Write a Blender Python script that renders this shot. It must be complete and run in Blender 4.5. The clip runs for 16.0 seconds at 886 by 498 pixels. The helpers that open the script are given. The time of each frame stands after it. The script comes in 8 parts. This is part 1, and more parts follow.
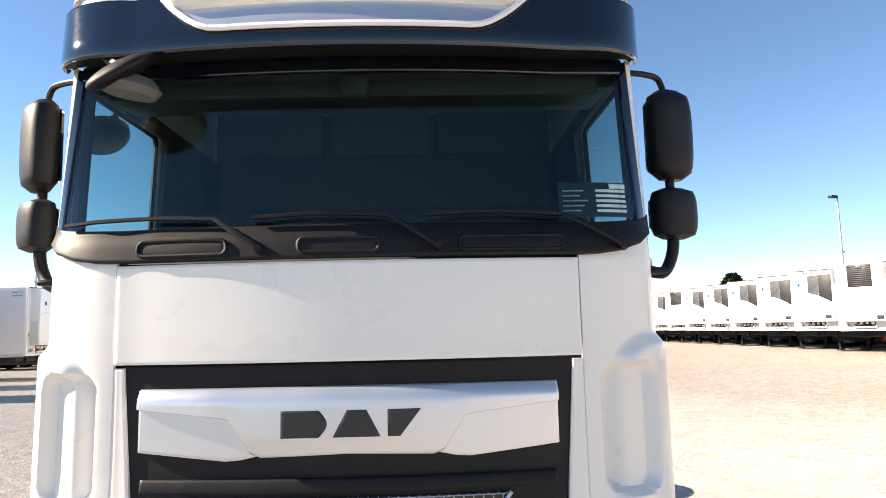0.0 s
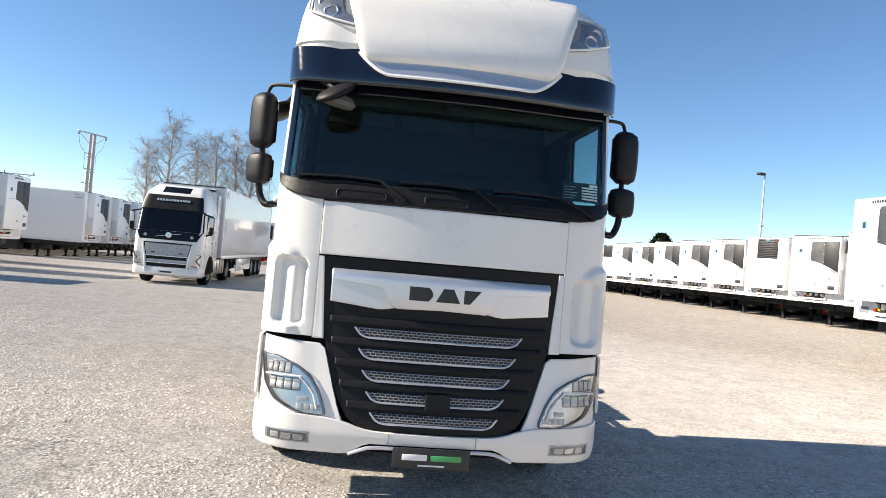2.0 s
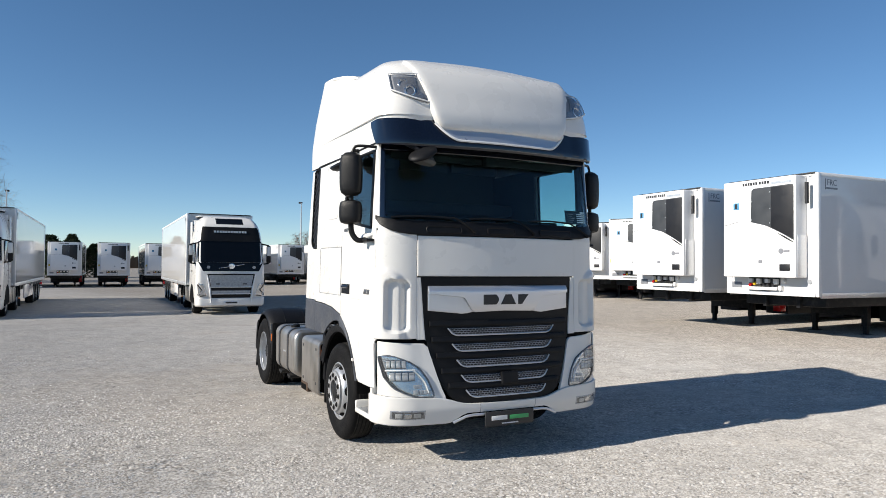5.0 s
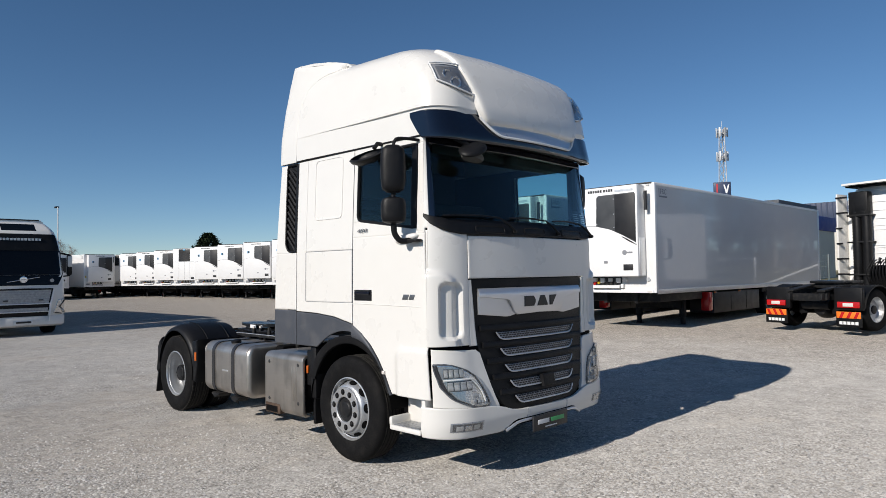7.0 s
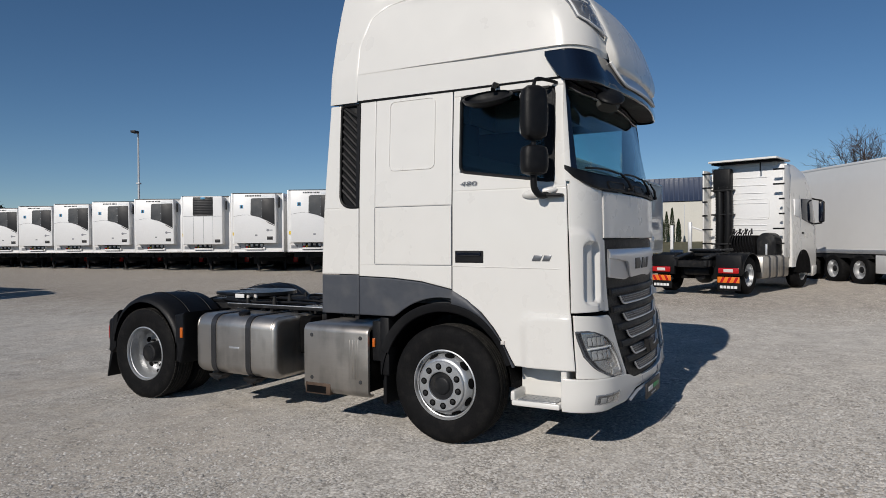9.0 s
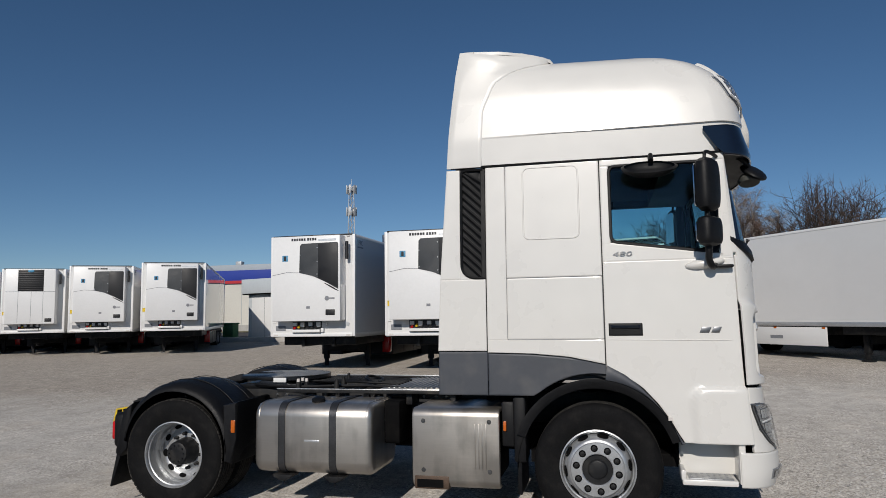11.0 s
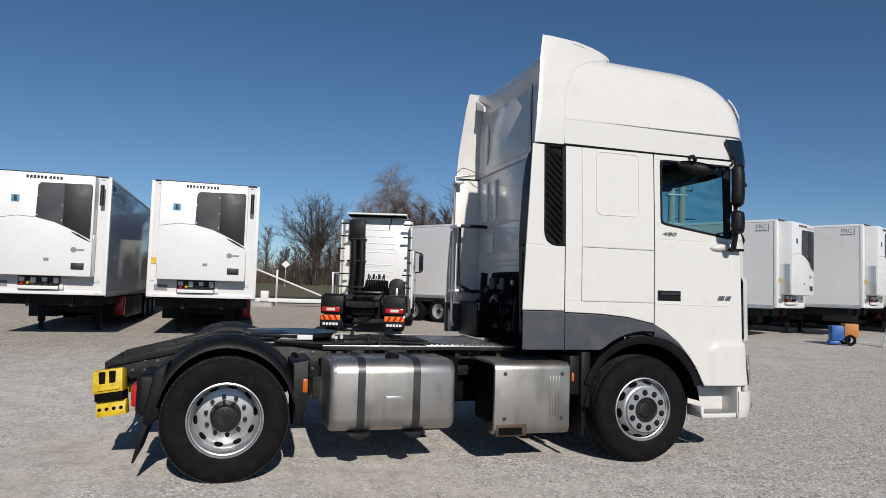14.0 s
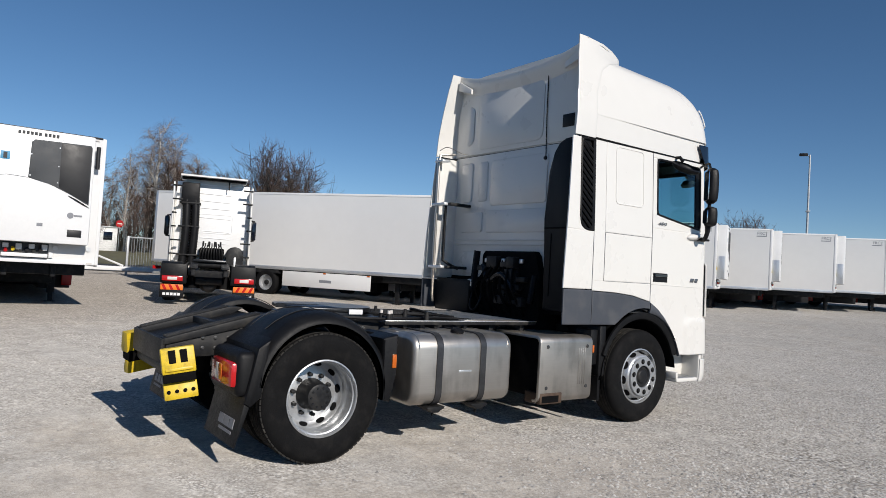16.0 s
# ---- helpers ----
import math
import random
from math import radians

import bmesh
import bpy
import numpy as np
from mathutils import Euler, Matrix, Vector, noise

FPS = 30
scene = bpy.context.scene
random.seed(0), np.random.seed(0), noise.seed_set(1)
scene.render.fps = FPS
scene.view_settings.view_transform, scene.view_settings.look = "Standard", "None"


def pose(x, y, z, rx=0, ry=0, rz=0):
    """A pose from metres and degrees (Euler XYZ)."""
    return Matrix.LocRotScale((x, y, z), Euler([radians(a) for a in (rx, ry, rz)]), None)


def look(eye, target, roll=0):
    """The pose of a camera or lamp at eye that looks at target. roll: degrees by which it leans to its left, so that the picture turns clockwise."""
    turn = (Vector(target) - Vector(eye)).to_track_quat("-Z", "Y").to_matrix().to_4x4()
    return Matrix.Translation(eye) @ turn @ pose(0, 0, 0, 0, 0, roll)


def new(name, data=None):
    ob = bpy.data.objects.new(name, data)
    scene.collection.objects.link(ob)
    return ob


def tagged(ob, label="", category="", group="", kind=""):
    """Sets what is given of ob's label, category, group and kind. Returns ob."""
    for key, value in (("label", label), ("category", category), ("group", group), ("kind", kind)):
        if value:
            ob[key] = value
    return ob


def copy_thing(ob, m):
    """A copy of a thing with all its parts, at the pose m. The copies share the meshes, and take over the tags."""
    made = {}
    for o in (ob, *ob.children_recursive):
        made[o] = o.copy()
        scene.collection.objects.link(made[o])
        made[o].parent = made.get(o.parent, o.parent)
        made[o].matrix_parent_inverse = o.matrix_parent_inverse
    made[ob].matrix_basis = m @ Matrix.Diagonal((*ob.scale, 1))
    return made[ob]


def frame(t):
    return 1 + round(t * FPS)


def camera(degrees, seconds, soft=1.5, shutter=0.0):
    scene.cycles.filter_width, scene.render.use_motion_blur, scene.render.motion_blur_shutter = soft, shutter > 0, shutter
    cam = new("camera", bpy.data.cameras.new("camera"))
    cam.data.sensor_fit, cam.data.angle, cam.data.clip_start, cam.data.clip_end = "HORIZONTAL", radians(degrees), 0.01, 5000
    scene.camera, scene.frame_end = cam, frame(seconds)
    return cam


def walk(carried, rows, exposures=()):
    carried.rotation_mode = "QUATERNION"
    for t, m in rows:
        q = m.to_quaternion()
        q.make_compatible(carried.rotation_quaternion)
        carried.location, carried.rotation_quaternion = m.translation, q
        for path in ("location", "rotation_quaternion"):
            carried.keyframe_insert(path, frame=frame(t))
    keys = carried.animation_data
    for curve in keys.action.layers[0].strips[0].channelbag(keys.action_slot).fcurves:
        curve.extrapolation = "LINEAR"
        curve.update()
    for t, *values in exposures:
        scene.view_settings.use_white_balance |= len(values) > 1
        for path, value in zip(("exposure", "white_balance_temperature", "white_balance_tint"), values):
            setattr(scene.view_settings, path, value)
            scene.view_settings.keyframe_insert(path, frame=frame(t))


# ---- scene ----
cam = camera(65.7, 16.0, soft=0.32)
METRES, EYE, TILT, LEAN, TURN = 20.5, 1.84, 0.0, 0.0, -1.1
ROWS = [
    (0.0, 0.0, 0.0, 0.0, 0.14, 6.31, 1.28),
    (0.5, -0.0133, -0.0276, -0.0011, 0.33, 4.29, -0.68),
    (1.0, -0.0262, -0.0507, -0.0021, -0.03, 2.97, -1.51),
    (1.5, -0.036, -0.0797, -0.0026, -2.66, 1.88, -3.16),
    (2.0, -0.0401, -0.109, -0.0038, -5.27, 0.71, -4.92),
    (2.5, -0.0482, -0.1332, -0.0038, -7.07, 0.25, -4.6),
    (3.0, -0.0654, -0.152, -0.0033, -10.27, 0.78, -3.59),
    (3.5, -0.0903, -0.1628, -0.0025, -14.11, 0.87, -1.68),
    (6.0, -0.2305, -0.127, -0.0013, -34.41, 2.54, -0.77),
    (6.5, -0.2492, -0.101, -0.0028, -39.92, 2.79, -0.14),
    (7.0, -0.2694, -0.0742, -0.0034, -44.03, 1.97, 0.81),
    (7.5, -0.2844, -0.0451, -0.0047, -47.96, 1.5, 1.71),
    (8.0, -0.3011, -0.0155, -0.0056, -52.32, 0.47, 1.93),
    (8.5, -0.3128, 0.015, -0.0069, -55.55, -0.55, 0.86),
    (9.0, -0.322, 0.0471, -0.0067, -59.96, -0.69, 0.35),
    (9.5, -0.3297, 0.0784, -0.0062, -64.04, 0.77, -0.32),
    (10.0, -0.3362, 0.1114, -0.006, -67.42, 2.74, 0.41),
    (12.5, -0.3735, 0.2706, -0.01, -90.91, 6.38, -1.29),
    (13.0, -0.372, 0.3033, -0.0114, -96.67, 5.63, -1.95),
    (13.5, -0.371, 0.3357, -0.012, -100.79, 4.19, -1.7),
    (14.0, -0.3634, 0.3655, -0.0135, -105.44, 3.37, -1.79),
    (14.5, -0.3554, 0.3994, -0.0148, -110.26, 3.2, -1.78),
    (15.0, -0.3431, 0.4286, -0.0157, -115.16, 2.92, -3.66),
    (15.5, -0.3312, 0.4598, -0.0162, -119.37, 2.32, -3.88),
    (16.0, -0.3161, 0.4875, -0.017, -125.13, 1.9, -3.41),
]
EXPOSURES = [(0.0, 1.70, 8350, 15), (1.5, 1.40, 7850, 13), (3.5, 0.94, 7100, 9), (5.0, 0.54, 6900, 9), (6.0, 0.28, 6900, 10), (7.0, 0.05, 6750, 10), (8.5, -0.30, 6750, 10), (10.0, -0.53, 6750, 10), (12.5, -0.48, 6700, 10), (13.5, -0.32, 6700, 10), (15.0, -0.17, 6700, 10), (16.0, -0.03, 6700, 10)]
walk(cam, [(t, pose(0, 0, EYE, TILT, LEAN, TURN) @ pose(METRES * x, METRES * y, METRES * z, 90 + pitch, roll, yaw)) for t, x, y, z, yaw, pitch, roll in ROWS], EXPOSURES)

# ---- world and sun ----
SUN_AZ, SUN_EL = -89.2, 29.6          # degrees from +y towards +x, and above the horizon
world = bpy.data.worlds.new("sky")
scene.world = world
world.use_nodes = True
wn = world.node_tree
sky = wn.nodes.new("ShaderNodeTexSky")
sky.sky_type, sky.sun_disc = "NISHITA", False
sky.sun_elevation, sky.sun_rotation = radians(SUN_EL), radians(SUN_AZ)
sky.altitude = 2600
sky.air_density, sky.dust_density, sky.ozone_density = 0.95, 0.0, 3.2
wn.nodes["Background"].inputs[1].default_value = 0.087
deep = wn.nodes.new("ShaderNodeHueSaturation")
deep.inputs["Hue"].default_value, deep.inputs["Saturation"].default_value = 0.498, 1.13
wn.links.new(sky.outputs[0], deep.inputs["Color"])
wn.links.new(deep.outputs[0], wn.nodes["Background"].inputs[0])
sun = new("sun", bpy.data.lights.new("sun", "SUN"))
sun.data.energy, sun.data.angle, sun.data.color = 4.3, radians(0.53), (1.0, 0.955, 0.9)
sun.matrix_world = look((-40, 0, 30), (-40 + math.cos(radians(SUN_EL)) * 10 * math.sin(radians(-SUN_AZ)), -math.cos(radians(SUN_EL)) * 10 * math.cos(radians(SUN_AZ)), 30 - 10 * math.sin(radians(SUN_EL))))

# ---- materials ----
def nodes_of(name):
    m = bpy.data.materials.new(name)
    m.use_nodes = True
    return m, m.node_tree.nodes, m.node_tree.links, m.node_tree.nodes["Principled BSDF"]


def plain(name, colour, rough=0.5, metal=0.0, vary=0.12, scale=3.0, bump=0.0, bump_scale=60.0, coat=0.0, dirt=None, dirt_amount=0.0, spec=0.5):
    """A surface with cloudy tone variation at two scales, uneven gloss, optional relief, clear coat and blotches of dirt."""
    m, n, l, b = nodes_of(name)
    tc = n.new("ShaderNodeTexCoord")
    big, fine = n.new("ShaderNodeTexNoise"), n.new("ShaderNodeTexNoise")
    big.inputs["Scale"].default_value, fine.inputs["Scale"].default_value = scale, scale * 14
    big.inputs["Detail"].default_value = fine.inputs["Detail"].default_value = 5
    l.new(tc.outputs["Object"], big.inputs["Vector"])
    l.new(tc.outputs["Object"], fine.inputs["Vector"])
    add = n.new("ShaderNodeMath")
    add.operation = "ADD"
    l.new(big.outputs[0], add.inputs[0])
    l.new(fine.outputs[0], add.inputs[1])
    mr = n.new("ShaderNodeMapRange")
    mr.inputs[1].default_value, mr.inputs[2].default_value = 0.7, 1.3
    mr.inputs[3].default_value, mr.inputs[4].default_value = 1 - vary, 1 + vary * 0.6
    l.new(add.outputs[0], mr.inputs[0])
    mul = n.new("ShaderNodeMix")
    mul.data_type, mul.blend_type = "RGBA", "MULTIPLY"
    mul.inputs[0].default_value = 1
    mul.inputs[6].default_value = (*colour, 1)
    l.new(mr.outputs[0], mul.inputs[7])
    out = mul.outputs[2]
    if dirt:
        d = n.new("ShaderNodeTexNoise")
        d.inputs["Scale"].default_value, d.inputs["Detail"].default_value = scale * 2.3, 8
        l.new(tc.outputs["Object"], d.inputs["Vector"])
        dr = n.new("ShaderNodeMapRange")
        dr.inputs[1].default_value, dr.inputs[2].default_value = 0.5, 0.75
        dr.inputs[4].default_value = dirt_amount
        l.new(d.outputs[0], dr.inputs[0])
        mx = n.new("ShaderNodeMix")
        mx.data_type = "RGBA"
        mx.inputs[7].default_value = (*dirt, 1)
        l.new(out, mx.inputs[6])
        l.new(dr.outputs[0], mx.inputs[0])
        out = mx.outputs[2]
    l.new(out, b.inputs["Base Color"])
    rr = n.new("ShaderNodeMapRange")
    rr.inputs[1].default_value, rr.inputs[2].default_value = 0.7, 1.3
    rr.inputs[3].default_value, rr.inputs[4].default_value = max(0.02, rough * 0.8), min(1.0, rough * 1.25)
    l.new(add.outputs[0], rr.inputs[0])
    l.new(rr.outputs[0], b.inputs["Roughness"])
    b.inputs["Metallic"].default_value = metal
    b.inputs["Coat Weight"].default_value = coat
    b.inputs["Specular IOR Level"].default_value = spec
    b.inputs["Coat Roughness"].default_value = 0.06
    if bump:
        bt, bp = n.new("ShaderNodeTexNoise"), n.new("ShaderNodeBump")
        bt.inputs["Scale"].default_value, bt.inputs["Detail"].default_value = bump_scale, 6
        bp.inputs["Strength"].default_value, bp.inputs["Distance"].default_value = bump, 0.01
        l.new(tc.outputs["Object"], bt.inputs["Vector"])
        l.new(bt.outputs[0], bp.inputs["Height"])
        l.new(bp.outputs[0], b.inputs["Normal"])
    return m


def glass(name, tint, gloss=0.06, rough=0.02):
    """A thin tinted pane: what is behind it shows through, with a sheen that grows at a slant."""
    m, n, l, b = nodes_of(name)
    n.remove(b)
    tr, gl, mx, lw = n.new("ShaderNodeBsdfTransparent"), n.new("ShaderNodeBsdfGlossy"), n.new("ShaderNodeMixShader"), n.new("ShaderNodeLayerWeight")
    pw, ad = n.new("ShaderNodeMath"), n.new("ShaderNodeMath")
    pw.operation, ad.operation = "POWER", "MULTIPLY_ADD"
    pw.inputs[1].default_value, ad.inputs[1].default_value, ad.inputs[2].default_value = 4.0, 0.85, 0.03
    tr.inputs[0].default_value = (*tint, 1)
    gl.inputs["Roughness"].default_value = rough
    lw.inputs[0].default_value = 0.5
    l.new(lw.outputs["Facing"], pw.inputs[0])
    l.new(pw.outputs[0], ad.inputs[0])
    l.new(ad.outputs[0], mx.inputs[0])
    l.new(tr.outputs[0], mx.inputs[1])
    l.new(gl.outputs[0], mx.inputs[2])
    l.new(mx.outputs[0], n["Material Output"].inputs[0])
    return m


def gravel_material():
    m, n, l, b = nodes_of("pale_limestone_gravel")
    tc = n.new("ShaderNodeTexCoord")
    def noise_at(scale, detail=6, rough=0.55):
        t = n.new("ShaderNodeTexNoise")
        t.inputs["Scale"].default_value, t.inputs["Detail"].default_value, t.inputs["Roughness"].default_value = scale, detail, rough
        l.new(tc.outputs["Object"], t.inputs["Vector"])
        return t
    def ramp(src, stops):
        r = n.new("ShaderNodeValToRGB")
        r.color_ramp.elements[0].position, r.color_ramp.elements[0].color = stops[0][0], (*stops[0][1], 1)
        r.color_ramp.elements[1].position, r.color_ramp.elements[1].color = stops[-1][0], (*stops[-1][1], 1)
        for p, c in stops[1:-1]:
            r.color_ramp.elements.new(p).color = (*c, 1)
        l.new(src, r.inputs[0])
        return r
    def mix(kind, fac, a, c):
        x = n.new("ShaderNodeMix")
        x.data_type, x.blend_type = "RGBA", kind
        for i, v in ((0, fac), (6, a), (7, c)):
            if isinstance(v, (int, float)):
                x.inputs[i].default_value = v
            elif isinstance(v, tuple):
                x.inputs[i].default_value = (*v, 1)
            else:
                l.new(v, x.inputs[i])
        return x.outputs[2]
    def cells(scale):
        v = n.new("ShaderNodeTexVoronoi")
        v.inputs["Scale"].default_value = scale
        l.new(tc.outputs["Object"], v.inputs["Vector"])
        return v
    def tone(v, stops):
        g = n.new("ShaderNodeSeparateColor")
        l.new(v.outputs["Color"], g.inputs[0])
        return ramp(g.outputs[0], stops).outputs[0]
    big, mid, fine = cells(31), cells(54), cells(150)
    crushed = [(0.0, (0.2, 0.188, 0.174)), (0.2, (0.43, 0.412, 0.388)), (0.65, (0.63, 0.61, 0.582)), (1.0, (0.87, 0.855, 0.83))]
    stone_a, stone_b = tone(big, crushed), tone(mid, crushed)
    grain = tone(fine, [(0.0, (0.25, 0.24, 0.226)), (0.4, (0.38, 0.369, 0.353)), (1.0, (0.54, 0.528, 0.51))])
    # packed dust, tracked smooth by wheels, against loose stone
    mp = n.new("ShaderNodeMapping")
    mp.inputs["Rotation"].default_value, mp.inputs["Scale"].default_value = (0, 0, 0.5), (0.5, 1.3, 1)
    l.new(tc.outputs["Object"], mp.inputs["Vector"])
    tracks = noise_at(0.55, 8, 0.66)
    l.new(mp.outputs[0], tracks.inputs["Vector"])
    lane = ramp(tracks.outputs[0], [(0.4, (0, 0, 0)), (0.56, (1, 1, 1))]).outputs[0]
    # loose gravel lies to the south-west; the rest is packed by traffic
    across, wob, zone = n.new("ShaderNodeVectorMath"), n.new("ShaderNodeMath"), n.new("ShaderNodeMapRange")
    across.operation, wob.operation = "DOT_PRODUCT", "MULTIPLY_ADD"
    across.inputs[1].default_value = (0.89, 0.45, 0)
    l.new(tc.outputs["Object"], across.inputs[0])
    l.new(noise_at(0.45, 5, 0.6).outputs[0], wob.inputs[0])
    wob.inputs[1].default_value = 5.0
    l.new(across.outputs["Value"], wob.inputs[2])
    zone.inputs[1].default_value, zone.inputs[2].default_value, zone.inputs[3].default_value, zone.inputs[4].default_value = 2.2, 6.0, 0.0, 1.0
    l.new(wob.outputs[0], zone.inputs[0])
    least, most = mix("MIX", zone.outputs[0], (0.5, 0.5, 0.5), (0.1, 0.1, 0.1)), mix("MIX", zone.outputs[0], (1.0, 1.0, 1.0), (0.5, 0.5, 0.5))
    loose = mix("MIX", lane, least, most)
    patch = ramp(noise_at(1.7, 5, 0.65).outputs[0], [(0.4, (0, 0, 0)), (0.6, (1, 1, 1))]).outputs[0]
    stones = mix("MIX", patch, stone_b, stone_a)
    # dark fines and the shade between loose stones, both put into the colour
    joint_shade = mix("MIX", patch, ramp(mid.outputs["Distance"], [(0.3, (1.1, 1.1, 1.1)), (0.7, (0.42, 0.41, 0.395))]).outputs[0], ramp(big.outputs["Distance"], [(0.3, (1.1, 1.1, 1.1)), (0.72, (0.42, 0.41, 0.395))]).outputs[0])
    stones = mix("MULTIPLY", 1.0, stones, joint_shade)
    dust = mix("MIX", 0.5, grain, ramp(noise_at(0.9, 7, 0.6).outputs[0], [(0.3, (0.27, 0.262, 0.25)), (0.5, (0.35, 0.341, 0.327)), (0.72, (0.42, 0.411, 0.396))]).outputs[0])
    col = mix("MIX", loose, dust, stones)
    # tan earth showing through in worn hollows
    spot, bare, more = n.new("ShaderNodeVectorMath"), n.new("ShaderNodeMapRange"), n.new("ShaderNodeMath")
    spot.operation, more.operation = "DISTANCE", "ADD"
    spot.inputs[1].default_value = (-2.9, 7.2, 0)
    l.new(tc.outputs["Object"], spot.inputs[0])
    bare.inputs[1].default_value, bare.inputs[2].default_value, bare.inputs[3].default_value, bare.inputs[4].default_value = 1.0, 6.0, 0.13, 0.0
    l.new(spot.outputs["Value"], bare.inputs[0])
    l.new(noise_at(0.42, 8, 0.66).outputs[0], more.inputs[0])
    l.new(bare.outputs[0], more.inputs[1])
    tan = ramp(more.outputs[0], [(0.54, (0, 0, 0)), (0.68, (0.66, 0.66, 0.66))])
    earth = mix("MIX", 0.5, (0.4, 0.351, 0.294), grain)
    col = mix("MIX", tan.outputs[0], col, earth)
    # darker, browner gravel by the eastern trailers
    east = n.new("ShaderNodeMapRange")
    east.inputs[1].default_value, east.inputs[2].default_value, east.inputs[4].default_value = 10.0, 15.0, 0.75
    ew = n.new("ShaderNodeVectorMath")
    ew.operation = "DOT_PRODUCT"
    ew.inputs[1].default_value = (0.96, 0.27, 0)
    es = n.new("ShaderNodeMath")
    es.operation = "MULTIPLY_ADD"
    es.inputs[1].default_value = 6.0
    l.new(tc.outputs["Object"], ew.inputs[0])
    l.new(noise_at(0.3, 5, 0.6).outputs[0], es.inputs[0])
    l.new(ew.outputs["Value"], es.inputs[2])
    l.new(es.outputs[0], east.inputs[0])
    col = mix("MIX", east.outputs[0], col, mix("MULTIPLY", 1.0, stones, (0.66, 0.62, 0.575)))
    # stains and drifts at several sizes
    for size, rough, low, high in ((0.11, 0.6, 0.95, 1.09), (2.6, 0.7, 0.86, 1.1), (9.0, 0.75, 0.84, 1.12)):
        damp = ramp(noise_at(size, 7, rough).outputs[0], [(0.34, (low * 1.006, low, low * 0.992)), (0.64, (high * 1.006, high, high * 0.992))])
        col = mix("MULTIPLY", 1.0, col, damp.outputs[0])
    l.new(col, b.inputs["Base Color"])
    b.inputs["Roughness"].default_value = 0.95
    b.inputs["Specular IOR Level"].default_value = 0.2
    b.inputs["Diffuse Roughness"].default_value = 0.7
    # each stone is tipped its own way
    lean = mix("MIX", patch, mid.outputs["Color"], big.outputs["Color"])
    def vec(op, a, c):
        v = n.new("ShaderNodeVectorMath")
        v.operation = op
        for i, q in enumerate((a, c)):
            if isinstance(q, tuple):
                v.inputs[i].default_value = q
            elif q is not None:
                l.new(q, v.inputs[i])
        return v.outputs[0]
    tip = vec("MULTIPLY", vec("SUBTRACT", lean, (0.5, 0.5, 0.5)), (0.95, 0.95, 0))
    tip = vec("MULTIPLY", tip, loose)
    normal = vec("NORMALIZE", vec("ADD", tip, n.new("ShaderNodeNewGeometry").outputs["Normal"]), None)
    for src, strength, dist, flip in ((noise_at(1.6, 8).outputs[0], 0.6, 0.06, False), (noise_at(14, 6, 0.7).outputs[0], 0.5, 0.012, False), (big.outputs["Distance"], 0.3, 0.012, True), (mid.outputs["Distance"], 0.3, 0.007, True)):
        bp = n.new("ShaderNodeBump")
        bp.inputs["Strength"].default_value, bp.inputs["Distance"].default_value, bp.invert = strength, dist, flip
        l.new(src, bp.inputs["Height"])
        l.new(normal, bp.inputs["Normal"])
        normal = bp.outputs[0]
    l.new(normal, b.inputs["Normal"])
    return m


def random_tone(name, stops, rough=0.9, island=True):
    """A colour picked piece by piece from a ramp."""
    m, n, l, b = nodes_of(name)
    if island:
        src = n.new("ShaderNodeNewGeometry").outputs["Random Per Island"]
    else:
        src = n.new("ShaderNodeObjectInfo").outputs["Random"]
    r = n.new("ShaderNodeValToRGB")
    r.color_ramp.elements[0].color, r.color_ramp.elements[1].color = (*stops[0], 1), (*stops[-1], 1)
    for i, c in enumerate(stops[1:-1]):
        r.color_ramp.elements.new((i + 1) / (len(stops) - 1)).color = (*c, 1)
    l.new(src, r.inputs[0])
    l.new(r.outputs[0], b.inputs["Base Color"])
    b.inputs["Roughness"].default_value = rough
    b.inputs["Specular IOR Level"].default_value = 0.25
    return m


def mesh_material():
    """Dark grille mesh of rounded cells with pale rims."""
    m, n, l, b = nodes_of("grille_mesh")
    tc, mp, br = n.new("ShaderNodeTexCoord"), n.new("ShaderNodeMapping"), n.new("ShaderNodeTexBrick")
    mp.inputs["Rotation"].default_value = (radians(90), 0, 0)
    br.inputs["Scale"].default_value = 1.0
    br.inputs["Brick Width"].default_value, br.inputs["Row Height"].default_value, br.inputs["Mortar Size"].default_value = 0.036, 0.018, 0.0026
    br.inputs["Color1"].default_value = br.inputs["Color2"].default_value = (0.003, 0.003, 0.0035, 1)
    br.inputs["Mortar"].default_value = (0.3, 0.31, 0.33, 1)
    l.new(tc.outputs["Object"], mp.inputs["Vector"])
    l.new(mp.outputs[0], br.inputs["Vector"])
    l.new(br.outputs["Color"], b.inputs["Base Color"])
    bp = n.new("ShaderNodeBump")
    bp.inputs["Distance"].default_value = 0.006
    l.new(br.outputs["Fac"], bp.inputs["Height"])
    l.new(bp.outputs[0], b.inputs["Normal"])
    b.inputs["Roughness"].default_value = 0.35
    return m


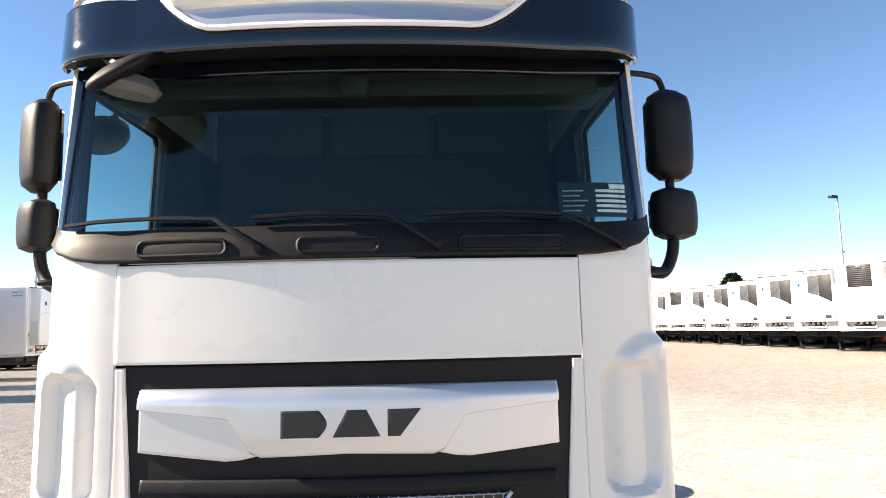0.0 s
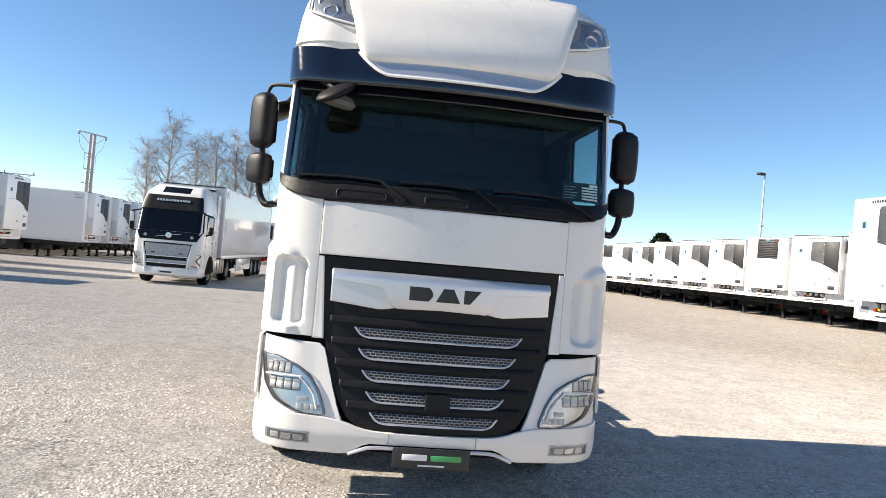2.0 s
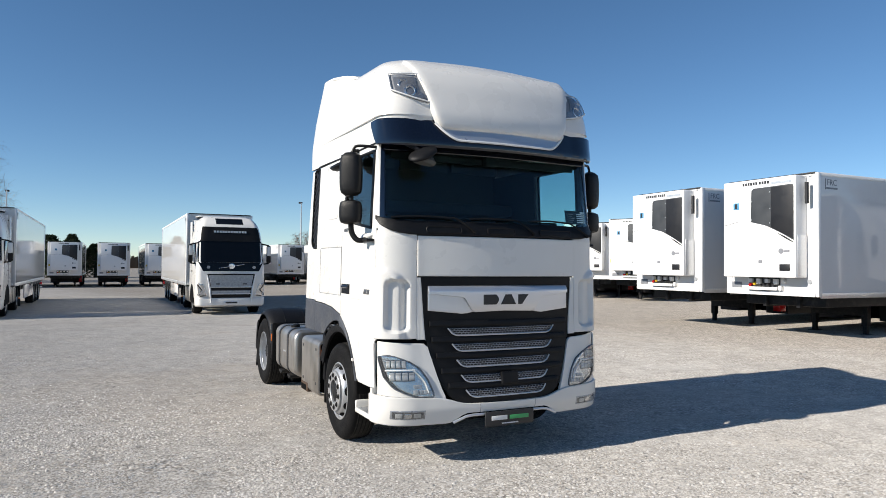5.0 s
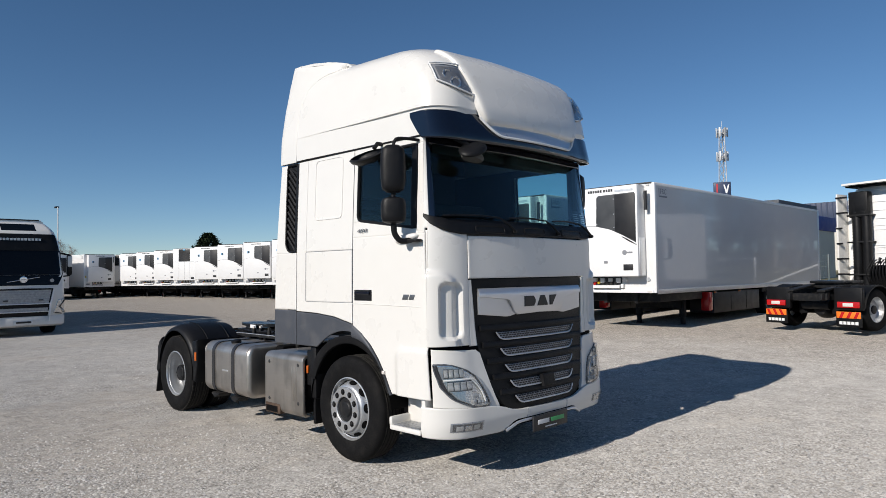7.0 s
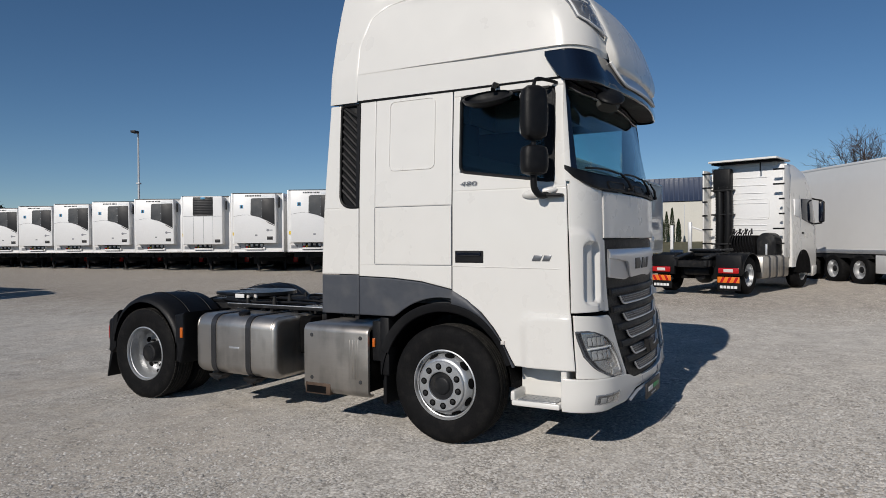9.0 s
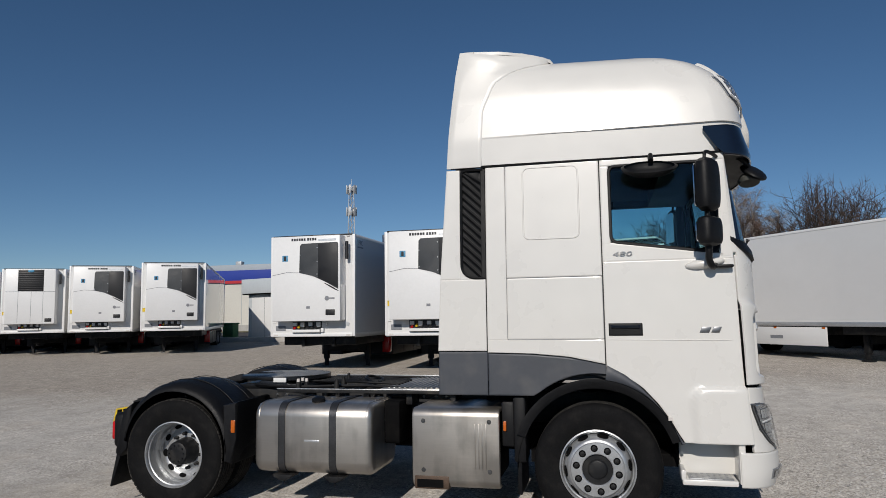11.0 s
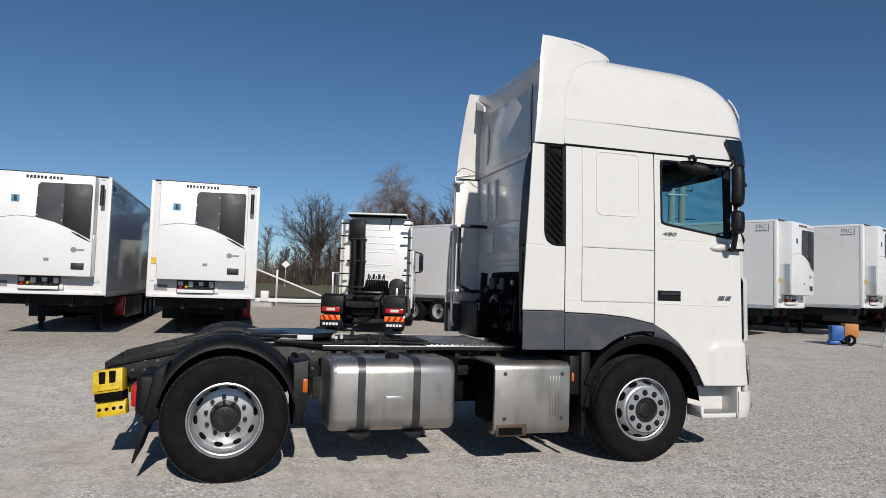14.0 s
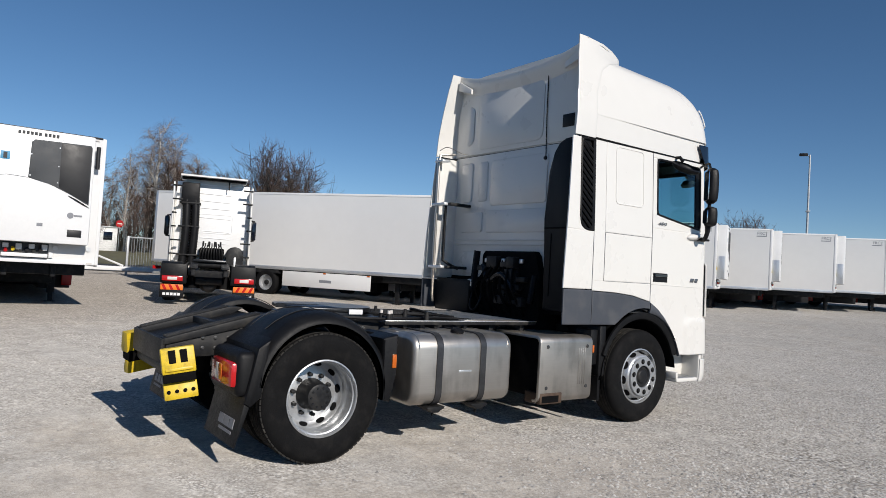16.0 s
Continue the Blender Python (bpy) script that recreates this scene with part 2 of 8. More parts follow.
def brushed(name, colour, rough=0.33):
    """Brushed bare metal with streaks, stains and handling marks."""
    m, n, l, b = nodes_of(name)
    tc, mp = n.new("ShaderNodeTexCoord"), n.new("ShaderNodeMapping")
    mp.inputs["Scale"].default_value = (60, 1.5, 60)
    st, sp = n.new("ShaderNodeTexNoise"), n.new("ShaderNodeTexNoise")
    st.inputs["Scale"].default_value, st.inputs["Detail"].default_value = 4, 6
    sp.inputs["Scale"].default_value, sp.inputs["Detail"].default_value = 5, 7
    l.new(tc.outputs["Object"], mp.inputs["Vector"])
    l.new(mp.outputs[0], st.inputs["Vector"])
    l.new(tc.outputs["Object"], sp.inputs["Vector"])
    r = n.new("ShaderNodeValToRGB")
    r.color_ramp.elements[0].position, r.color_ramp.elements[1].position = 0.3, 0.7
    r.color_ramp.elements[0].color = (*[c * 0.93 for c in colour], 1)
    r.color_ramp.elements[1].color = (*[min(1, c * 1.06) for c in colour], 1)
    ad = n.new("ShaderNodeMath")
    ad.operation = "MULTIPLY_ADD"
    ad.inputs[1].default_value = 0.5
    l.new(st.outputs[0], ad.inputs[0])
    hf = n.new("ShaderNodeMath")
    hf.operation = "MULTIPLY"
    hf.inputs[1].default_value = 0.5
    l.new(sp.outputs[0], hf.inputs[0])
    l.new(hf.outputs[0], ad.inputs[2])
    l.new(ad.outputs[0], r.inputs[0])
    # road grime run down the metal in streaks, and spots of splash
    run, gm, gr, spots, gx = n.new("ShaderNodeTexNoise"), n.new("ShaderNodeMapping"), n.new("ShaderNodeMapRange"), n.new("ShaderNodeTexNoise"), n.new("ShaderNodeMix")
    gm.inputs["Scale"].default_value = (7, 7, 0.9)
    run.inputs["Scale"].default_value, run.inputs["Detail"].default_value = 1.0, 7
    spots.inputs["Scale"].default_value, spots.inputs["Detail"].default_value = 4.0, 9
    where = n.new("ShaderNodeTexCoord")
    l.new(where.outputs["Object"], gm.inputs["Vector"])
    l.new(gm.outputs[0], run.inputs["Vector"])
    l.new(where.outputs["Object"], spots.inputs["Vector"])
    both_grime = n.new("ShaderNodeMath")
    both_grime.operation = "MULTIPLY"
    l.new(run.outputs[0], both_grime.inputs[0])
    l.new(spots.outputs[0], both_grime.inputs[1])
    gr.inputs[1].default_value, gr.inputs[2].default_value, gr.inputs[4].default_value = 0.22, 0.38, 0.45
    l.new(both_grime.outputs[0], gr.inputs[0])
    gx.data_type = "RGBA"
    gx.inputs[7].default_value = (0.2, 0.185, 0.165, 1)
    l.new(gr.outputs[0], gx.inputs[0])
    l.new(r.outputs[0], gx.inputs[6])
    l.new(gx.outputs[2], b.inputs["Base Color"])
    rr = n.new("ShaderNodeMapRange")
    rr.inputs[1].default_value, rr.inputs[2].default_value = 0.3, 0.7
    rr.inputs[3].default_value, rr.inputs[4].default_value = rough * 0.94, rough * 1.12
    l.new(ad.outputs[0], rr.inputs[0])
    l.new(rr.outputs[0], b.inputs["Roughness"])
    b.inputs["Metallic"].default_value = 0.9
    bp = n.new("ShaderNodeBump")
    bp.inputs["Strength"].default_value, bp.inputs["Distance"].default_value = 0.012, 0.002
    l.new(st.outputs[0], bp.inputs["Height"])
    l.new(bp.outputs[0], b.inputs["Normal"])
    return m


M = {
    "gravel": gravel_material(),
    "stone": random_tone("loose_stone", [(0.25, 0.238, 0.221), (0.43, 0.41, 0.384), (0.53, 0.508, 0.478), (0.64, 0.618, 0.587), (0.4, 0.36, 0.31)]),
    "paint": plain("white_truck_paint", (0.735, 0.72, 0.685), 0.3, vary=0.02, scale=0.3, coat=0.35, dirt=(0.66, 0.63, 0.57), dirt_amount=0.012),
    "panel": plain("white_trailer_panel", (0.75, 0.745, 0.735), 0.03, vary=0.02, scale=0.25, coat=0.0, spec=0.45, dirt=(0.58, 0.56, 0.52), dirt_amount=0.05),
    "panel_b": plain("white_unit_shell", (0.81, 0.81, 0.805), 0.35, vary=0.03, scale=1.0, dirt=(0.62, 0.6, 0.55), dirt_amount=0.05),
    "alu": plain("aluminium_trim", (0.7, 0.71, 0.72), 0.4, 0.75, vary=0.1, scale=2),
    "grey": plain("grey_plastic", (0.056, 0.062, 0.075), 0.5, vary=0.1, scale=2, bump=0.12, bump_scale=400, dirt=(0.2, 0.19, 0.175), dirt_amount=0.2),
    "black": plain("black_plastic", (0.0065, 0.0067, 0.0078), 0.48, vary=0.25, scale=3, bump=0.15, bump_scale=300, dirt=(0.026, 0.025, 0.0235), dirt_amount=0.2, spec=0.24),
    "gloss": plain("gloss_black_acrylic", (0.004, 0.006, 0.014), 0.07, vary=0.2, coat=0.6),
    "rubber": plain("tyre_rubber", (0.006, 0.006, 0.0065), 0.75, vary=0.25, scale=5, bump=0.2, bump_scale=120, dirt=(0.035, 0.032, 0.029), dirt_amount=0.25, spec=0.15),
    "tread": plain("dusty_tread", (0.022, 0.021, 0.0195), 0.9, vary=0.3, scale=8, bump=0.6, bump_scale=60, dirt=(0.1, 0.092, 0.08), dirt_amount=0.5, spec=0.25),
    "frame": plain("chassis_paint", (0.014, 0.0145, 0.016), 0.5, vary=0.3, scale=4, bump=0.1, bump_scale=90, dirt=(0.09, 0.082, 0.07), dirt_amount=0.3, spec=0.25),
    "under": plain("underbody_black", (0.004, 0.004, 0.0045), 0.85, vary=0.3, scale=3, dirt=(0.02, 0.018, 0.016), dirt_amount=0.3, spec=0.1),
    "grease": plain("greasy_steel", (0.03, 0.032, 0.036), 0.3, 0.6, vary=0.4, scale=6, bump=0.1, bump_scale=40),
    "rim": plain("silver_rim_paint", (0.56, 0.57, 0.58), 0.36, 0.7, vary=0.12, scale=6, dirt=(0.33, 0.31, 0.28), dirt_amount=0.25),
    "rust": plain("scorched_steel", (0.1, 0.065, 0.045), 0.6, 0.4, vary=0.4, scale=14, bump=0.2, bump_scale=80),
    "strap": plain("dark_steel_strap", (0.09, 0.09, 0.094), 0.36, 0.75, vary=0.2, scale=5),
    "nut": plain("zinc_nut", (0.12, 0.12, 0.12), 0.4, 0.8, vary=0.2, scale=20),
    "tank": brushed("brushed_aluminium_tank", (0.58, 0.545, 0.50), 0.36),
    "steel": brushed("stainless_cover", (0.55, 0.51, 0.46), 0.38),
    "silver": plain("satin_silver", (0.66, 0.67, 0.69), 0.34, 0.75, vary=0.02, scale=0.25),
    "chrome": plain("chrome", (0.8, 0.82, 0.85), 0.12, 1.0, vary=0.02, scale=0.3),
    "mesh": mesh_material(),
    "dark": plain("dark_badge", (0.035, 0.036, 0.038), 0.35, 0.5, vary=0.1),
    "badge": plain("grey_badge", (0.2, 0.205, 0.215), 0.35, 0.7, vary=0.1),
    "lens": glass("lamp_lens", (0.96, 0.97, 0.98)),
    "screen": glass("tinted_windscreen", (0.74, 0.86, 0.86)),
    "pane": glass("tinted_side_window", (0.74, 0.88, 0.89)),
    "tint": plain("dark_tinted_glass", (0.004, 0.005, 0.007), 0.12, vary=0.1, spec=0.25),
    "grey_mesh": plain("grey_grille_mesh", (0.45, 0.455, 0.46), 0.4, 0.3, vary=0.3, scale=14, bump=0.8, bump_scale=40),
    "bezel": plain("lamp_bezel", (0.36, 0.37, 0.385), 0.3, 0.5, vary=0.05),
    "reflector": plain("lamp_reflector", (0.6, 0.6, 0.595), 0.2, 0.85, vary=0.03, scale=0.3),
    "lamp_facet": plain("lamp_facets", (0.5, 0.5, 0.49), 0.4, 0.35, vary=0.25, scale=20),
    "roof_tray": plain("roof_lamp_tray", (0.34, 0.345, 0.35), 0.22, 0.6, vary=0.2, scale=9),
    "lamp_floor": plain("lamp_interior", (0.2, 0.203, 0.208), 0.25, 0.6, vary=0.1, scale=2),
    "amber": plain("amber_lens", (0.55, 0.12, 0.012), 0.25, vary=0.1, coat=0.4),
    "red": plain("red_lens", (0.5, 0.012, 0.014), 0.2, vary=0.15, coat=0.5),
    "clear": plain("clear_lens", (0.7, 0.66, 0.62), 0.2, vary=0.1, coat=0.5),
    "yellow": plain("yellow_plastic", (0.72, 0.5, 0.02), 0.45, vary=0.15, scale=8, dirt=(0.2, 0.14, 0.03), dirt_amount=0.5),
    "orange": plain("orange_reflective", (0.85, 0.2, 0.02), 0.45, vary=0.1),
    "ink": plain("printed_black", (0.02, 0.02, 0.022), 0.5, vary=0.1),
    "ink_grey": plain("printed_grey", (0.22, 0.23, 0.25), 0.5, vary=0.1),
    "white": plain("printed_white", (0.78, 0.78, 0.77), 0.5, vary=0.05),
    "green": plain("printed_green", (0.05, 0.36, 0.12), 0.5, vary=0.1),
    "blue": plain("printed_blue", (0.08, 0.3, 0.5), 0.5, vary=0.1),
    "cloth": plain("dark_seat_cloth", (0.045, 0.048, 0.055), 0.9, vary=0.25, scale=6, bump=0.3, bump_scale=200),
    "trim_in": plain("cab_lining", (0.1, 0.1, 0.09), 0.85, vary=0.12, scale=2),
    "dash": plain("dashboard", (0.03, 0.031, 0.033), 0.7, vary=0.2, scale=4, bump=0.2, bump_scale=200),
    "unit_dark": plain("unit_grille", (0.045, 0.05, 0.056), 0.55, vary=0.3, scale=4, bump=0.5, bump_scale=90),
    "unit_black": plain("unit_louvre", (0.012, 0.012, 0.014), 0.5, vary=0.2, scale=4),
    "bark": plain("bare_bark", (0.05, 0.042, 0.037), 0.95, vary=0.35, scale=4, bump=0.4, bump_scale=20),
    "birch": plain("birch_bark", (0.5, 0.47, 0.43), 0.9, vary=0.5, scale=2.5, bump=0.3, bump_scale=12, dirt=(0.06, 0.05, 0.045), dirt_amount=0.9),
    "twig_pale": random_tone("pale_birch_twigs", [(0.14, 0.11, 0.095), (0.2, 0.145, 0.12), (0.25, 0.18, 0.15), (0.17, 0.14, 0.13)]),
    "twig": random_tone("fine_twigs", [(0.075, 0.053, 0.044), (0.12, 0.078, 0.06), (0.145, 0.092, 0.073), (0.09, 0.072, 0.063)]),
    "conifer": random_tone("dark_needles", [(0.012, 0.022, 0.01), (0.025, 0.04, 0.016), (0.035, 0.05, 0.02)]),
    "conc": plain("grey_concrete", (0.42, 0.41, 0.39), 0.9, vary=0.18, scale=3, bump=0.3, bump_scale=40),
    "galv": plain("galvanised_steel", (0.5, 0.51, 0.52), 0.5, 0.5, vary=0.15, scale=5),
    "fence": plain("fence_wire", (0.12, 0.15, 0.15), 0.6, 0.3, vary=0.2),
    "clad": plain("pale_wall_cladding", (0.62, 0.6, 0.54), 0.6, vary=0.08, scale=0.5),
    "band": plain("blue_fascia", (0.012, 0.04, 0.3), 0.6, vary=0.08, scale=0.5),
    "band_red": plain("red_fascia", (0.5, 0.03, 0.04), 0.45, vary=0.08),
    "sheet": plain("grey_sheet_wall", (0.36, 0.4, 0.42), 0.55, vary=0.08, scale=0.7, bump=0.15, bump_scale=8),
    "pale_sheet": plain("pale_grey_sheet", (0.56, 0.6, 0.62), 0.5, vary=0.06, scale=0.7, bump=0.1, bump_scale=8),
    "roof": plain("dark_roof_sheet", (0.05, 0.06, 0.075), 0.6, vary=0.15, scale=0.6),
    "navy": plain("navy_profiled_sheet", (0.018, 0.035, 0.085), 0.5, vary=0.1, scale=0.4),
    "asphalt": plain("road_asphalt", (0.06, 0.06, 0.062), 0.9, vary=0.2, scale=1.5, bump=0.3, bump_scale=60),
    "verge": plain("dry_grass_verge", (0.16, 0.145, 0.075), 0.95, vary=0.4, scale=1.2, bump=0.6, bump_scale=15),
    "scrub": random_tone("dry_scrub", [(0.1, 0.07, 0.045), (0.15, 0.11, 0.075), (0.09, 0.075, 0.05)]),
    "kerb": plain("concrete_kerb", (0.45, 0.43, 0.4), 0.9, vary=0.2, scale=3),
    "bin": plain("green_bin", (0.03, 0.12, 0.05), 0.5, vary=0.15),
    "cart_blue": plain("blue_steel_case", (0.03, 0.13, 0.42), 0.45, vary=0.15, scale=5),
    "cart_orange": plain("orange_steel_case", (0.55, 0.2, 0.04), 0.5, vary=0.15, scale=5),
}


# ---- building helpers ----
def thing(name, label, category, m, group="", kind=""):
    ob = new(name)
    ob.empty_display_size = 0.3
    ob.matrix_world = m
    return tagged(ob, label, category, group, kind)


def part(name, bm, material, parent=None, label="", angle=38, shadow=True):
    """Links a bmesh as one mesh object under a thing or under a part."""
    bmesh.ops.recalc_face_normals(bm, faces=bm.faces)
    me = bpy.data.meshes.new(name)
    bm.to_mesh(me)
    bm.free()
    me.materials.append(material)
    me.polygons.foreach_set("use_smooth", [True] * len(me.polygons))
    me.set_sharp_from_angle(angle=radians(angle))
    ob = new(name, me)
    ob.parent = parent
    if label:
        tagged(ob, label)
    if not shadow:
        ob.visible_shadow = False
    return ob


def again(ob, m, parent=None):
    """Another object on the mesh of ob, placed by m under the same parent."""
    o = ob.copy()
    scene.collection.objects.link(o)
    o.parent = parent or ob.parent
    o.matrix_basis = m
    return o


def box(x0, x1, y0, y1, z0, z1, bevel=0.0, bm=None, seg=2, m=None):
    bm = bm or bmesh.new()
    mm = Matrix.LocRotScale(((x0 + x1) / 2, (y0 + y1) / 2, (z0 + z1) / 2), None, (abs(x1 - x0), abs(y1 - y0), abs(z1 - z0)))
    made = bmesh.ops.create_cube(bm, size=1, matrix=(m @ mm) if m else mm)["verts"]
    if bevel:
        edges = list({e for v in made for e in v.link_edges})
        bmesh.ops.bevel(bm, geom=edges, offset=bevel, segments=seg, profile=0.5, affect="EDGES")
    return bm


def cyl(p0, p1, r0, r1=None, seg=16, bm=None, caps=True):
    bm = bm or bmesh.new()
    a, b = Vector(p0), Vector(p1)
    turn = (b - a).to_track_quat("Z", "Y").to_matrix().to_4x4()
    bmesh.ops.create_cone(bm, cap_ends=caps, segments=seg, radius1=r0, radius2=r0 if r1 is None else r1, depth=(b - a).length,
                          matrix=Matrix.Translation((a + b) / 2) @ turn)
    return bm


def tube(pts, r, seg=8, bm=None, closed=False):
    """A round bar along a line of points; r may be one radius or one for each point."""
    bm = bm or bmesh.new()
    pts = [Vector(p) for p in pts]
    rs = r if isinstance(r, (list, tuple)) else [r] * len(pts)
    rings, up = [], None
    for i, p in enumerate(pts):
        d = (pts[min(i + 1, len(pts) - 1)] - pts[max(i - 1, 0)]).normalized()
        if up is None:
            up = Vector((0, 0, 1)) if abs(d.z) < 0.9 else Vector((1, 0, 0))
        side = d.cross(up).normalized()
        up = side.cross(d).normalized()
        rings.append([bm.verts.new(p + rs[i] * (math.cos(k * math.tau / seg) * side + math.sin(k * math.tau / seg) * up)) for k in range(seg)])
    for a, b in zip(rings, rings[1:]):
        for k in range(seg):
            bm.faces.new((a[k], a[(k + 1) % seg], b[(k + 1) % seg], b[k]))
    if seg > 2:
        bm.faces.new(rings[0][::-1])
        bm.faces.new(rings[-1])
    return bm


def bend(pts, n=4):
    """A smooth line through the points."""
    pts = [Vector(p) for p in pts]
    out = []
    for i in range(len(pts) - 1):
        a, b, c, d = pts[max(i - 1, 0)], pts[i], pts[i + 1], pts[min(i + 2, len(pts) - 1)]
        for k in range(n):
            t = k / n
            out.append(0.5 * (2 * b + (c - a) * t + (2 * a - 5 * b + 4 * c - d) * t * t + (3 * b - a - 3 * c + d) * t ** 3))
    return out + [pts[-1]]


def lathe(profile, m, seg=32, bm=None, close=False):
    """A body of revolution round local x: profile rows are (radius, x)."""
    bm = bm or bmesh.new()
    rings = []
    for r, x in profile:
        rings.append([bm.verts.new(m @ Vector((x, r * math.cos(k * math.tau / seg), r * math.sin(k * math.tau / seg)))) for k in range(seg)])
    pairs = list(zip(rings, rings[1:])) + ([(rings[-1], rings[0])] if close else [])
    for a, b in pairs:
        for k in range(seg):
            bm.faces.new((a[k], a[(k + 1) % seg], b[(k + 1) % seg], b[k]))
    return bm


def prism(poly, plane, d0, d1, bevel=0.0, bm=None, seg=2):
    """A flat shape of the plane 'xz', 'yz' or 'xy' drawn out along the third axis from d0 to d1."""
    bm = bm or bmesh.new()
    def put(u, v, d):
        return {"xz": (u, d, v), "yz": (d, u, v), "xy": (u, v, d)}[plane]
    a = [bm.verts.new(put(u, v, d0)) for u, v in poly]
    b = [bm.verts.new(put(u, v, d1)) for u, v in poly]
    faces = [bm.faces.new(a), bm.faces.new(b[::-1])]
    for i in range(len(poly)):
        j = (i + 1) % len(poly)
        faces.append(bm.faces.new((a[j], a[i], b[i], b[j])))
    if bevel:
        edges = [e for e in {e for f in faces[:2] for e in f.edges}]
        bmesh.ops.bevel(bm, geom=edges, offset=bevel, segments=seg, profile=0.5, affect="EDGES")
    return bm


def rounded(u0, u1, v0, v1, r, n=4):
    """The outline of a rectangle with round corners."""
    out = []
    for cx, cy, a0 in ((u1 - r, v1 - r, 0), (u0 + r, v1 - r, 90), (u0 + r, v0 + r, 180), (u1 - r, v0 + r, 270)):
        out += [(cx + r * math.cos(radians(a0 + 90 * k / n)), cy + r * math.sin(radians(a0 + 90 * k / n))) for k in range(n + 1)]
    return out


def sheet(grid, thick, bm=None):
    """A curved plate with thickness: grid rows of (point, normal); the rim is rounded off."""
    bm = bm or bmesh.new()
    n, k = len(grid), len(grid[0])
    top, low = [], []
    for i, row in enumerate(grid):
        top.append([])
        low.append([])
        for j, (p, q) in enumerate(row):
            rim = i in (0, n - 1) or j in (0, k - 1)
            top[-1].append(bm.verts.new(p - q * (min(0.004, thick / 3) if rim else 0)))
            low[-1].append(bm.verts.new(p - q * thick))
    for i in range(n - 1):
        for j in range(k - 1):
            bm.faces.new((top[i][j], top[i + 1][j], top[i + 1][j + 1], top[i][j + 1]))
            bm.faces.new((low[i][j], low[i][j + 1], low[i + 1][j + 1], low[i + 1][j]))
    for i in range(n - 1):
        bm.faces.new((top[i][0], low[i][0], low[i + 1][0], top[i + 1][0]))
        bm.faces.new((top[i][-1], top[i + 1][-1], low[i + 1][-1], low[i][-1]))
    for j in range(k - 1):
        bm.faces.new((top[0][j], top[0][j + 1], low[0][j + 1], low[0][j]))
        bm.faces.new((top[-1][j], low[-1][j], low[-1][j + 1], top[-1][j + 1]))
    return bm


def letters(text, size, m, material, parent=None, depth=0.002, name="lettering"):
    cu = bpy.data.curves.new(name, "FONT")
    cu.body, cu.size, cu.extrude, cu.align_x, cu.align_y = text, size, depth, "CENTER", "CENTER"
    ob = bpy.data.objects.new(name, cu)
    me = bpy.data.meshes.new_from_object(ob)
    bpy.data.objects.remove(ob)
    me.materials.append(material)
    me.transform(m)
    o = new(name, me)
    o.parent = parent
    return o


def rails(v, xs, ys):
    return float(np.interp(v, xs, ys))


# ---- ground ----
def softplus(v, w=2.0):
    return v if v / w > 40 else w * math.log1p(math.exp(max(-40.0, v / w)))


def ground_z(x, y):
    x, y = max(-60.0, min(120.0, x)), max(-60.0, min(90.0, y))
    worn = 0.02 * math.exp(-((x + 0.3) ** 2 + (y - 5.0) ** 2) / 18) + 0.014 * math.exp(-((x + 0.3) ** 2 + (y - 7.7) ** 2) / 5)
    return -worn + 0.016 * softplus(x - 3) - 0.006 * softplus(y - 12) + 0.02 * softplus(-y - 4) - 0.006


LINE = sorted({0.0} | {s * (0.9 * k + 0.0045 * k ** 3.15 / 10) for k in range(1, 92) for s in (-1, 1)})


def uneven(x, y):
    return ground_z(x, y) + (0.012 * noise.noise((x * 0.5, y * 0.5, 0)) if abs(x) < 60 and abs(y) < 80 else 0)


def make_ground():
    bm = bmesh.new()
    line = LINE
    rows = [[bm.verts.new((x, y, uneven(x, y))) for y in line] for x in line]
    for a, b in zip(rows, rows[1:]):
        for k in range(len(line) - 1):
            bm.faces.new((a[k], b[k], b[k + 1], a[k + 1]))
    tagged(part("ground", bm, M["gravel"]), "pale limestone gravel yard with worn dusty patches", "gravel", kind="structure")


make_ground()

# ---- the white tractor unit ----
# Local axes: x across (its right flank at -x), -y ahead, z up; the front axle lies on y = 0.
NOSE, HALF, CORNER, BACK = 0.86, 0.86, 0.40, 1.0
Z_Y = ([0.25, 0.38, 0.5, 0.62, 0.9, 1.15, 1.3, 1.7, 2.08, 2.2, 2.9, 3.05], [-1.30, -1.40, -1.435, -1.43, -1.385, -1.355, -1.345, -1.34, -1.335, -1.31, -1.155, -1.12])
Z_W = ([0.25, 0.45, 0.7, 1.2, 2.0, 2.3, 2.95, 3.1], [1.20, 1.24, 1.24, 1.235, 1.225, 1.215, 1.185, 1.18])
SIDE_Y = -1.05


def skin(s, z, zy=Z_Y, zw=Z_W, bow=0.07):
    """A point of the cab's outer skin: s runs from the middle of the nose (0) round the corner and along the flank; s < 0 is the right flank."""
    a, sg = abs(s), -1 if s < 0 else 1
    yf, w = rails(z, *zy), rails(z, *zw)
    if a <= HALF:
        return Vector((sg * a, yf + bow * (a / HALF) ** 2, z))
    if a <= HALF + CORNER:
        th = (a - HALF) / CORNER * math.pi / 2
        y0 = yf + bow
        return Vector((sg * (HALF + (w - HALF) * math.sin(th)), y0 + (max(SIDE_Y, y0 + 0.01) - y0) * (1 - math.cos(th)), z))
    return Vector((sg * w, SIDE_Y + a - HALF - CORNER, z))


def at_y(y):
    return HALF + CORNER + y - SIDE_Y


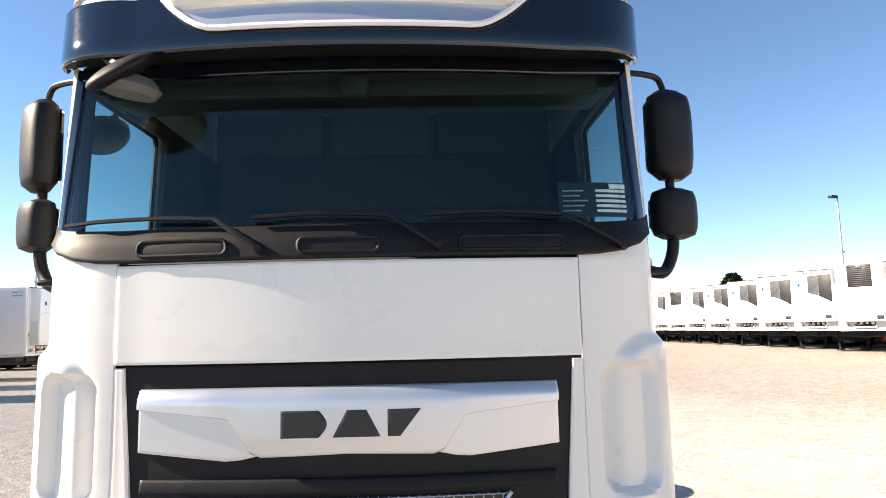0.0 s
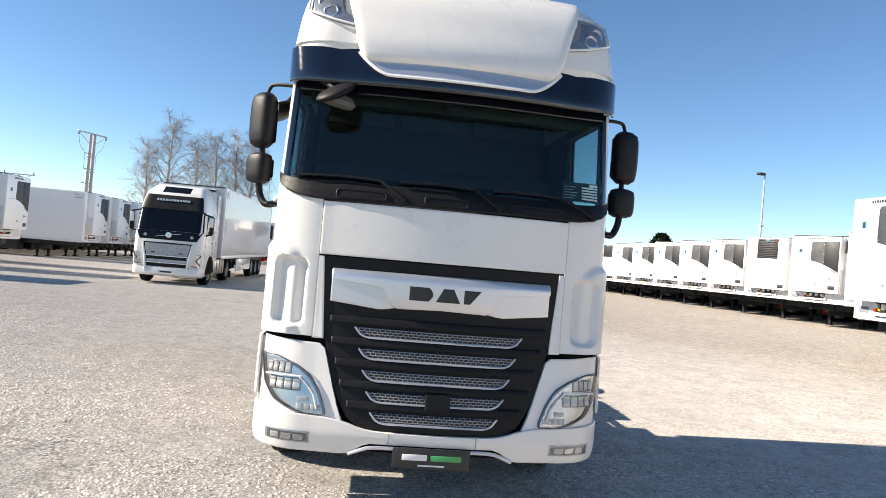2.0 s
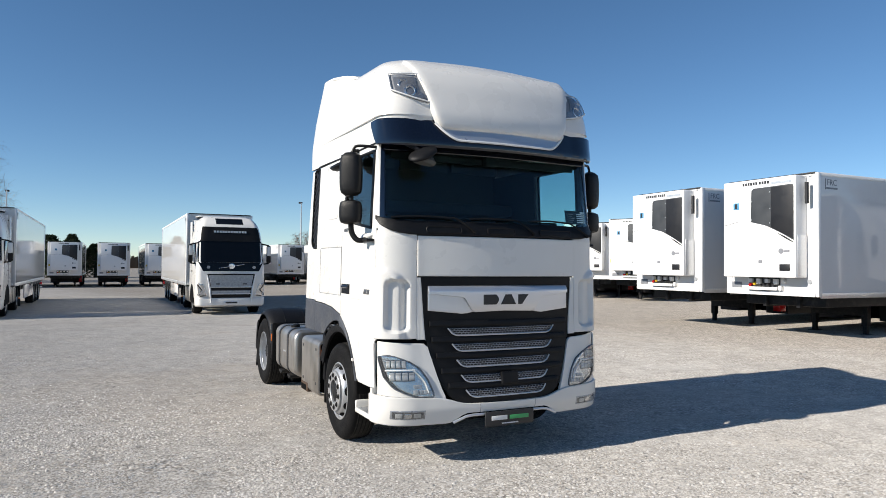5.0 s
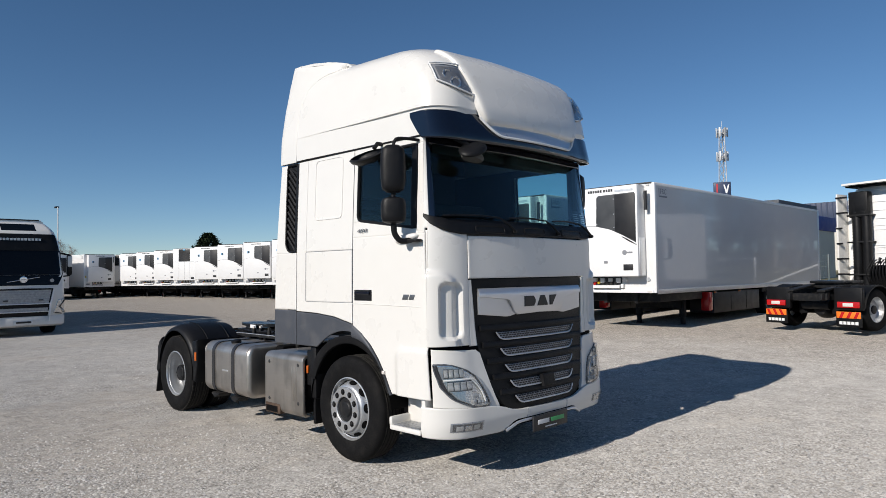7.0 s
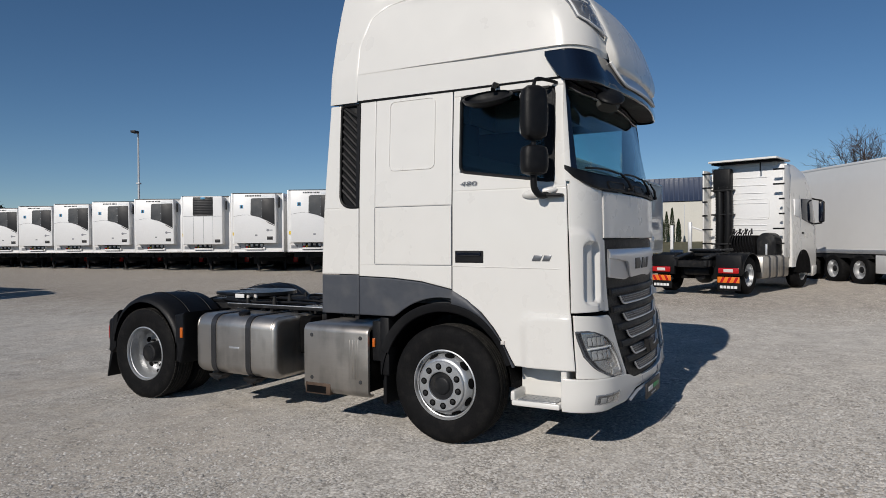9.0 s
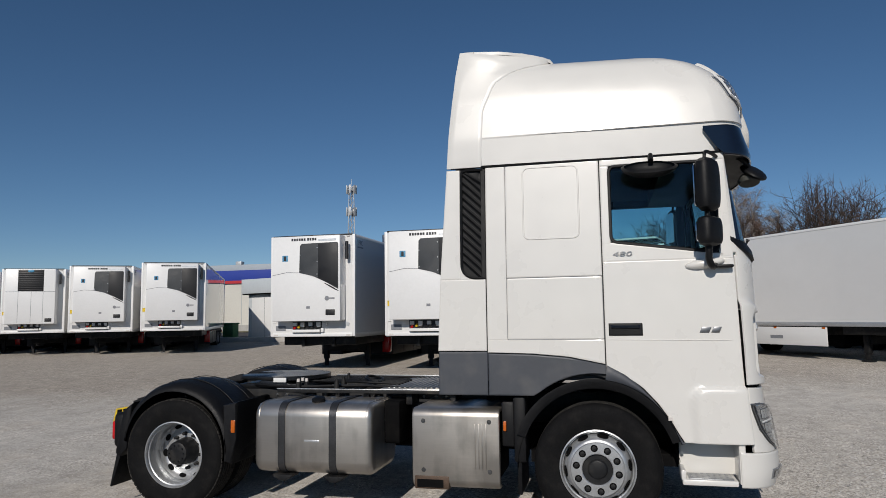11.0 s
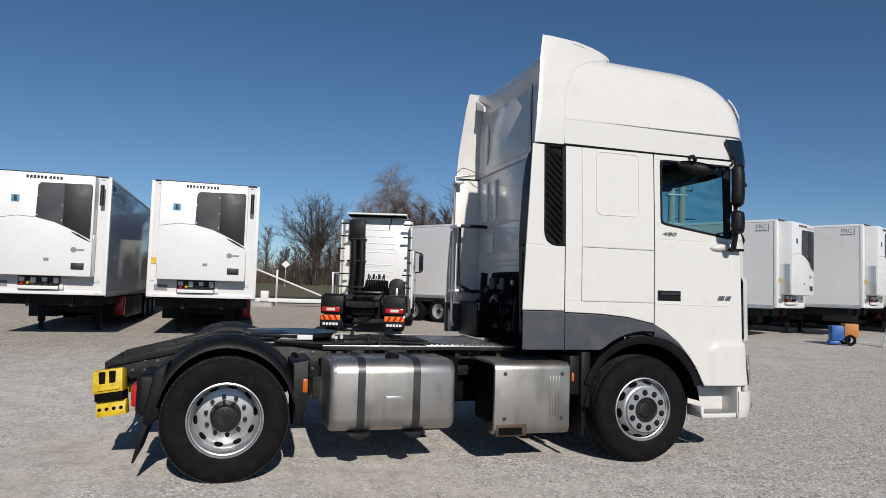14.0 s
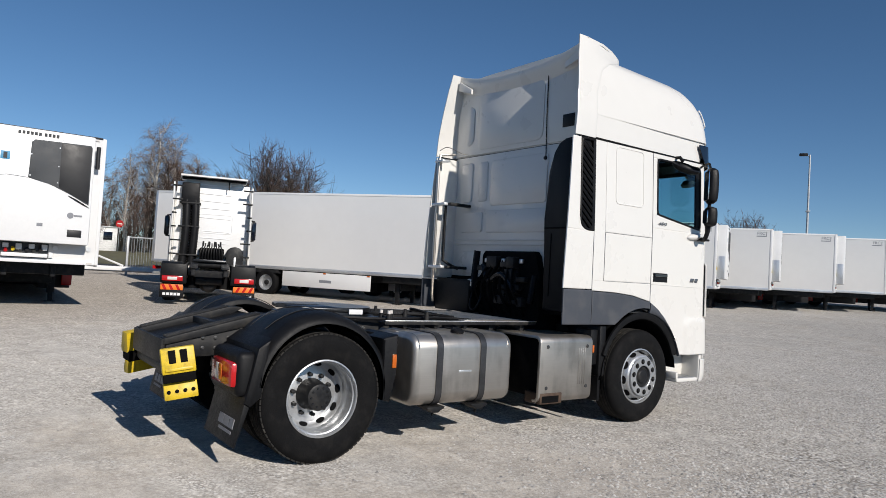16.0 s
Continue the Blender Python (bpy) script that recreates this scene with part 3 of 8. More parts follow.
def on_skin(s, z, off=0.0, **kw):
    p = skin(s, z, **kw)
    e = 0.004
    q = (skin(s + e, z, **kw) - skin(s - e, z, **kw)).cross(skin(s, z + e, **kw) - skin(s, z - e, **kw))
    q.normalize()
    if q.y > 0.2 and abs(s) < HALF + 0.3 or q.x * (1 if s > 0 else -1) < -0.2 and abs(s) >= HALF + 0.3:
        q = -q
    return p + q * off, q


def spaced(a, b, n, rim=0.006):
    """n + 1 steps from a to b, and one close to each end for a rounded rim."""
    t = [k / n for k in range(n + 1)]
    d = min(rim / max(1e-6, abs(b - a)), 0.3 / n)
    t = [0, d] + ([2.2 * d] if n > 1 else []) + t[1:-1] + ([1 - 2.2 * d] if n > 1 else []) + [1 - d, 1]
    return [a + (b - a) * v for v in t]


def by_rows(z0, z1, s0, s1, n=10, k=12, off=0.0, thick=0.018, bm=None, **kw):
    """A plate of the skin between two upright edges s0(z) and s1(z)."""
    f0 = s0 if callable(s0) else lambda z: s0
    f1 = s1 if callable(s1) else lambda z: s1
    go = off if callable(off) else lambda s, z: off
    return sheet([[on_skin(s, z, go(s, z), **kw) for s in spaced(f0(z), f1(z), k)] for z in spaced(z0, z1, n)], thick, bm)


def by_columns(s0, s1, z0, z1, n=12, k=8, off=0.0, thick=0.018, bm=None, **kw):
    """A plate of the skin between a lower edge z0(s) and an upper edge z1(s)."""
    f0 = z0 if callable(z0) else lambda s: z0
    f1 = z1 if callable(z1) else lambda s: z1
    go = off if callable(off) else lambda s, z: off
    return sheet([[on_skin(s, z, go(s, z), **kw) for z in spaced(f0(s), f1(s), k)] for s in spaced(s0, s1, n)], thick, bm)


def both(fn):
    """The same plate for the right flank (-1) and the left (1)."""
    for sg in (-1, 1):
        fn(sg)


def grey_top(y):
    return rails(y, [-0.66, -0.62, -0.56, -0.47, -0.36, -0.24, -0.10, 0.2, 0.5, 1.3], [0.69, 0.75, 0.86, 0.99, 1.11, 1.21, 1.285, 1.345, 1.37, 1.39])


def arch(y, r):
    d = r * r - (y - 0.0) ** 2
    return 0.52 + math.sqrt(d) if d > 0 else 0.52


def wheel(parent, name, x, y, side, front, radius=0.5, twin=False):
    """A road wheel with tyre, painted disc rim, hub and nuts. side: -1 for the right flank."""
    w = thing(name, "", "", pose(0, 0, 0))
    w.parent = parent
    w.matrix_basis = pose(x, y, radius - (0.02 if front else 0.035))
    sg = side
    for k in range(2 if twin else 1):
        dx = -sg * 0.345 * k
        m = Matrix.Translation((dx, 0, 0)) @ Matrix.Diagonal((sg, 1, 1, 1))
        r = radius
        prof = [(0.292, 0.105), (0.30, 0.128), (0.33, 0.142), (0.40, 0.15), (0.445, 0.146), (0.475, 0.132), (0.492, 0.115), (r, 0.098)]
        tread = []
        for g in (0.062, 0.02, -0.02, -0.062):
            tread += [(r, g + 0.007), (r - 0.011, g + 0.005), (r - 0.011, g - 0.005), (r, g - 0.007)]
        back = [(a, -b) for a, b in prof[::-1]]
        ty = part("tyre", lathe(prof + back, m, 64), M["rubber"], w)
        # shoulder ribs of the tread
        bm = lathe([(r - 0.006, 0.104)] + [(a + 0.003, b) for a, b in tread] + [(r - 0.006, -0.104)], m, 64)
        for q in range(72):
            a = q * math.tau / 72
            for e in (() if front else (0.1, -0.1)):
                box(e - 0.02, e + 0.018, -0.017, 0.017, r - 0.022, r - 0.001, bm=bm, m=m @ Matrix.Rotation(a, 4, "X"))
        part("tread", bm, M["tread"], ty)
        bm = lathe([(0.30, 0.118), (0.298, 0.132), (0.288, 0.135), (0.281, 0.124), (0.280, 0.104), (0.271, 0.100), (0.269, 0.06), (0.264, 0.05), (0.262, 0.02), (0.262, -0.09), (0.285, -0.12), (0.298, -0.13)], m, 64)
        part("rim", bm, M["rim"], w)
    m = Matrix.Diagonal((sg, 1, 1, 1))
    if front:
        disc = [(0.268, 0.045), (0.264, 0.075), (0.256, 0.105), (0.245, 0.132), (0.233, 0.152), (0.222, 0.162), (0.205, 0.165), (0.1, 0.165), (0.1, 0.05)]
        part("disc", lathe(disc, m, 64), M["rim"], w)
        part("nut_ring", lathe([(0.21, 0.15), (0.21, 0.183), (0.205, 0.189), (0.124, 0.191), (0.118, 0.186), (0.118, 0.13)], m, 48), M["rim"], w)
        part("hub", lathe([(0.119, 0.167), (0.11, 0.167), (0.078, 0.168), (0.07, 0.18), (0.06, 0.184), (0.0001, 0.184)], m, 32), M["frame"], w)
        nr, nx, hr, hx, tip = 0.165, 0.1915, 0.2515, 0.117, 0.012
        # flat black discs paint the shade round each nut
        seat = part("nut_seat", lathe([(0.028, -0.004), (0.028, 0.0006), (0.0001, 0.0007)], m, 16), M["under"], w)
        for q in range(10):
            p = Matrix.Rotation((q + 0.3) * math.tau / 10, 4, "X") @ Matrix.Translation((sg * nx, nr, 0))
            if q:
                again(seat, p)
            else:
                seat.matrix_basis = p
    else:
        disc = [(0.262, -0.05), (0.256, -0.075), (0.243, -0.092), (0.222, -0.103), (0.185, -0.094), (0.1, -0.092)]
        part("disc", lathe(disc, m, 64), M["rim"], w)
        part("hub", lathe([(0.125, -0.094), (0.12, -0.05), (0.112, 0.0), (0.108, 0.055), (0.1, 0.075), (0.09, 0.08), (0.03, 0.082), (0.0001, 0.082)], m, 32), M["frame"], w)
        nr, nx, hr, hx, tip = 0.158, -0.092, 0.236, -0.096, 0.04
        bolt = part("hub_bolt", cyl((0, 0, 0), (sg * 0.01, 0, 0), 0.008, seg=6), M["grease"], w)
        for q in range(10):
            a = q * math.tau / 10
            p = pose(sg * 0.078, 0.075 * math.cos(a), 0.075 * math.sin(a))
            if q:
                again(bolt, p)
            else:
                bolt.matrix_basis = p
    nut = part("wheel_nut", lathe([(0.019, 0), (0.019, 0.006), (0.0155, 0.007), (0.0155, tip), (0.0001, tip + 0.003)], m, 6), M["frame"], w)
    tilt = Matrix.Rotation(radians(35 if front else -35) * sg, 4, "Z") if front else Matrix.Identity(4)
    hole = part("hand_hole", lathe([(0.036, -0.004), (0.038, 0.002), (0.033, 0.003), (0.0001, 0.0025)] if front else [(0.022, -0.004), (0.024, 0.002), (0.021, 0.003), (0.0001, 0.0025)], m @ (Matrix.Diagonal((1, 0.82, 1.2, 1)) if front else Matrix.Diagonal((1, 1.0, 1.55, 1))), 16), M["under"], w)
    for q in range(10):
        a = (q + 0.3) * math.tau / 10
        turn = Matrix.Rotation(a, 4, "X")
        p = turn @ Matrix.Translation((sg * nx, nr, 0))
        h = Matrix.Rotation(a + math.tau / 20, 4, "X") @ Matrix.Translation((sg * (hx + 0.002), hr, 0)) @ (Matrix.Rotation(radians(-67 if front else 40) * -sg, 4, "Z"))
        if q:
            again(nut, p)
            again(hole, h)
        else:
            nut.matrix_basis, hole.matrix_basis = p, h
    return w


def tractor():
    T = thing("tractor_truck", "white high-roof tractor truck with grey wheel arches, parked on gravel", "truck", pose(-0.31, 3.89, 0.004))
    # -- cab walls: inner lining shell and outer panels
    def flank(sg):
        A = lambda y: sg * at_y(y)
        # dark seams' backing
        bm = by_columns(A(-1.0), A(0.9), lambda s: max(1.0, grey_top(abs(s) - at_y(0)) - 0.1), 2.09, off=-0.03, thick=0.03)
        by_rows(2.05, 2.96, A(-0.16), A(0.9), n=4, k=6, off=-0.03, thick=0.03, bm=bm)
        by_rows(2.05, 2.96, A(-1.04), A(-0.99), n=4, k=2, off=-0.03, thick=0.03, bm=bm)
        by_rows(2.88, 2.96, A(-1.0), A(-0.1), n=2, k=6, off=-0.03, thick=0.03, bm=bm)
        part("inner_wall", bm, M["dash"], T)
        # fixed flank panel behind the door
        low = lambda s: grey_top(abs(s) - at_y(0)) + 0.008
        part("side_panel", by_columns(A(-0.088), A(0.853), low, 1.49, n=10, off=0), M["paint"], T)
        part("side_panel", by_columns(A(0.6865), A(0.853), 1.485, 2.953, n=3, off=0), M["paint"], T)
        part("side_panel", by_columns(A(-0.088), A(0.6835), 1.9985, 2.953, n=10, off=0), M["paint"], T)
        part("locker_hatch", by_rows(1.492, 1.9955, A(-0.087), A(0.6835), n=6, k=8, off=0.0, thick=0.014), M["paint"], T)
        rim = rounded(-0.0875, 0.685, 1.491, 1.997, 0.012)
        part("hatch_gap", tube([on_skin(A(u), v, 0.0)[0] for u, v in rim + rim[:1]], 0.0022, 5), M["ink_grey"], T)
        # pressed frame of the upper panel
        rim = [(u, v) for u, v in rounded(0.08, 0.535, 2.315, 2.92, 0.05)]
        bm = tube([on_skin(A(u), v, 0.0)[0] for u, v in rim + rim[:1]], 0.007, 6)
        part("pressed_rim", bm, M["paint"], T)
        # side fairing with louvred grille
        rear = lambda z: A(rails(z, [1.05, 1.4, 1.55, 2.0, 2.95], [1.27, 1.275, 1.27, 1.25, 1.19]))
        corner = lambda z: rails(z, [1.99, 2.0, 2.015, 2.04, 2.08, 2.13], [0.93, 0.985, 1.02, 1.048, 1.067, 1.077])
        bm = by_rows(1.40, 1.995, A(0.862), rear, n=8, k=4)
        by_rows(1.995, 2.94, A(1.075), rear, n=8, k=3, bm=bm)
        by_rows(1.99, 2.12, lambda z: A(corner(z)), A(1.08), n=8, k=2, bm=bm)
        part("side_fairing", bm, M["paint"], T)
        bm = by_rows(1.98, 2.95, A(0.835), A(1.11), n=4, k=3, off=-0.026, thick=0.02)
        grille = part("side_grille", bm, M["black"], T)
        part("grille_border", by_rows(1.995, 2.94, A(0.8545), A(0.895), n=8, k=3, off=0.003, thick=0.02), M["black"], grille)
        part("grille_border", by_rows(2.1, 2.94, A(1.056), A(1.076), n=8, k=1, off=0.002, thick=0.02), M["black"], grille)
        loop = [(0.874, 2.005), (0.94, 2.005), (0.99, 2.012), (1.025, 2.03), (1.05, 2.058), (1.064, 2.1), (1.066, 2.5), (1.064, 2.9), (1.05, 2.925), (1.02, 2.934), (0.874, 2.934)]
        part("grille_frame", tube([on_skin(A(u), v, 0.0)[0] for u, v in loop], 0.011, 6), M["black"], grille)
        for q in range(13):
            z = 2.095 + q * 0.0675
            lo, hi = 0.89, 1.054
            drop = 0.08
            zr = min(z + 0.07, 2.925)
            p, v = skin(A(lo), max(2.01, z - drop)), skin(A(hi), zr)
            bm = tube([p + Vector((-sg * 0.012, 0, 0)), v + Vector((-sg * 0.019, 0, 0))], 0.0175, 6)
            part("slat", bm, M["black"], grille)
        if sg > 0:
            part("fairing_lining", box(sg * 1.095, sg * 1.125, 0.88, 1.215, 1.42, 2.93, 0.008), M["paint"], T)
        # grey lower panel and arch
        bm = by_columns(A(-0.095), A(0.85), lambda s: max(1.04, arch(abs(s) - at_y(0), 0.70)), lambda s: grey_top(abs(s) - at_y(0)), n=18, off=0.004)
        part("lower_panel", bm, M["grey"], T)
        part("lower_panel", by_columns(A(0.856), A(1.27), 1.04, 1.392, n=5, off=0.004), M["grey"], T)
        rows = []
        for q in range(17):
            t = q / 16
            y = -0.10 - 0.56 * t
            o = Vector((y, grey_top(y)))
            ang = math.atan2(o.y - 0.52, o.x)
            i = Vector((0.655 * math.cos(ang), 0.52 + 0.655 * math.sin(ang)))
            rows.append([on_skin(A(i.x + (o.x - i.x) * f), i.y + (o.y - i.y) * f, 0.006 + 0.012 * math.sin(f * math.pi)) for f in (0, 0.08, 0.35, 0.65, 0.92, 1)])
        part("arch_panel", sheet(rows, 0.02), M["grey"], T)
        # black arch lip
        ring = []
        for q in range(25):
            ang = radians(18 + q * 142 / 24)
            ring.append([])
            for f in (0, 0.2, 0.8, 1):
                r = 0.60 + 0.075 * f
                p, v = on_skin(A(-r * math.cos(ang)), 0.50 + r * math.sin(ang), 0.0)
                ring[-1].append((p + v * (-0.004 - 0.02 * (1 - f)), v))
        part("arch_lip", sheet(ring, 0.03), M["black"], T)
        # inner arch liner
        bm = bmesh.new()
        strip = []
        for q in range(21):
            ang = radians(8 + q * 172 / 20)
            strip.append([bm.verts.new((sg * x, -0.63 * math.cos(ang), 0.46 + 0.64 * math.sin(ang))) for x in (1.215, 0.62)])
        for a, b in zip(strip, strip[1:]):
            bm.faces.new((a[0], b[0], b[1], a[1]))
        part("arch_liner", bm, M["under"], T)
        part("mudguard_flap", box(sg * 0.72, sg * 1.18, 0.60, 0.64, 0.24, 1.06, 0.012, m=None), M["black"], T)
        part("flap_stay", box(sg * 0.95, sg * 1.2, 0.56, 0.66, 0.5, 1.03, 0.02), M["black"], T)
        # door
        front_edge = lambda z: sg * rails(z, [0.7, 1.15, 2.0, 2.94], [1.175, 1.19, 1.215, 1.245])
        wl, wr, wb, wt = -0.985, -0.165, 2.245, 2.895      # window
        rear_edge = lambda z: A(rails(z, [0.69, 0.75, 0.86, 0.99, 1.11, 1.155, 1.2, 1.26], [-0.668, -0.63, -0.57, -0.48, -0.37, -0.31, -0.24, -0.098]))
        def bulge(s, z):
            d = abs(s) - abs(front_edge(z))
            top = 1.135 - 0.10 * max(0, min(1, (d - 0.28) / 0.14)) ** 2
            up = max(0, min(1, (top - z) / 0.035))
            return 0.03 * up * up * (3 - 2 * up) * max(0, min(1, (0.42 - d) / 0.06))
        sill = lambda s: 2.262 - 0.115 * max(0, min(1, (at_y(wr) - abs(s)) / (wr - wl)))
        bm = by_rows(0.70, 2.11, front_edge, rear_edge, n=62, k=22, off=bulge)
        by_columns(front_edge(2.15), A(-0.098), 2.106, sill, n=12, k=3, bm=bm)
        D = part("door", bm, M["paint"], T)
        bm = by_rows(2.12, wt, front_edge, lambda z: A(wl), n=6, k=2)
        by_rows(wb, wt, A(wr), A(-0.098), n=6, k=2, bm=bm)
        by_rows(wt, 2.953, front_edge, A(-0.098), n=2, k=10, bm=bm)
        part("window_surround", bm, M["paint"], D)
        ln = [on_skin(front_edge(1.47) + (A(-0.098) - front_edge(1.47)) * f, 1.475 + 0.012 * f, 0.0)[0] for f in [k / 10 for k in range(11)]]
        part("swage_line", tube(ln, 0.004, 6), M["paint"], D)
        rim = [(u, v + (sill(A(u)) - wb) * (wt - v) / (wt - wb)) for u, v in rounded(wl + 0.004, wr - 0.004, wb + 0.006, wt - 0.004, 0.05)]
        bm = tube([on_skin(A(u), v, -0.004)[0] for u, v in rim + rim[:1]], 0.014, 6)
        part("window_seal", bm, M["black"], D)
        # pane, dark frame at its leading edge
        part("window_pane", by_columns(A(wl + 0.075), A(wr - 0.01), lambda s: sill(s) + 0.006, wt - 0.01, n=8, k=4, off=-0.012, thick=0.005), M["pane"], D, shadow=False)
        part("window_post", by_rows(2.15, wt - 0.01, A(wl + 0.004), A(wl + 0.085), n=6, k=2, off=-0.006, thick=0.02), M["black"], D)
        hd = part("door_handle", by_rows(1.515, 1.615, A(-0.385), A(-0.125), n=3, k=4, off=0.004, thick=0.02), M["black"], D)
        part("grip", by_rows(1.575, 1.6, A(-0.365), A(-0.145), n=2, k=4, off=0.02, thick=0.016), M["gloss"], hd)
        # badges
        def stroke(bm, pts, r=0.0045):
            return tube([on_skin(A(u), v, 0.004)[0] for u, v in pts], r, 4, bm=bm)
        bm = sheet([[on_skin(A(-0.825 - 0.07 * f + 0.02 * (1 - g)), 1.535 + 0.045 * g, 0.006) for g in (0, 0.1, 0.9, 1)] for f in (0, 0.1, 0.9, 1)], 0.006)
        sheet([[on_skin(A(-0.91 - 0.06 * f + 0.02 * (1 - g)), 1.535 + 0.045 * g, 0.006) for g in (0, 0.1, 0.9, 1)] for f in (0, 0.1, 0.9, 1)], 0.006, bm)
        part("model_badge", bm, M["badge"], D, "two slanted grey metal blocks")
        p, q = on_skin(A(-0.255), 2.165, 0.012)
        side = (Vector((0, sg, 0)) - q * q.y * sg).normalized()
        turn = Matrix((side, q.cross(side), q)).transposed().to_4x4() @ Matrix(((1, 0.3, 0, 0), (0, 1, 0, 0), (0, 0, 1, 0), (0, 0, 0, 1)))
        letters("480", 0.055, Matrix.Translation(p) @ turn @ Matrix.Diagonal((1.85, 0.9, 1, 1)), M["badge"], D, 0.002, "power_number")
        # marker lamp on the arch
        part("marker_lamp", by_rows(0.865, 0.895, A(-0.575), A(-0.545), n=2, k=2, off=0.022, thick=0.02), M["clear"], T)
        # corner panel between door and nose with its wind scoop
        cut = lambda z: sg * rails(z, [1.11, 2.1], [0.80, 0.872])
        edge = lambda z: sg * (rails(z, [0.7, 1.15, 2.0, 2.94], [1.175, 1.19, 1.215, 1.245]) - 0.008)
        top = lambda s: 2.12 + 0.14 * max(0, (abs(s) - 0.86) / 0.38) ** 2.2
        def soft(v):
            v = max(0, min(1, v))
            return v * v * (3 - 2 * v)
        def inside(a, z, a0, a1, z0, z1, r):
            """How far a point lies outside a rounded rectangle (negative within)."""
            dx, dz = max(a0 + r - a, a - a1 + r, 0.0), max(z0 + r - z, z - z1 + r, 0.0)
            return math.hypot(dx, dz) - r
        def scoop(s, z):
            a = abs(s)
            hollow = soft(-inside(a, z, 0.915, 1.105, 1.19, 1.69, 0.07) / 0.032)
            vane = soft(1 - inside(a, z, 1.0, 1.4, 0.9, 1.735, 0.11) / 0.06)
            return 0.034 * vane - 0.05 * hollow
        bm = by_columns(sg * 0.875, sg * 1.188, 1.14, top, n=44, k=64, off=scoop)
        by_rows(1.14, 2.13, sg * 1.186, edge, n=40, k=2, off=scoop, bm=bm)
        by_rows(1.13, 1.7, cut, sg * 0.875, n=6, k=2, bm=bm)
        cp = part("corner_panel", bm, M["paint"], T)
        part("pillar", by_columns(sg * 1.165, sg * 1.237, lambda s: 2.15, 2.94, n=3, k=8), M["paint"], T)
        # bumper corner, headlamp, step
        bm = by_columns(sg * 0.63, sg * 1.169, lambda s: rails(abs(s), [0.63, 0.7, 0.8, 0.9, 1.2], [0.56, 0.6, 0.62, 0.62, 0.64]), lambda s: rails(abs(s), [0.63, 0.68, 0.74, 0.78, 0.8, 1.2], [0.6, 0.72, 0.92, 1.06, 1.095, 1.12]), n=14, k=10, off=0.0, thick=0.03)
        part("lamp_panel", bm, M["paint"], T)
        def lamp(z):
            return sg * rails(z, [0.60, 0.625, 0.66, 0.78, 0.88, 0.94, 0.985, 1.0], [0.79, 0.745, 0.75, 0.80, 0.87, 0.93, 1.02, 1.08])
        def lamp_out(z):
            return sg * rails(z, [0.60, 0.62, 0.65, 0.70, 0.80, 0.95, 1.0], [0.82, 0.89, 0.955, 1.035, 1.105, 1.148, 1.155])
        H = part("headlamp", by_rows(0.60, 1.0, lambda z: lamp(z) - sg * 0.01, lambda z: lamp_out(z) + sg * 0.01, n=14, k=10, off=0.003, thick=0.02), M["lamp_floor"], T, "clear headlamp with a pale bezel and chrome reflectors")
        part("reflector", by_rows(0.625, 0.985, lambda z: lamp(z) + sg * 0.012, lambda z: lamp_out(z) - sg * 0.03, n=12, k=10, off=0.006, thick=0.003), M["reflector"], H)
        part("lamp_edge", by_rows(0.66, 0.99, lambda z: lamp_out(z) - sg * 0.028, lambda z: lamp_out(z) + sg * 0.004, n=8, k=2, off=0.009, thick=0.008), M["ink"], H)
        rim_z = [0.615 + 0.372 * k / 14 for k in range(15)]
        rim_pts = [(lamp(z), z) for z in rim_z] + [(lamp_out(z), z) for z in rim_z[::-1]]
        part("lamp_rim", tube([on_skin(u, z, 0.012)[0] for u, z in rim_pts + rim_pts[:1]], 0.0045, 5), M["badge"], H)
        # two facetted reflectors, a curved light guide and the turn lamp
        for z0, z1, s0, s1 in ((0.875, 0.955, 0.95, 1.085), (0.765, 0.85, 0.90, 1.065)):
            bh = part("bulb_housing", by_rows(z0, z1, sg * s0, sg * s1, n=3, k=6, off=0.010, thick=0.006), M["lamp_floor"], H)
            for k in range(4):
                w = (s1 - s0) / 4
                part("facet", by_rows(z0 + 0.008, z1 - 0.008, sg * (s0 + w * k + 0.004), sg * (s0 + w * (k + 1) - 0.004), n=3, k=2, off=lambda s, z: 0.012 + 0.008 * abs(math.sin((z - z0) * 60)), thick=0.006), M["lamp_facet"], bh)
        guide = [(0.90, 0.862), (0.98, 0.862), (1.06, 0.86), (1.09, 0.858)]
        part("light_guide", tube(bend([on_skin(sg * u, v, 0.02)[0] for u, v in guide]), 0.008, 6), M["white"], H)
        guide = [(0.80, 0.66), (0.83, 0.75), (0.88, 0.82), (0.91, 0.86)]
        part("light_guide", tube(bend([on_skin(sg * u, v, 0.02)[0] for u, v in guide]), 0.007, 6), M["white"], H)
        for q in range(4):
            part("turn_lamp", by_rows(0.645, 0.685, sg * (0.775 + 0.036 * q), sg * (0.805 + 0.036 * q), n=2, k=2, off=0.018, thick=0.01), M["lamp_facet"], H)
        part("turn_bulb", by_rows(0.70, 0.73, sg * 0.86, sg * 0.91, n=2, k=2, off=0.014, thick=0.008), M["lamp_facet"], H)
        part("lens", by_rows(0.61, 0.992, lambda z: lamp(z) + sg * 0.002, lambda z: lamp_out(z) - sg * 0.002, n=10, k=8, off=0.034, thick=0.004), M["lens"], H, shadow=False)
        low_edge = lambda u: 0.428 + 0.04 * (u - 0.84)
        fl = part("fog_lamp", by_columns(sg * 0.83, sg * 1.06, lambda s: low_edge(abs(s)), lambda s: 0.505 + 0.02 * (abs(s) - 0.83), n=6, k=3, off=0.022, thick=0.008), M["bezel"], T)
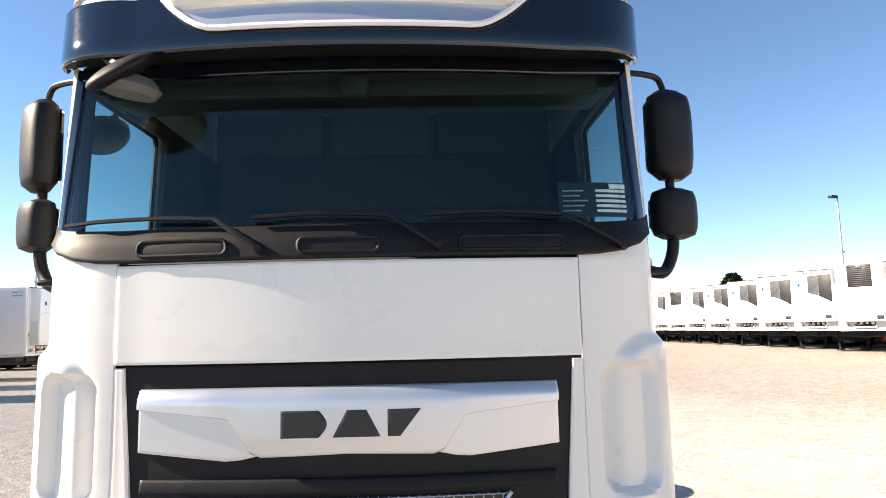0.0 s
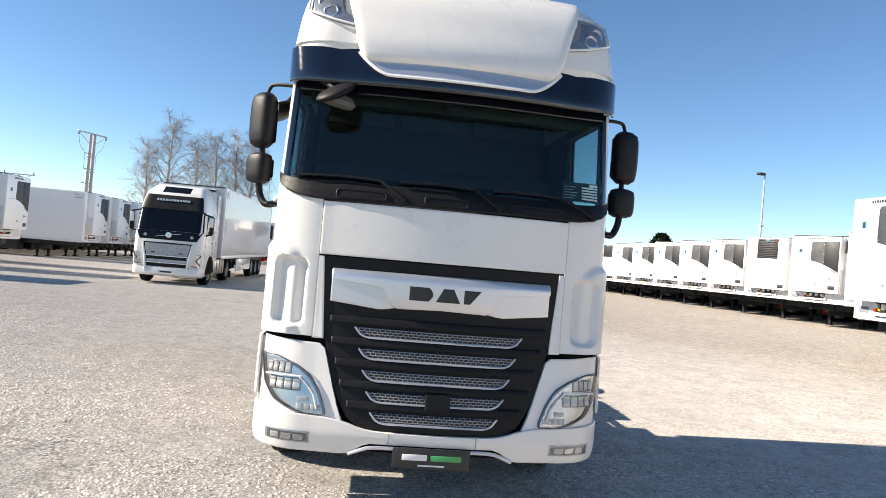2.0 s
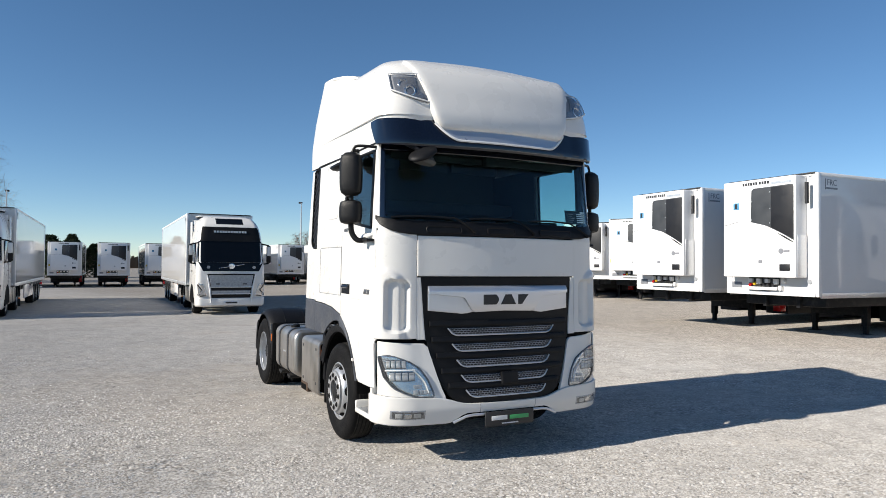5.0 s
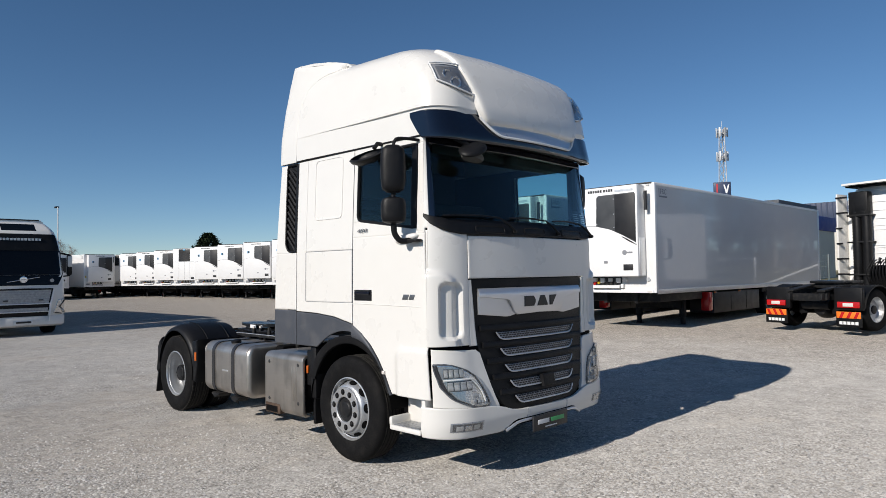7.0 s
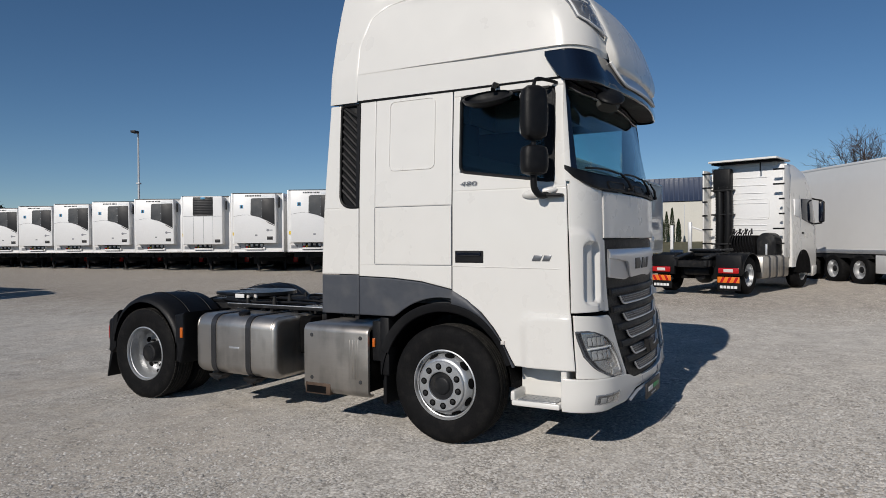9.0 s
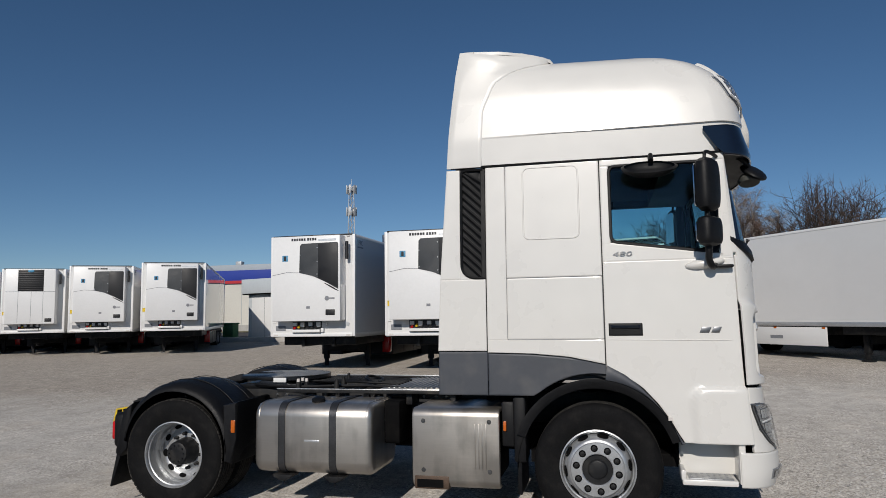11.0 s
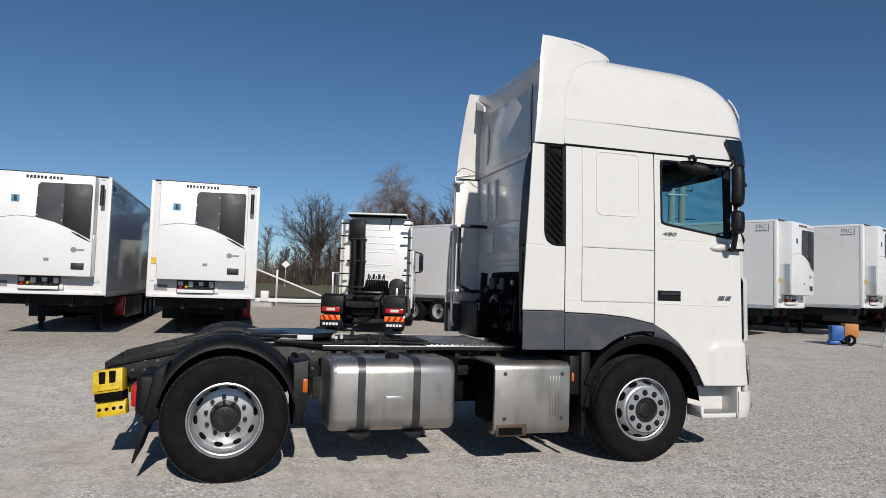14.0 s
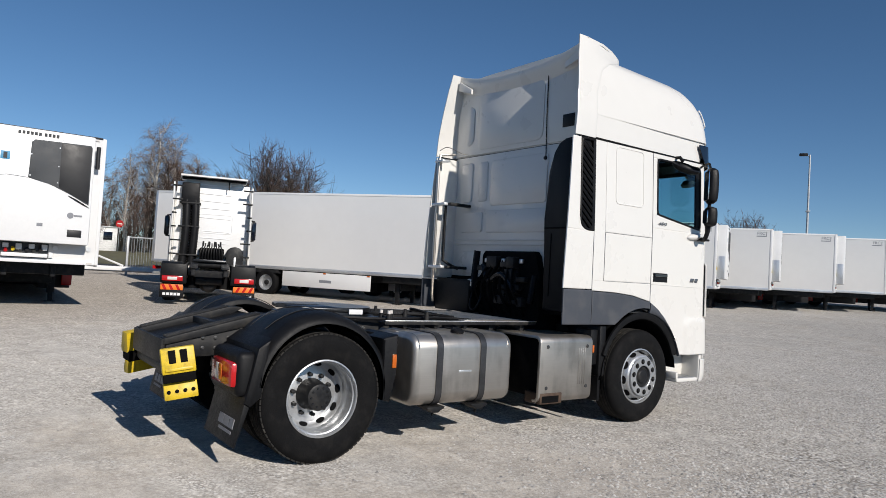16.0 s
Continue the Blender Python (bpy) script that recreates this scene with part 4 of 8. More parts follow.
        part("fog_reflector", by_columns(sg * 0.845, sg * 1.045, lambda s: low_edge(abs(s)) + 0.01, lambda s: 0.497 + 0.02 * (abs(s) - 0.83), n=6, k=3, off=0.024, thick=0.006), M["lamp_floor"], fl)
        for q in range(3):
            part("fog_bulb", by_rows(0.447, 0.488, sg * (0.87 + 0.055 * q), sg * (0.915 + 0.055 * q), n=3, k=3, off=0.026, thick=0.008), M["reflector"] if q == 1 else M["lamp_facet"], fl)
        part("fog_glass", by_columns(sg * 0.838, sg * 1.052, lambda s: low_edge(abs(s)) + 0.004, lambda s: 0.502 + 0.02 * (abs(s) - 0.83), n=6, k=3, off=0.036, thick=0.003), M["lens"], fl, shadow=False)
        # step well at the bumper's end
        S = part("step", box(sg * 1.0, sg * 1.245, -1.03, -0.63, 0.385, 0.43, 0.012), M["paint"], T)
        part("step_wall", box(sg * 1.0, sg * 1.02, -1.06, -0.63, 0.43, 0.70, 0.008), M["paint"], S)
        part("step_end", box(sg * 1.01, sg * 1.243, -0.66, -0.62, 0.42, 0.50, 0.015), M["paint"], S)
        part("step_front", box(sg * 1.01, sg * 1.243, -1.09, -1.04, 0.40, 1.10, 0.012), M["paint"], S)
        bm = box(sg * 1.03, sg * 1.235, -1.0, -0.68, 0.43, 0.438, 0.003)
        for q in range(7):
            for r in range(4):
                cyl((sg * (1.06 + r * 0.05), -0.96 + q * 0.043, 0.437), (sg * (1.06 + r * 0.05), -0.96 + q * 0.043, 0.441), 0.012, 0.008, 6, bm=bm)
        part("tread_plate", bm, M["bezel"], S)
        # added black block that stands for the shade in the gap above the step
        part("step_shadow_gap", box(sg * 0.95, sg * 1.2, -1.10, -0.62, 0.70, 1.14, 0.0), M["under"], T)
        # mirrors
        MX, MY, face_in = 1.39, -0.885, -42 if sg < 0 else 22
        R = part("mirror_arm", tube(bend([(sg * 1.19, -1.0, 2.915), (sg * 1.28, -0.95, 2.925), (sg * 1.36, MY - 0.01, 2.92), (sg * MX, MY, 2.84)]), 0.014, 8), M["black"], T)
        part("lower_arm", tube(bend([(sg * MX, MY, 2.3), (sg * MX, MY, 2.17), (sg * 1.37, MY, 2.09), (sg * 1.32, MY - 0.03, 2.04), (sg * 1.22, -0.95, 2.06)]), 0.026, 10), M["black"], R)
        bm = bmesh.new()
        bmesh.ops.create_uvsphere(bm, u_segments=20, v_segments=12, radius=1, matrix=Matrix.Translation((sg * 1.225, -0.87, 2.07)) @ Matrix.Rotation(radians(-8), 4, "X") @ Matrix.Diagonal((0.055, 0.15, 0.042, 1)))
        part("mount", bm, M["paint"], R, "white rounded foot on the door")
        part("mount_fin", box(sg * 1.225, sg * 1.30, -1.07, -0.90, 2.03, 2.055, 0.01), M["black"], R)
        def shell(z0, z1, name):
            put = Matrix.Translation((sg * MX, MY, 0)) @ Matrix.Rotation(radians(face_in), 4, "Z")
            bm = bmesh.new()
            rings = []
            for q in range(15):
                f = q / 14
                z = z0 + (z1 - z0) * f
                k = (1 - abs(2 * f - 1) ** 3.2) ** 0.45
                k = 0.62 + 0.38 * k if 0 < q < 14 else 0.5
                ring = []
                for e in range(24):
                    a = e * math.tau / 24
                    cx, cy = math.cos(a), math.sin(a)
                    x = 0.108 * k * math.copysign(abs(cx) ** 0.65, cx)
                    y = (0.085 if cy < 0 else 0.04) * k * math.copysign(abs(cy) ** 0.65, cy)
                    ring.append(bm.verts.new(put @ Vector((x, y, z))))
                rings.append(ring)
            for a, b in zip(rings, rings[1:]):
                for e in range(24):
                    bm.faces.new((a[e], a[(e + 1) % 24], b[(e + 1) % 24], b[e]))
            bm.faces.new(rings[0])
            bm.faces.new(rings[-1])
            H = part(name, bm, M["black"], T)
            bm = prism(rounded(-0.092, 0.092, z0 + 0.035, z1 - 0.035, 0.03), "xz", 0.034, 0.044)
            bmesh.ops.transform(bm, matrix=put, verts=bm.verts)
            part("mirror_glass", bm, M["chrome"], H)
        shell(2.455, 2.862, "main_mirror")
        shell(2.19, 2.415, "wide_mirror")
        part("mirror_link", cyl((sg * MX, MY, 2.38), (sg * MX, MY, 2.49), 0.02), M["black"], T)
        # visor end and cab-side drip rail
        part("drip_rail", tube([on_skin(sg * (1.26 + 0.22 * q), 2.955, 0.002)[0] for q in range(11)], 0.009, 6), M["black"], T)
    both(flank)

    # right flank: kerb mirror over the window; front mirror on the right corner
    K = part("kerb_mirror", lathe([(0.0001, -0.02), (0.09, -0.01), (0.125, 0.02), (0.135, 0.05), (0.12, 0.06)], Matrix.Translation((-1.32, -0.48, 2.79)) @ Matrix.Rotation(radians(-120), 4, "Y") @ Matrix.Diagonal((1, 1.6, 1, 1)), 24), M["black"], T)
    part("kerb_arm", tube([(-1.19, -0.5, 2.95), (-1.24, -0.5, 2.95), (-1.28, -0.5, 2.9)], 0.02), M["black"], K)
    bm = bmesh.new()
    bmesh.ops.create_uvsphere(bm, u_segments=24, v_segments=14, radius=1, matrix=Matrix.Translation((-0.86, -1.33, 2.83)) @ Matrix.Rotation(radians(-27), 4, "Y") @ Matrix.Rotation(radians(25), 4, "X") @ Matrix.Diagonal((0.145, 0.11, 0.04, 1)))
    K = part("front_mirror", bm, M["black"], T)
    # a solid dull olive disc imitates the mirror's reflection in the windscreen
    part("mirror_face", lathe([(0.0001, 0.0), (0.085, 0.0), (0.1, 0.03), (0.07, 0.07), (0.0001, 0.09)], Matrix.Translation((-0.84, -1.30, 2.745)) @ Matrix.Rotation(radians(-80), 4, "Y") @ Matrix.Diagonal((1, 0.9, 1.2, 1)), 24), M["trim_in"], K)
    part("front_arm", tube(bend([(-0.98, -1.2, 2.94), (-0.93, -1.26, 2.9), (-0.86, -1.31, 2.85)]), 0.022), M["black"], K)

    # windscreen, its black border and scuttle
    W = part("windscreen", by_rows(2.2, 2.93, -1.12, 1.12, n=8, k=28, off=-0.006, thick=0.006), M["screen"], T, shadow=False)
    bm = by_columns(-1.235, 1.235, lambda s: 2.09 + 0.16 * max(0, (abs(s) - 0.86) / 0.38) ** 2.2, lambda s: 2.225 + 0.05 * max(0, (abs(s) - 0.9) / 0.33) ** 2, n=32, k=5, off=lambda s, z: 0.006 + 0.02 * max(0, min(1, (2.22 - z) / 0.05)))
    S = part("scuttle", bm, M["black"], T)
    for sg in (-1, 1):
        part("screen_border", by_rows(2.2, 2.94, sg * 1.105, sg * 1.168, n=10, k=3, off=0.0, thick=0.02), M["gloss"], W)
    part("screen_border", by_rows(2.885, 2.945, -1.12, 1.12, n=2, k=24, off=0.002, thick=0.02), M["gloss"], W)
    for c, h in ((-0.62, 0.17), (-0.03, 0.15), (0.62, 0.2)):
        rim = rounded(c - h, c + h, 2.11, 2.165, 0.022)
        part("scuttle_pocket", tube([on_skin(u, v, 0.028)[0] for u, v in rim + rim[:1]], 0.008, 6), M["black"], S)
        part("pocket_floor", by_rows(2.115, 2.16, c - h + 0.01, c + h - 0.01, n=1, k=6, off=0.03, thick=0.004), M["black"], S)
    for s0, s1 in ((-0.44, -1.05), (0.22, -0.36), (0.88, 0.30)):
        base = on_skin(s0 + 0.12, 2.12, 0.05)[0]
        elbow = on_skin(s0 - 0.06, 2.245, 0.04)[0]
        A = part("wiper", tube([base, base + (elbow - base) * 0.5 + Vector((0, -0.015, 0)), elbow], [0.014, 0.012, 0.008], 6), M["black"], T)
        bl = [on_skin(s0 - 0.06 + (s1 - s0 + 0.06) * f, 2.248 + 0.012 * math.sin(f * 3.1), 0.026)[0] for f in (0, 0.2, 0.4, 0.6, 0.8, 1)]
        part("wiper_blade", tube(bl, 0.009, 5), M["black"], A)
        part("wiper_pivot", cyl(base + Vector((0, 0.03, 0)), base + Vector((0, -0.015, 0)), 0.02, 0.014), M["black"], A)

    # nose: service panel, dark surround, bar, louvres
    part("service_panel", by_columns(-0.872, 0.872, 1.712, 2.082, n=14, k=6, off=0.012), M["paint"], T)
    Gs = lambda z: rails(z, [0.52, 0.56, 0.62, 0.75, 0.9, 1.1, 1.13, 1.7], [0.40, 0.52, 0.60, 0.68, 0.735, 0.785, 0.795, 0.862])
    Y = part("grille_surround", by_rows(0.525, 1.708, lambda z: -Gs(z), lambda z: Gs(z), n=24, k=16, off=-0.012, thick=0.03), M["black"], T)
    part("gap_strip", by_rows(1.095, 1.135, -1.14, 1.14, n=2, k=16, off=-0.03, thick=0.03), M["under"], Y)
    # silver bar: a full back plate and a proud upper plate that leaves two wings
    bot = lambda s: 1.385 - 0.025 * min(1, max(0, (abs(s) - 0.30) / 0.12)) + 0.035 * max(0, (abs(s) - 0.42) / 0.36)
    B = part("grille_bar", by_columns(-0.775, 0.775, bot, lambda s: 1.62 - 0.004 * abs(s), n=28, k=8, off=0.008, thick=0.03), M["silver"], T, "satin silver bar with stepped wings")
    wing = lambda s: rails(abs(s), [0, 0.325, 0.36, 0.395, 0.43, 0.775], [1.385, 1.375, 1.40, 1.47, 1.515, 1.55])
    part("bar_plate", by_columns(-0.775, 0.775, wing, lambda s: 1.625 - 0.004 * abs(s), n=40, k=12, off=lambda s, z: 0.036 - 0.012 * max(0, (abs(s) - 0.5) / 0.275) - 0.03 * max(0, (z - 1.565) / 0.06) ** 2 - 0.014 * max(0, (1.46 - z) / 0.08) ** 2, thick=0.024), M["silver"], B)
    # maker's mark as plain dark shapes
    mk = by_rows(1.445, 1.54, -0.235, lambda z: -0.10 + 0.03 * math.sin((z - 1.445) / 0.095 * math.pi), n=6, k=3, off=0.042, thick=0.012)
    part("maker_mark", mk, M["dark"], B, "dark rounded metal block")
    part("maker_mark", by_rows(1.445, 1.54, lambda z: -0.05 + 0.05 * (z - 1.445) / 0.095, lambda z: 0.12 - 0.05 * (z - 1.445) / 0.095, n=3, k=3, off=0.042, thick=0.012), M["dark"], B, "dark wedge-shaped metal block")
    part("maker_mark", by_rows(1.445, 1.54, 0.145, lambda z: 0.19 + 0.075 * (z - 1.445) / 0.095, n=6, k=3, off=0.042, thick=0.012), M["dark"], B, "dark tapering metal block")
    rowz = (1.20, 1.055, 0.91, 0.77, 0.635)
    for q, z in enumerate(rowz):
        h = 0.575 - 0.037 * q
        up, dn = z + 0.03, z - 0.034
        L = part("grille_louvre", by_columns(-h, h, lambda s: dn + 0.055 * max(0, (abs(s) - h + 0.07) / 0.07) ** 1.5, up, n=20, k=2, off=0.004, thick=0.01), M["mesh"], Y)
        lower = [(-h - 0.012, up), (-h + 0.004, up - 0.02), (-h + 0.026, dn + 0.018), (-h + 0.055, dn + 0.003)] + [(-h + 0.09 + (2 * h - 0.18) * k / 14, dn - 0.004) for k in range(15)] + [(h - 0.055, dn + 0.003), (h - 0.026, dn + 0.018), (h - 0.004, up - 0.02), (h + 0.012, up)]
        part("louvre_trim", tube([on_skin(u, v, 0.012)[0] for u, v in lower], 0.0075, 6), M["silver"], L)
        part("louvre_shelf", by_rows(z + 0.05, z + 0.098, -Gs(z + 0.07) + 0.05, Gs(z + 0.07) - 0.05, n=3, k=12, off=lambda s, v: 0.016 - 0.25 * max(0, v - z - 0.07), thick=0.03), M["black"], Y)
    part("radar_cover", by_rows(0.70, 0.81, -0.07, 0.10, n=2, k=3, off=0.05, thick=0.05), M["black"], Y)
    # bumper middle, step bar and plate
    Bm = part("bumper", by_columns(-1.26, 1.26, lambda s: rails(abs(s), [0.0, 0.43, 0.49, 0.54, 0.60, 1.0, 1.26], [0.462, 0.46, 0.435, 0.39, 0.375, 0.375, 0.385]), lambda s: rails(abs(s), [0.0, 0.40, 0.50, 0.60, 0.72, 0.9, 1.26], [0.535, 0.54, 0.555, 0.59, 0.612, 0.62, 0.64]), n=48, k=8, off=0.02, thick=0.03), M["paint"], T)
    part("bumper_seam", tube([on_skin(0.3, z, 0.0215)[0] for z in (0.46, 0.5, 0.535)], 0.003, 4), M["ink_grey"], Bm)
    part("bumper_seam", tube([on_skin(-0.3, z, 0.0215)[0] for z in (0.46, 0.5, 0.535)], 0.003, 4), M["ink_grey"], Bm)
    part("step_bar", tube([on_skin(u, v, 0.034)[0] for u, v in ((-0.56, 0.385), (-0.50, 0.412), (-0.44, 0.437), (-0.38, 0.445), (0.38, 0.445), (0.44, 0.437), (0.50, 0.412), (0.56, 0.385))], 0.013, 8), M["silver"], Bm)
    part("lower_grille", by_rows(0.36, 0.455, -0.55, 0.55, n=2, k=10, off=-0.03, thick=0.03), M["under"], Bm)
    P = part("number_plate", box(-0.265, 0.265, -1.475, -1.46, 0.318, 0.455, 0.005), M["ink"], T, "black dealer plate with white and green bars")
    part("plate_bar", box(-0.20, -0.03, -1.479, -1.474, 0.375, 0.415, 0.002), M["white"], P)
    part("plate_bar", box(-0.005, 0.205, -1.479, -1.474, 0.375, 0.412, 0.002), M["green"], P)
    part("plate_line", box(-0.09, 0.09, -1.478, -1.474, 0.337, 0.347), M["white"], P)
    part("under_tray", box(-0.95, 0.95, -1.25, 0.55, 0.46, 0.56), M["under"], T)

    # roof fairing
    RZ = ([2.96, 3.1, 3.2, 3.3, 3.42, 3.54, 3.66, 3.76, 3.84, 3.90, 3.94, 3.96], [-1.23, -1.295, -1.315, -1.305, -1.28, -1.235, -1.165, -1.065, -0.92, -0.69, -0.31, 0.1])
    RW = ([2.96, 3.2, 3.26, 3.4, 3.55, 3.68, 3.78, 3.86, 3.92, 3.95, 3.96], [1.20, 1.20, 1.192, 1.175, 1.15, 1.11, 1.05, 0.96, 0.82, 0.55, 0.25])
    def ring(z, rear, k=0.32):
        yf, w = rails(z, *RZ), rails(z, *RW)
        wr = rails(z, [2.96, 3.2, 3.55, 3.8, 3.88, 3.93, 3.96], [1.20, 1.20, 1.163, 1.118, 1.05, 0.92, 0.7])
        out = [Vector((-wr, rear, z))]
        r = min(w * 0.55, k + 0.25 * max(0, z - 3.5))
        for q in range(5):
            out.append(Vector((-(wr + (w - wr) * min(1, ((q + 1) / 5) ** 0.8)), rear + (yf + 0.06 + r * 0.8 - rear) * (q + 1) / 5, z)))
        for q in range(1, 9):
            a = q * math.pi / 16
            out.append(Vector((-w + r * (1 - math.cos(a)), yf + 0.06 + r * 0.8 * (1 - math.sin(a)), z)))
        for q in range(1, 7):
            x = (-w + r) * (1 - q / 6)
            out.append(Vector((x, yf + 0.06 * (x / max(0.01, w - r)) ** 2, z)))
        return out + [Vector((-p.x, p.y, p.z)) for p in out[-2::-1]]
    bm = bmesh.new()
    zs = [2.965, 3.0, 3.1, 3.19, 3.198, 3.202, 3.21, 3.25, 3.3, 3.36, 3.42, 3.48, 3.54, 3.6, 3.65, 3.7, 3.74, 3.78, 3.81, 3.84, 3.87, 3.895, 3.915, 3.93, 3.945, 3.955, 3.96]
    rings = [[bm.verts.new(p + (Vector((-0.022 * max(0, min(1, (0.72 - p.y) / 1.1)) * (1 if p.x > 0 else -1), 0, 0)) if z < 3.2 and abs(p.x) > 0.9 else Vector((0, 0, 0)))) for p in ring(z, 0.88)] for z in zs]
    for a, b in zip(rings, rings[1:]):
        for k in range(len(a) - 1):
            bm.faces.new((a[k], a[k + 1], b[k + 1], b[k]))
        bm.faces.new((a[-1], a[0], b[0], b[-1]))
    bm.faces.new(rings[-1])
    part("roof_fairing", bm, M["paint"], T)
    # rear deflector: side wings and a dipped trailing lip
    def roof_side(z, y):
        yf, w = rails(z, *RZ), rails(z, *RW)
        wr = rails(z, [2.96, 3.2, 3.55, 3.8, 3.88, 3.93, 3.96], [1.20, 1.20, 1.163, 1.118, 1.05, 0.92, 0.7])
        t = (0.88 - y) / (0.88 - yf - 0.06 - 0.8 * min(w * 0.55, 0.32 + 0.25 * max(0, z - 3.5)))
        return wr + (w - wr) * max(0, min(1, t)) ** 0.8
    edge_x = roof_side(3.90, 0.26)
    def lip_edge(g):
        return Vector((edge_x + (1.088 - edge_x) * min(1, g * 1.5) ** 0.6, 0.26 + 0.69 * g, 3.90 + 0.12 * g ** 0.45))
    for sg in (-1, 1):
        rows = []
        for q in range(25):
            z = 2.955 + (4.02 - 2.955) * q / 24
            w = rails(z, [2.95, 3.2, 3.55, 3.8, 4.02], [1.205, 1.20, 1.165, 1.125, 1.09])
            r1 = rails(z, [2.95, 3.3, 3.8, 4.02], [1.185, 1.16, 1.11, 1.075])
            if z <= 3.90:
                y0 = rails(z, [2.95, 3.45, 3.7, 3.82, 3.90], [0.885, 0.86, 0.76, 0.57, 0.26])
                x0 = roof_side(z, y0) + 0.005
            else:
                e = lip_edge(min(1, ((z - 3.90) / 0.12) ** (1 / 0.45)))
                x0, y0 = e.x, e.y
            rows.append([(Vector((sg * (x0 + (max(w, x0) - x0) * min(1, f * 1.6) ** 0.7), y0 + (r1 - y0) * f, z)), Vector((sg, 0, 0.15)).normalized()) for f in (0, 0.03, 0.12, 0.25, 0.4, 0.6, 0.8, 0.97, 1)])
        part("roof_wing", sheet(rows, 0.016), M["paint"], T)
    rows = []
    for q in range(25):
        s = -1 + 2 * q / 24
        row = []
        for g in (0, 0.04, 0.12, 0.25, 0.45, 0.65, 0.85, 0.97, 1):
            e = lip_edge(g)
            mid = 3.962 - 0.08 * g
            row.append((Vector((e.x * s, e.y, mid + (e.z - mid) * abs(s) ** 2.6)), Vector((0, -0.1, 1)).normalized()))
        rows.append(row)
    part("roof_lip", sheet(rows, 0.03), M["paint"], T)
    # rounded underside from the lip's edge down to the rear wall
    under = []
    for row in rows:
        p = row[-1][0]
        under.append([(Vector((p.x, y, p.z - d)), Vector((0, 0.9, -0.4)).normalized()) for y, d in ((0.955, 0.004), (0.957, 0.03), (0.95, 0.07), (0.935, 0.12), (0.912, 0.17), (0.904, 0.21))])
    part("lip_underside", sheet(under, 0.01), M["paint"], T)
    for sg in (-1, 1):
        part("lip_bracket", prism([(sg * 1.06, 3.94), (sg * 0.80, 3.80), (sg * 0.80, 3.74), (sg * 1.06, 3.82)], "xz", 0.955, 0.985, 0.006), M["paint"], T)
    # brow panel and lamps
    bs = lambda z: rails(z, [3.085, 3.11, 3.2, 3.33, 3.45, 3.6, 3.79], [0.655, 0.69, 0.735, 0.77, 0.805, 0.85, 0.90])
    rows = []
    for z in spaced(3.085, 3.79, 16):
        yf = rails(z, *RZ) - 0.068 * max(0, min(1, (3.42 - z) / 0.34)) ** 1.3 + 0.012 * max(0, (3.105 - z) / 0.02) ** 2
        rows.append([(Vector((u, yf + 0.06 * (u / 0.88) ** 2 - 0.028 * min(1, (3.83 - z) / 0.15) + 0.018 * abs(u / bs(z)) ** 60 - 0.012 * math.sin((z - 3.085) / 0.705 * math.pi), z)), Vector((0, -0.85, 0.5)).normalized()) for u in spaced(-bs(z), bs(z), 44)])
    part("brow_panel", sheet(rows, 0.05), M["paint"], T)
    for sg in (-1, 1):
        rows, inner = [], []
        for q in range(9):
            f = q / 8
            z = 3.315 + 0.285 * f
            rg = ring(z, 0.88)
            def along(u):
                i = 6 + u
                k = int(i)
                p = rg[k].lerp(rg[k + 1], i - k)
                return Vector((p.x * -sg, p.y, p.z))
            lo, hi = rails(f, [0, 0.36, 1], [7.9, 2.6, 1.9]), rails(f, [0, 1], [8.5, 6.6])
            row = []
            for e in range(8):
                p = along(lo + (hi - lo) * e / 7)
                nn = Vector((sg * 0.55, -0.7, 0.45)).normalized()
                row.append((p + nn * 0.012, nn))
            rows.append(row)
            inner.append([(p + nn * 0.006, nn) for p, nn in row[1:-1]])
        Lm = part("roof_lamp", sheet(rows, 0.02), M["ink_grey"], T, "clear roof lamp in a dark grey bezel")
        part("lamp_tray", sheet([[(p + v * 0.002, v) for p, v in r] for r in inner[1:-1]], 0.006), M["roof_tray"], Lm)
        for k, rr in ((3, 0.058), (5, 0.05)):
            p, v = rows[k][4 if k == 3 else 3]
            part("roof_bulb", lathe([(rr, -0.01), (rr, 0.006), (rr * 0.8, 0.01), (rr * 0.5, -0.002), (0.0001, 0.006)], Matrix.Translation(p) @ Vector((sg * 0.2, -1, 0.2)).to_track_quat("X", "Z").to_matrix().to_4x4(), 20), M["reflector"], Lm)
        edge_pts = [p for p, v in rows[0]] + [r[-1][0] for r in rows[1:]] + [p for p, v in rows[-1][::-1][1:]] + [r[0][0] for r in rows[::-1][1:]]
        part("lamp_rim", tube([p + Vector((sg * 0.008, -0.012, 0.006)) for p in edge_pts], 0.008, 6), M["white"], Lm)
        part("roof_lens", sheet([[(p + v * 0.02, v) for p, v in r] for r in inner], 0.004), M["lens"], Lm, shadow=False)
    # sun visor
    VZ = ([2.88, 2.95, 3.16], [-1.39, -1.40, -1.335])
    VW = ([2.88, 3.16], [1.215, 1.215])
    kw = dict(zy=VZ, zw=VW, bow=0.09)
    low = lambda s: 2.90 + 0.03 * min(1, max(0, (abs(s) - 0.9) / 0.4)) + 0.2 * min(1, max(0, (abs(s) - 1.25) / 0.15)) ** 1.3
    V = part("sun_visor", by_columns(-1.40, 1.40, low, lambda s: 3.165, n=56, k=6, thick=0.012, **kw), M["gloss"], T, "glossy black sun visor")
    rows = []
    for k in range(37):
        u = -1.23 + 2.46 * k / 36
        a, b = on_skin(u, low(u) + 0.012, -0.004, **kw)[0], on_skin(u, 2.948, 0.004)[0]
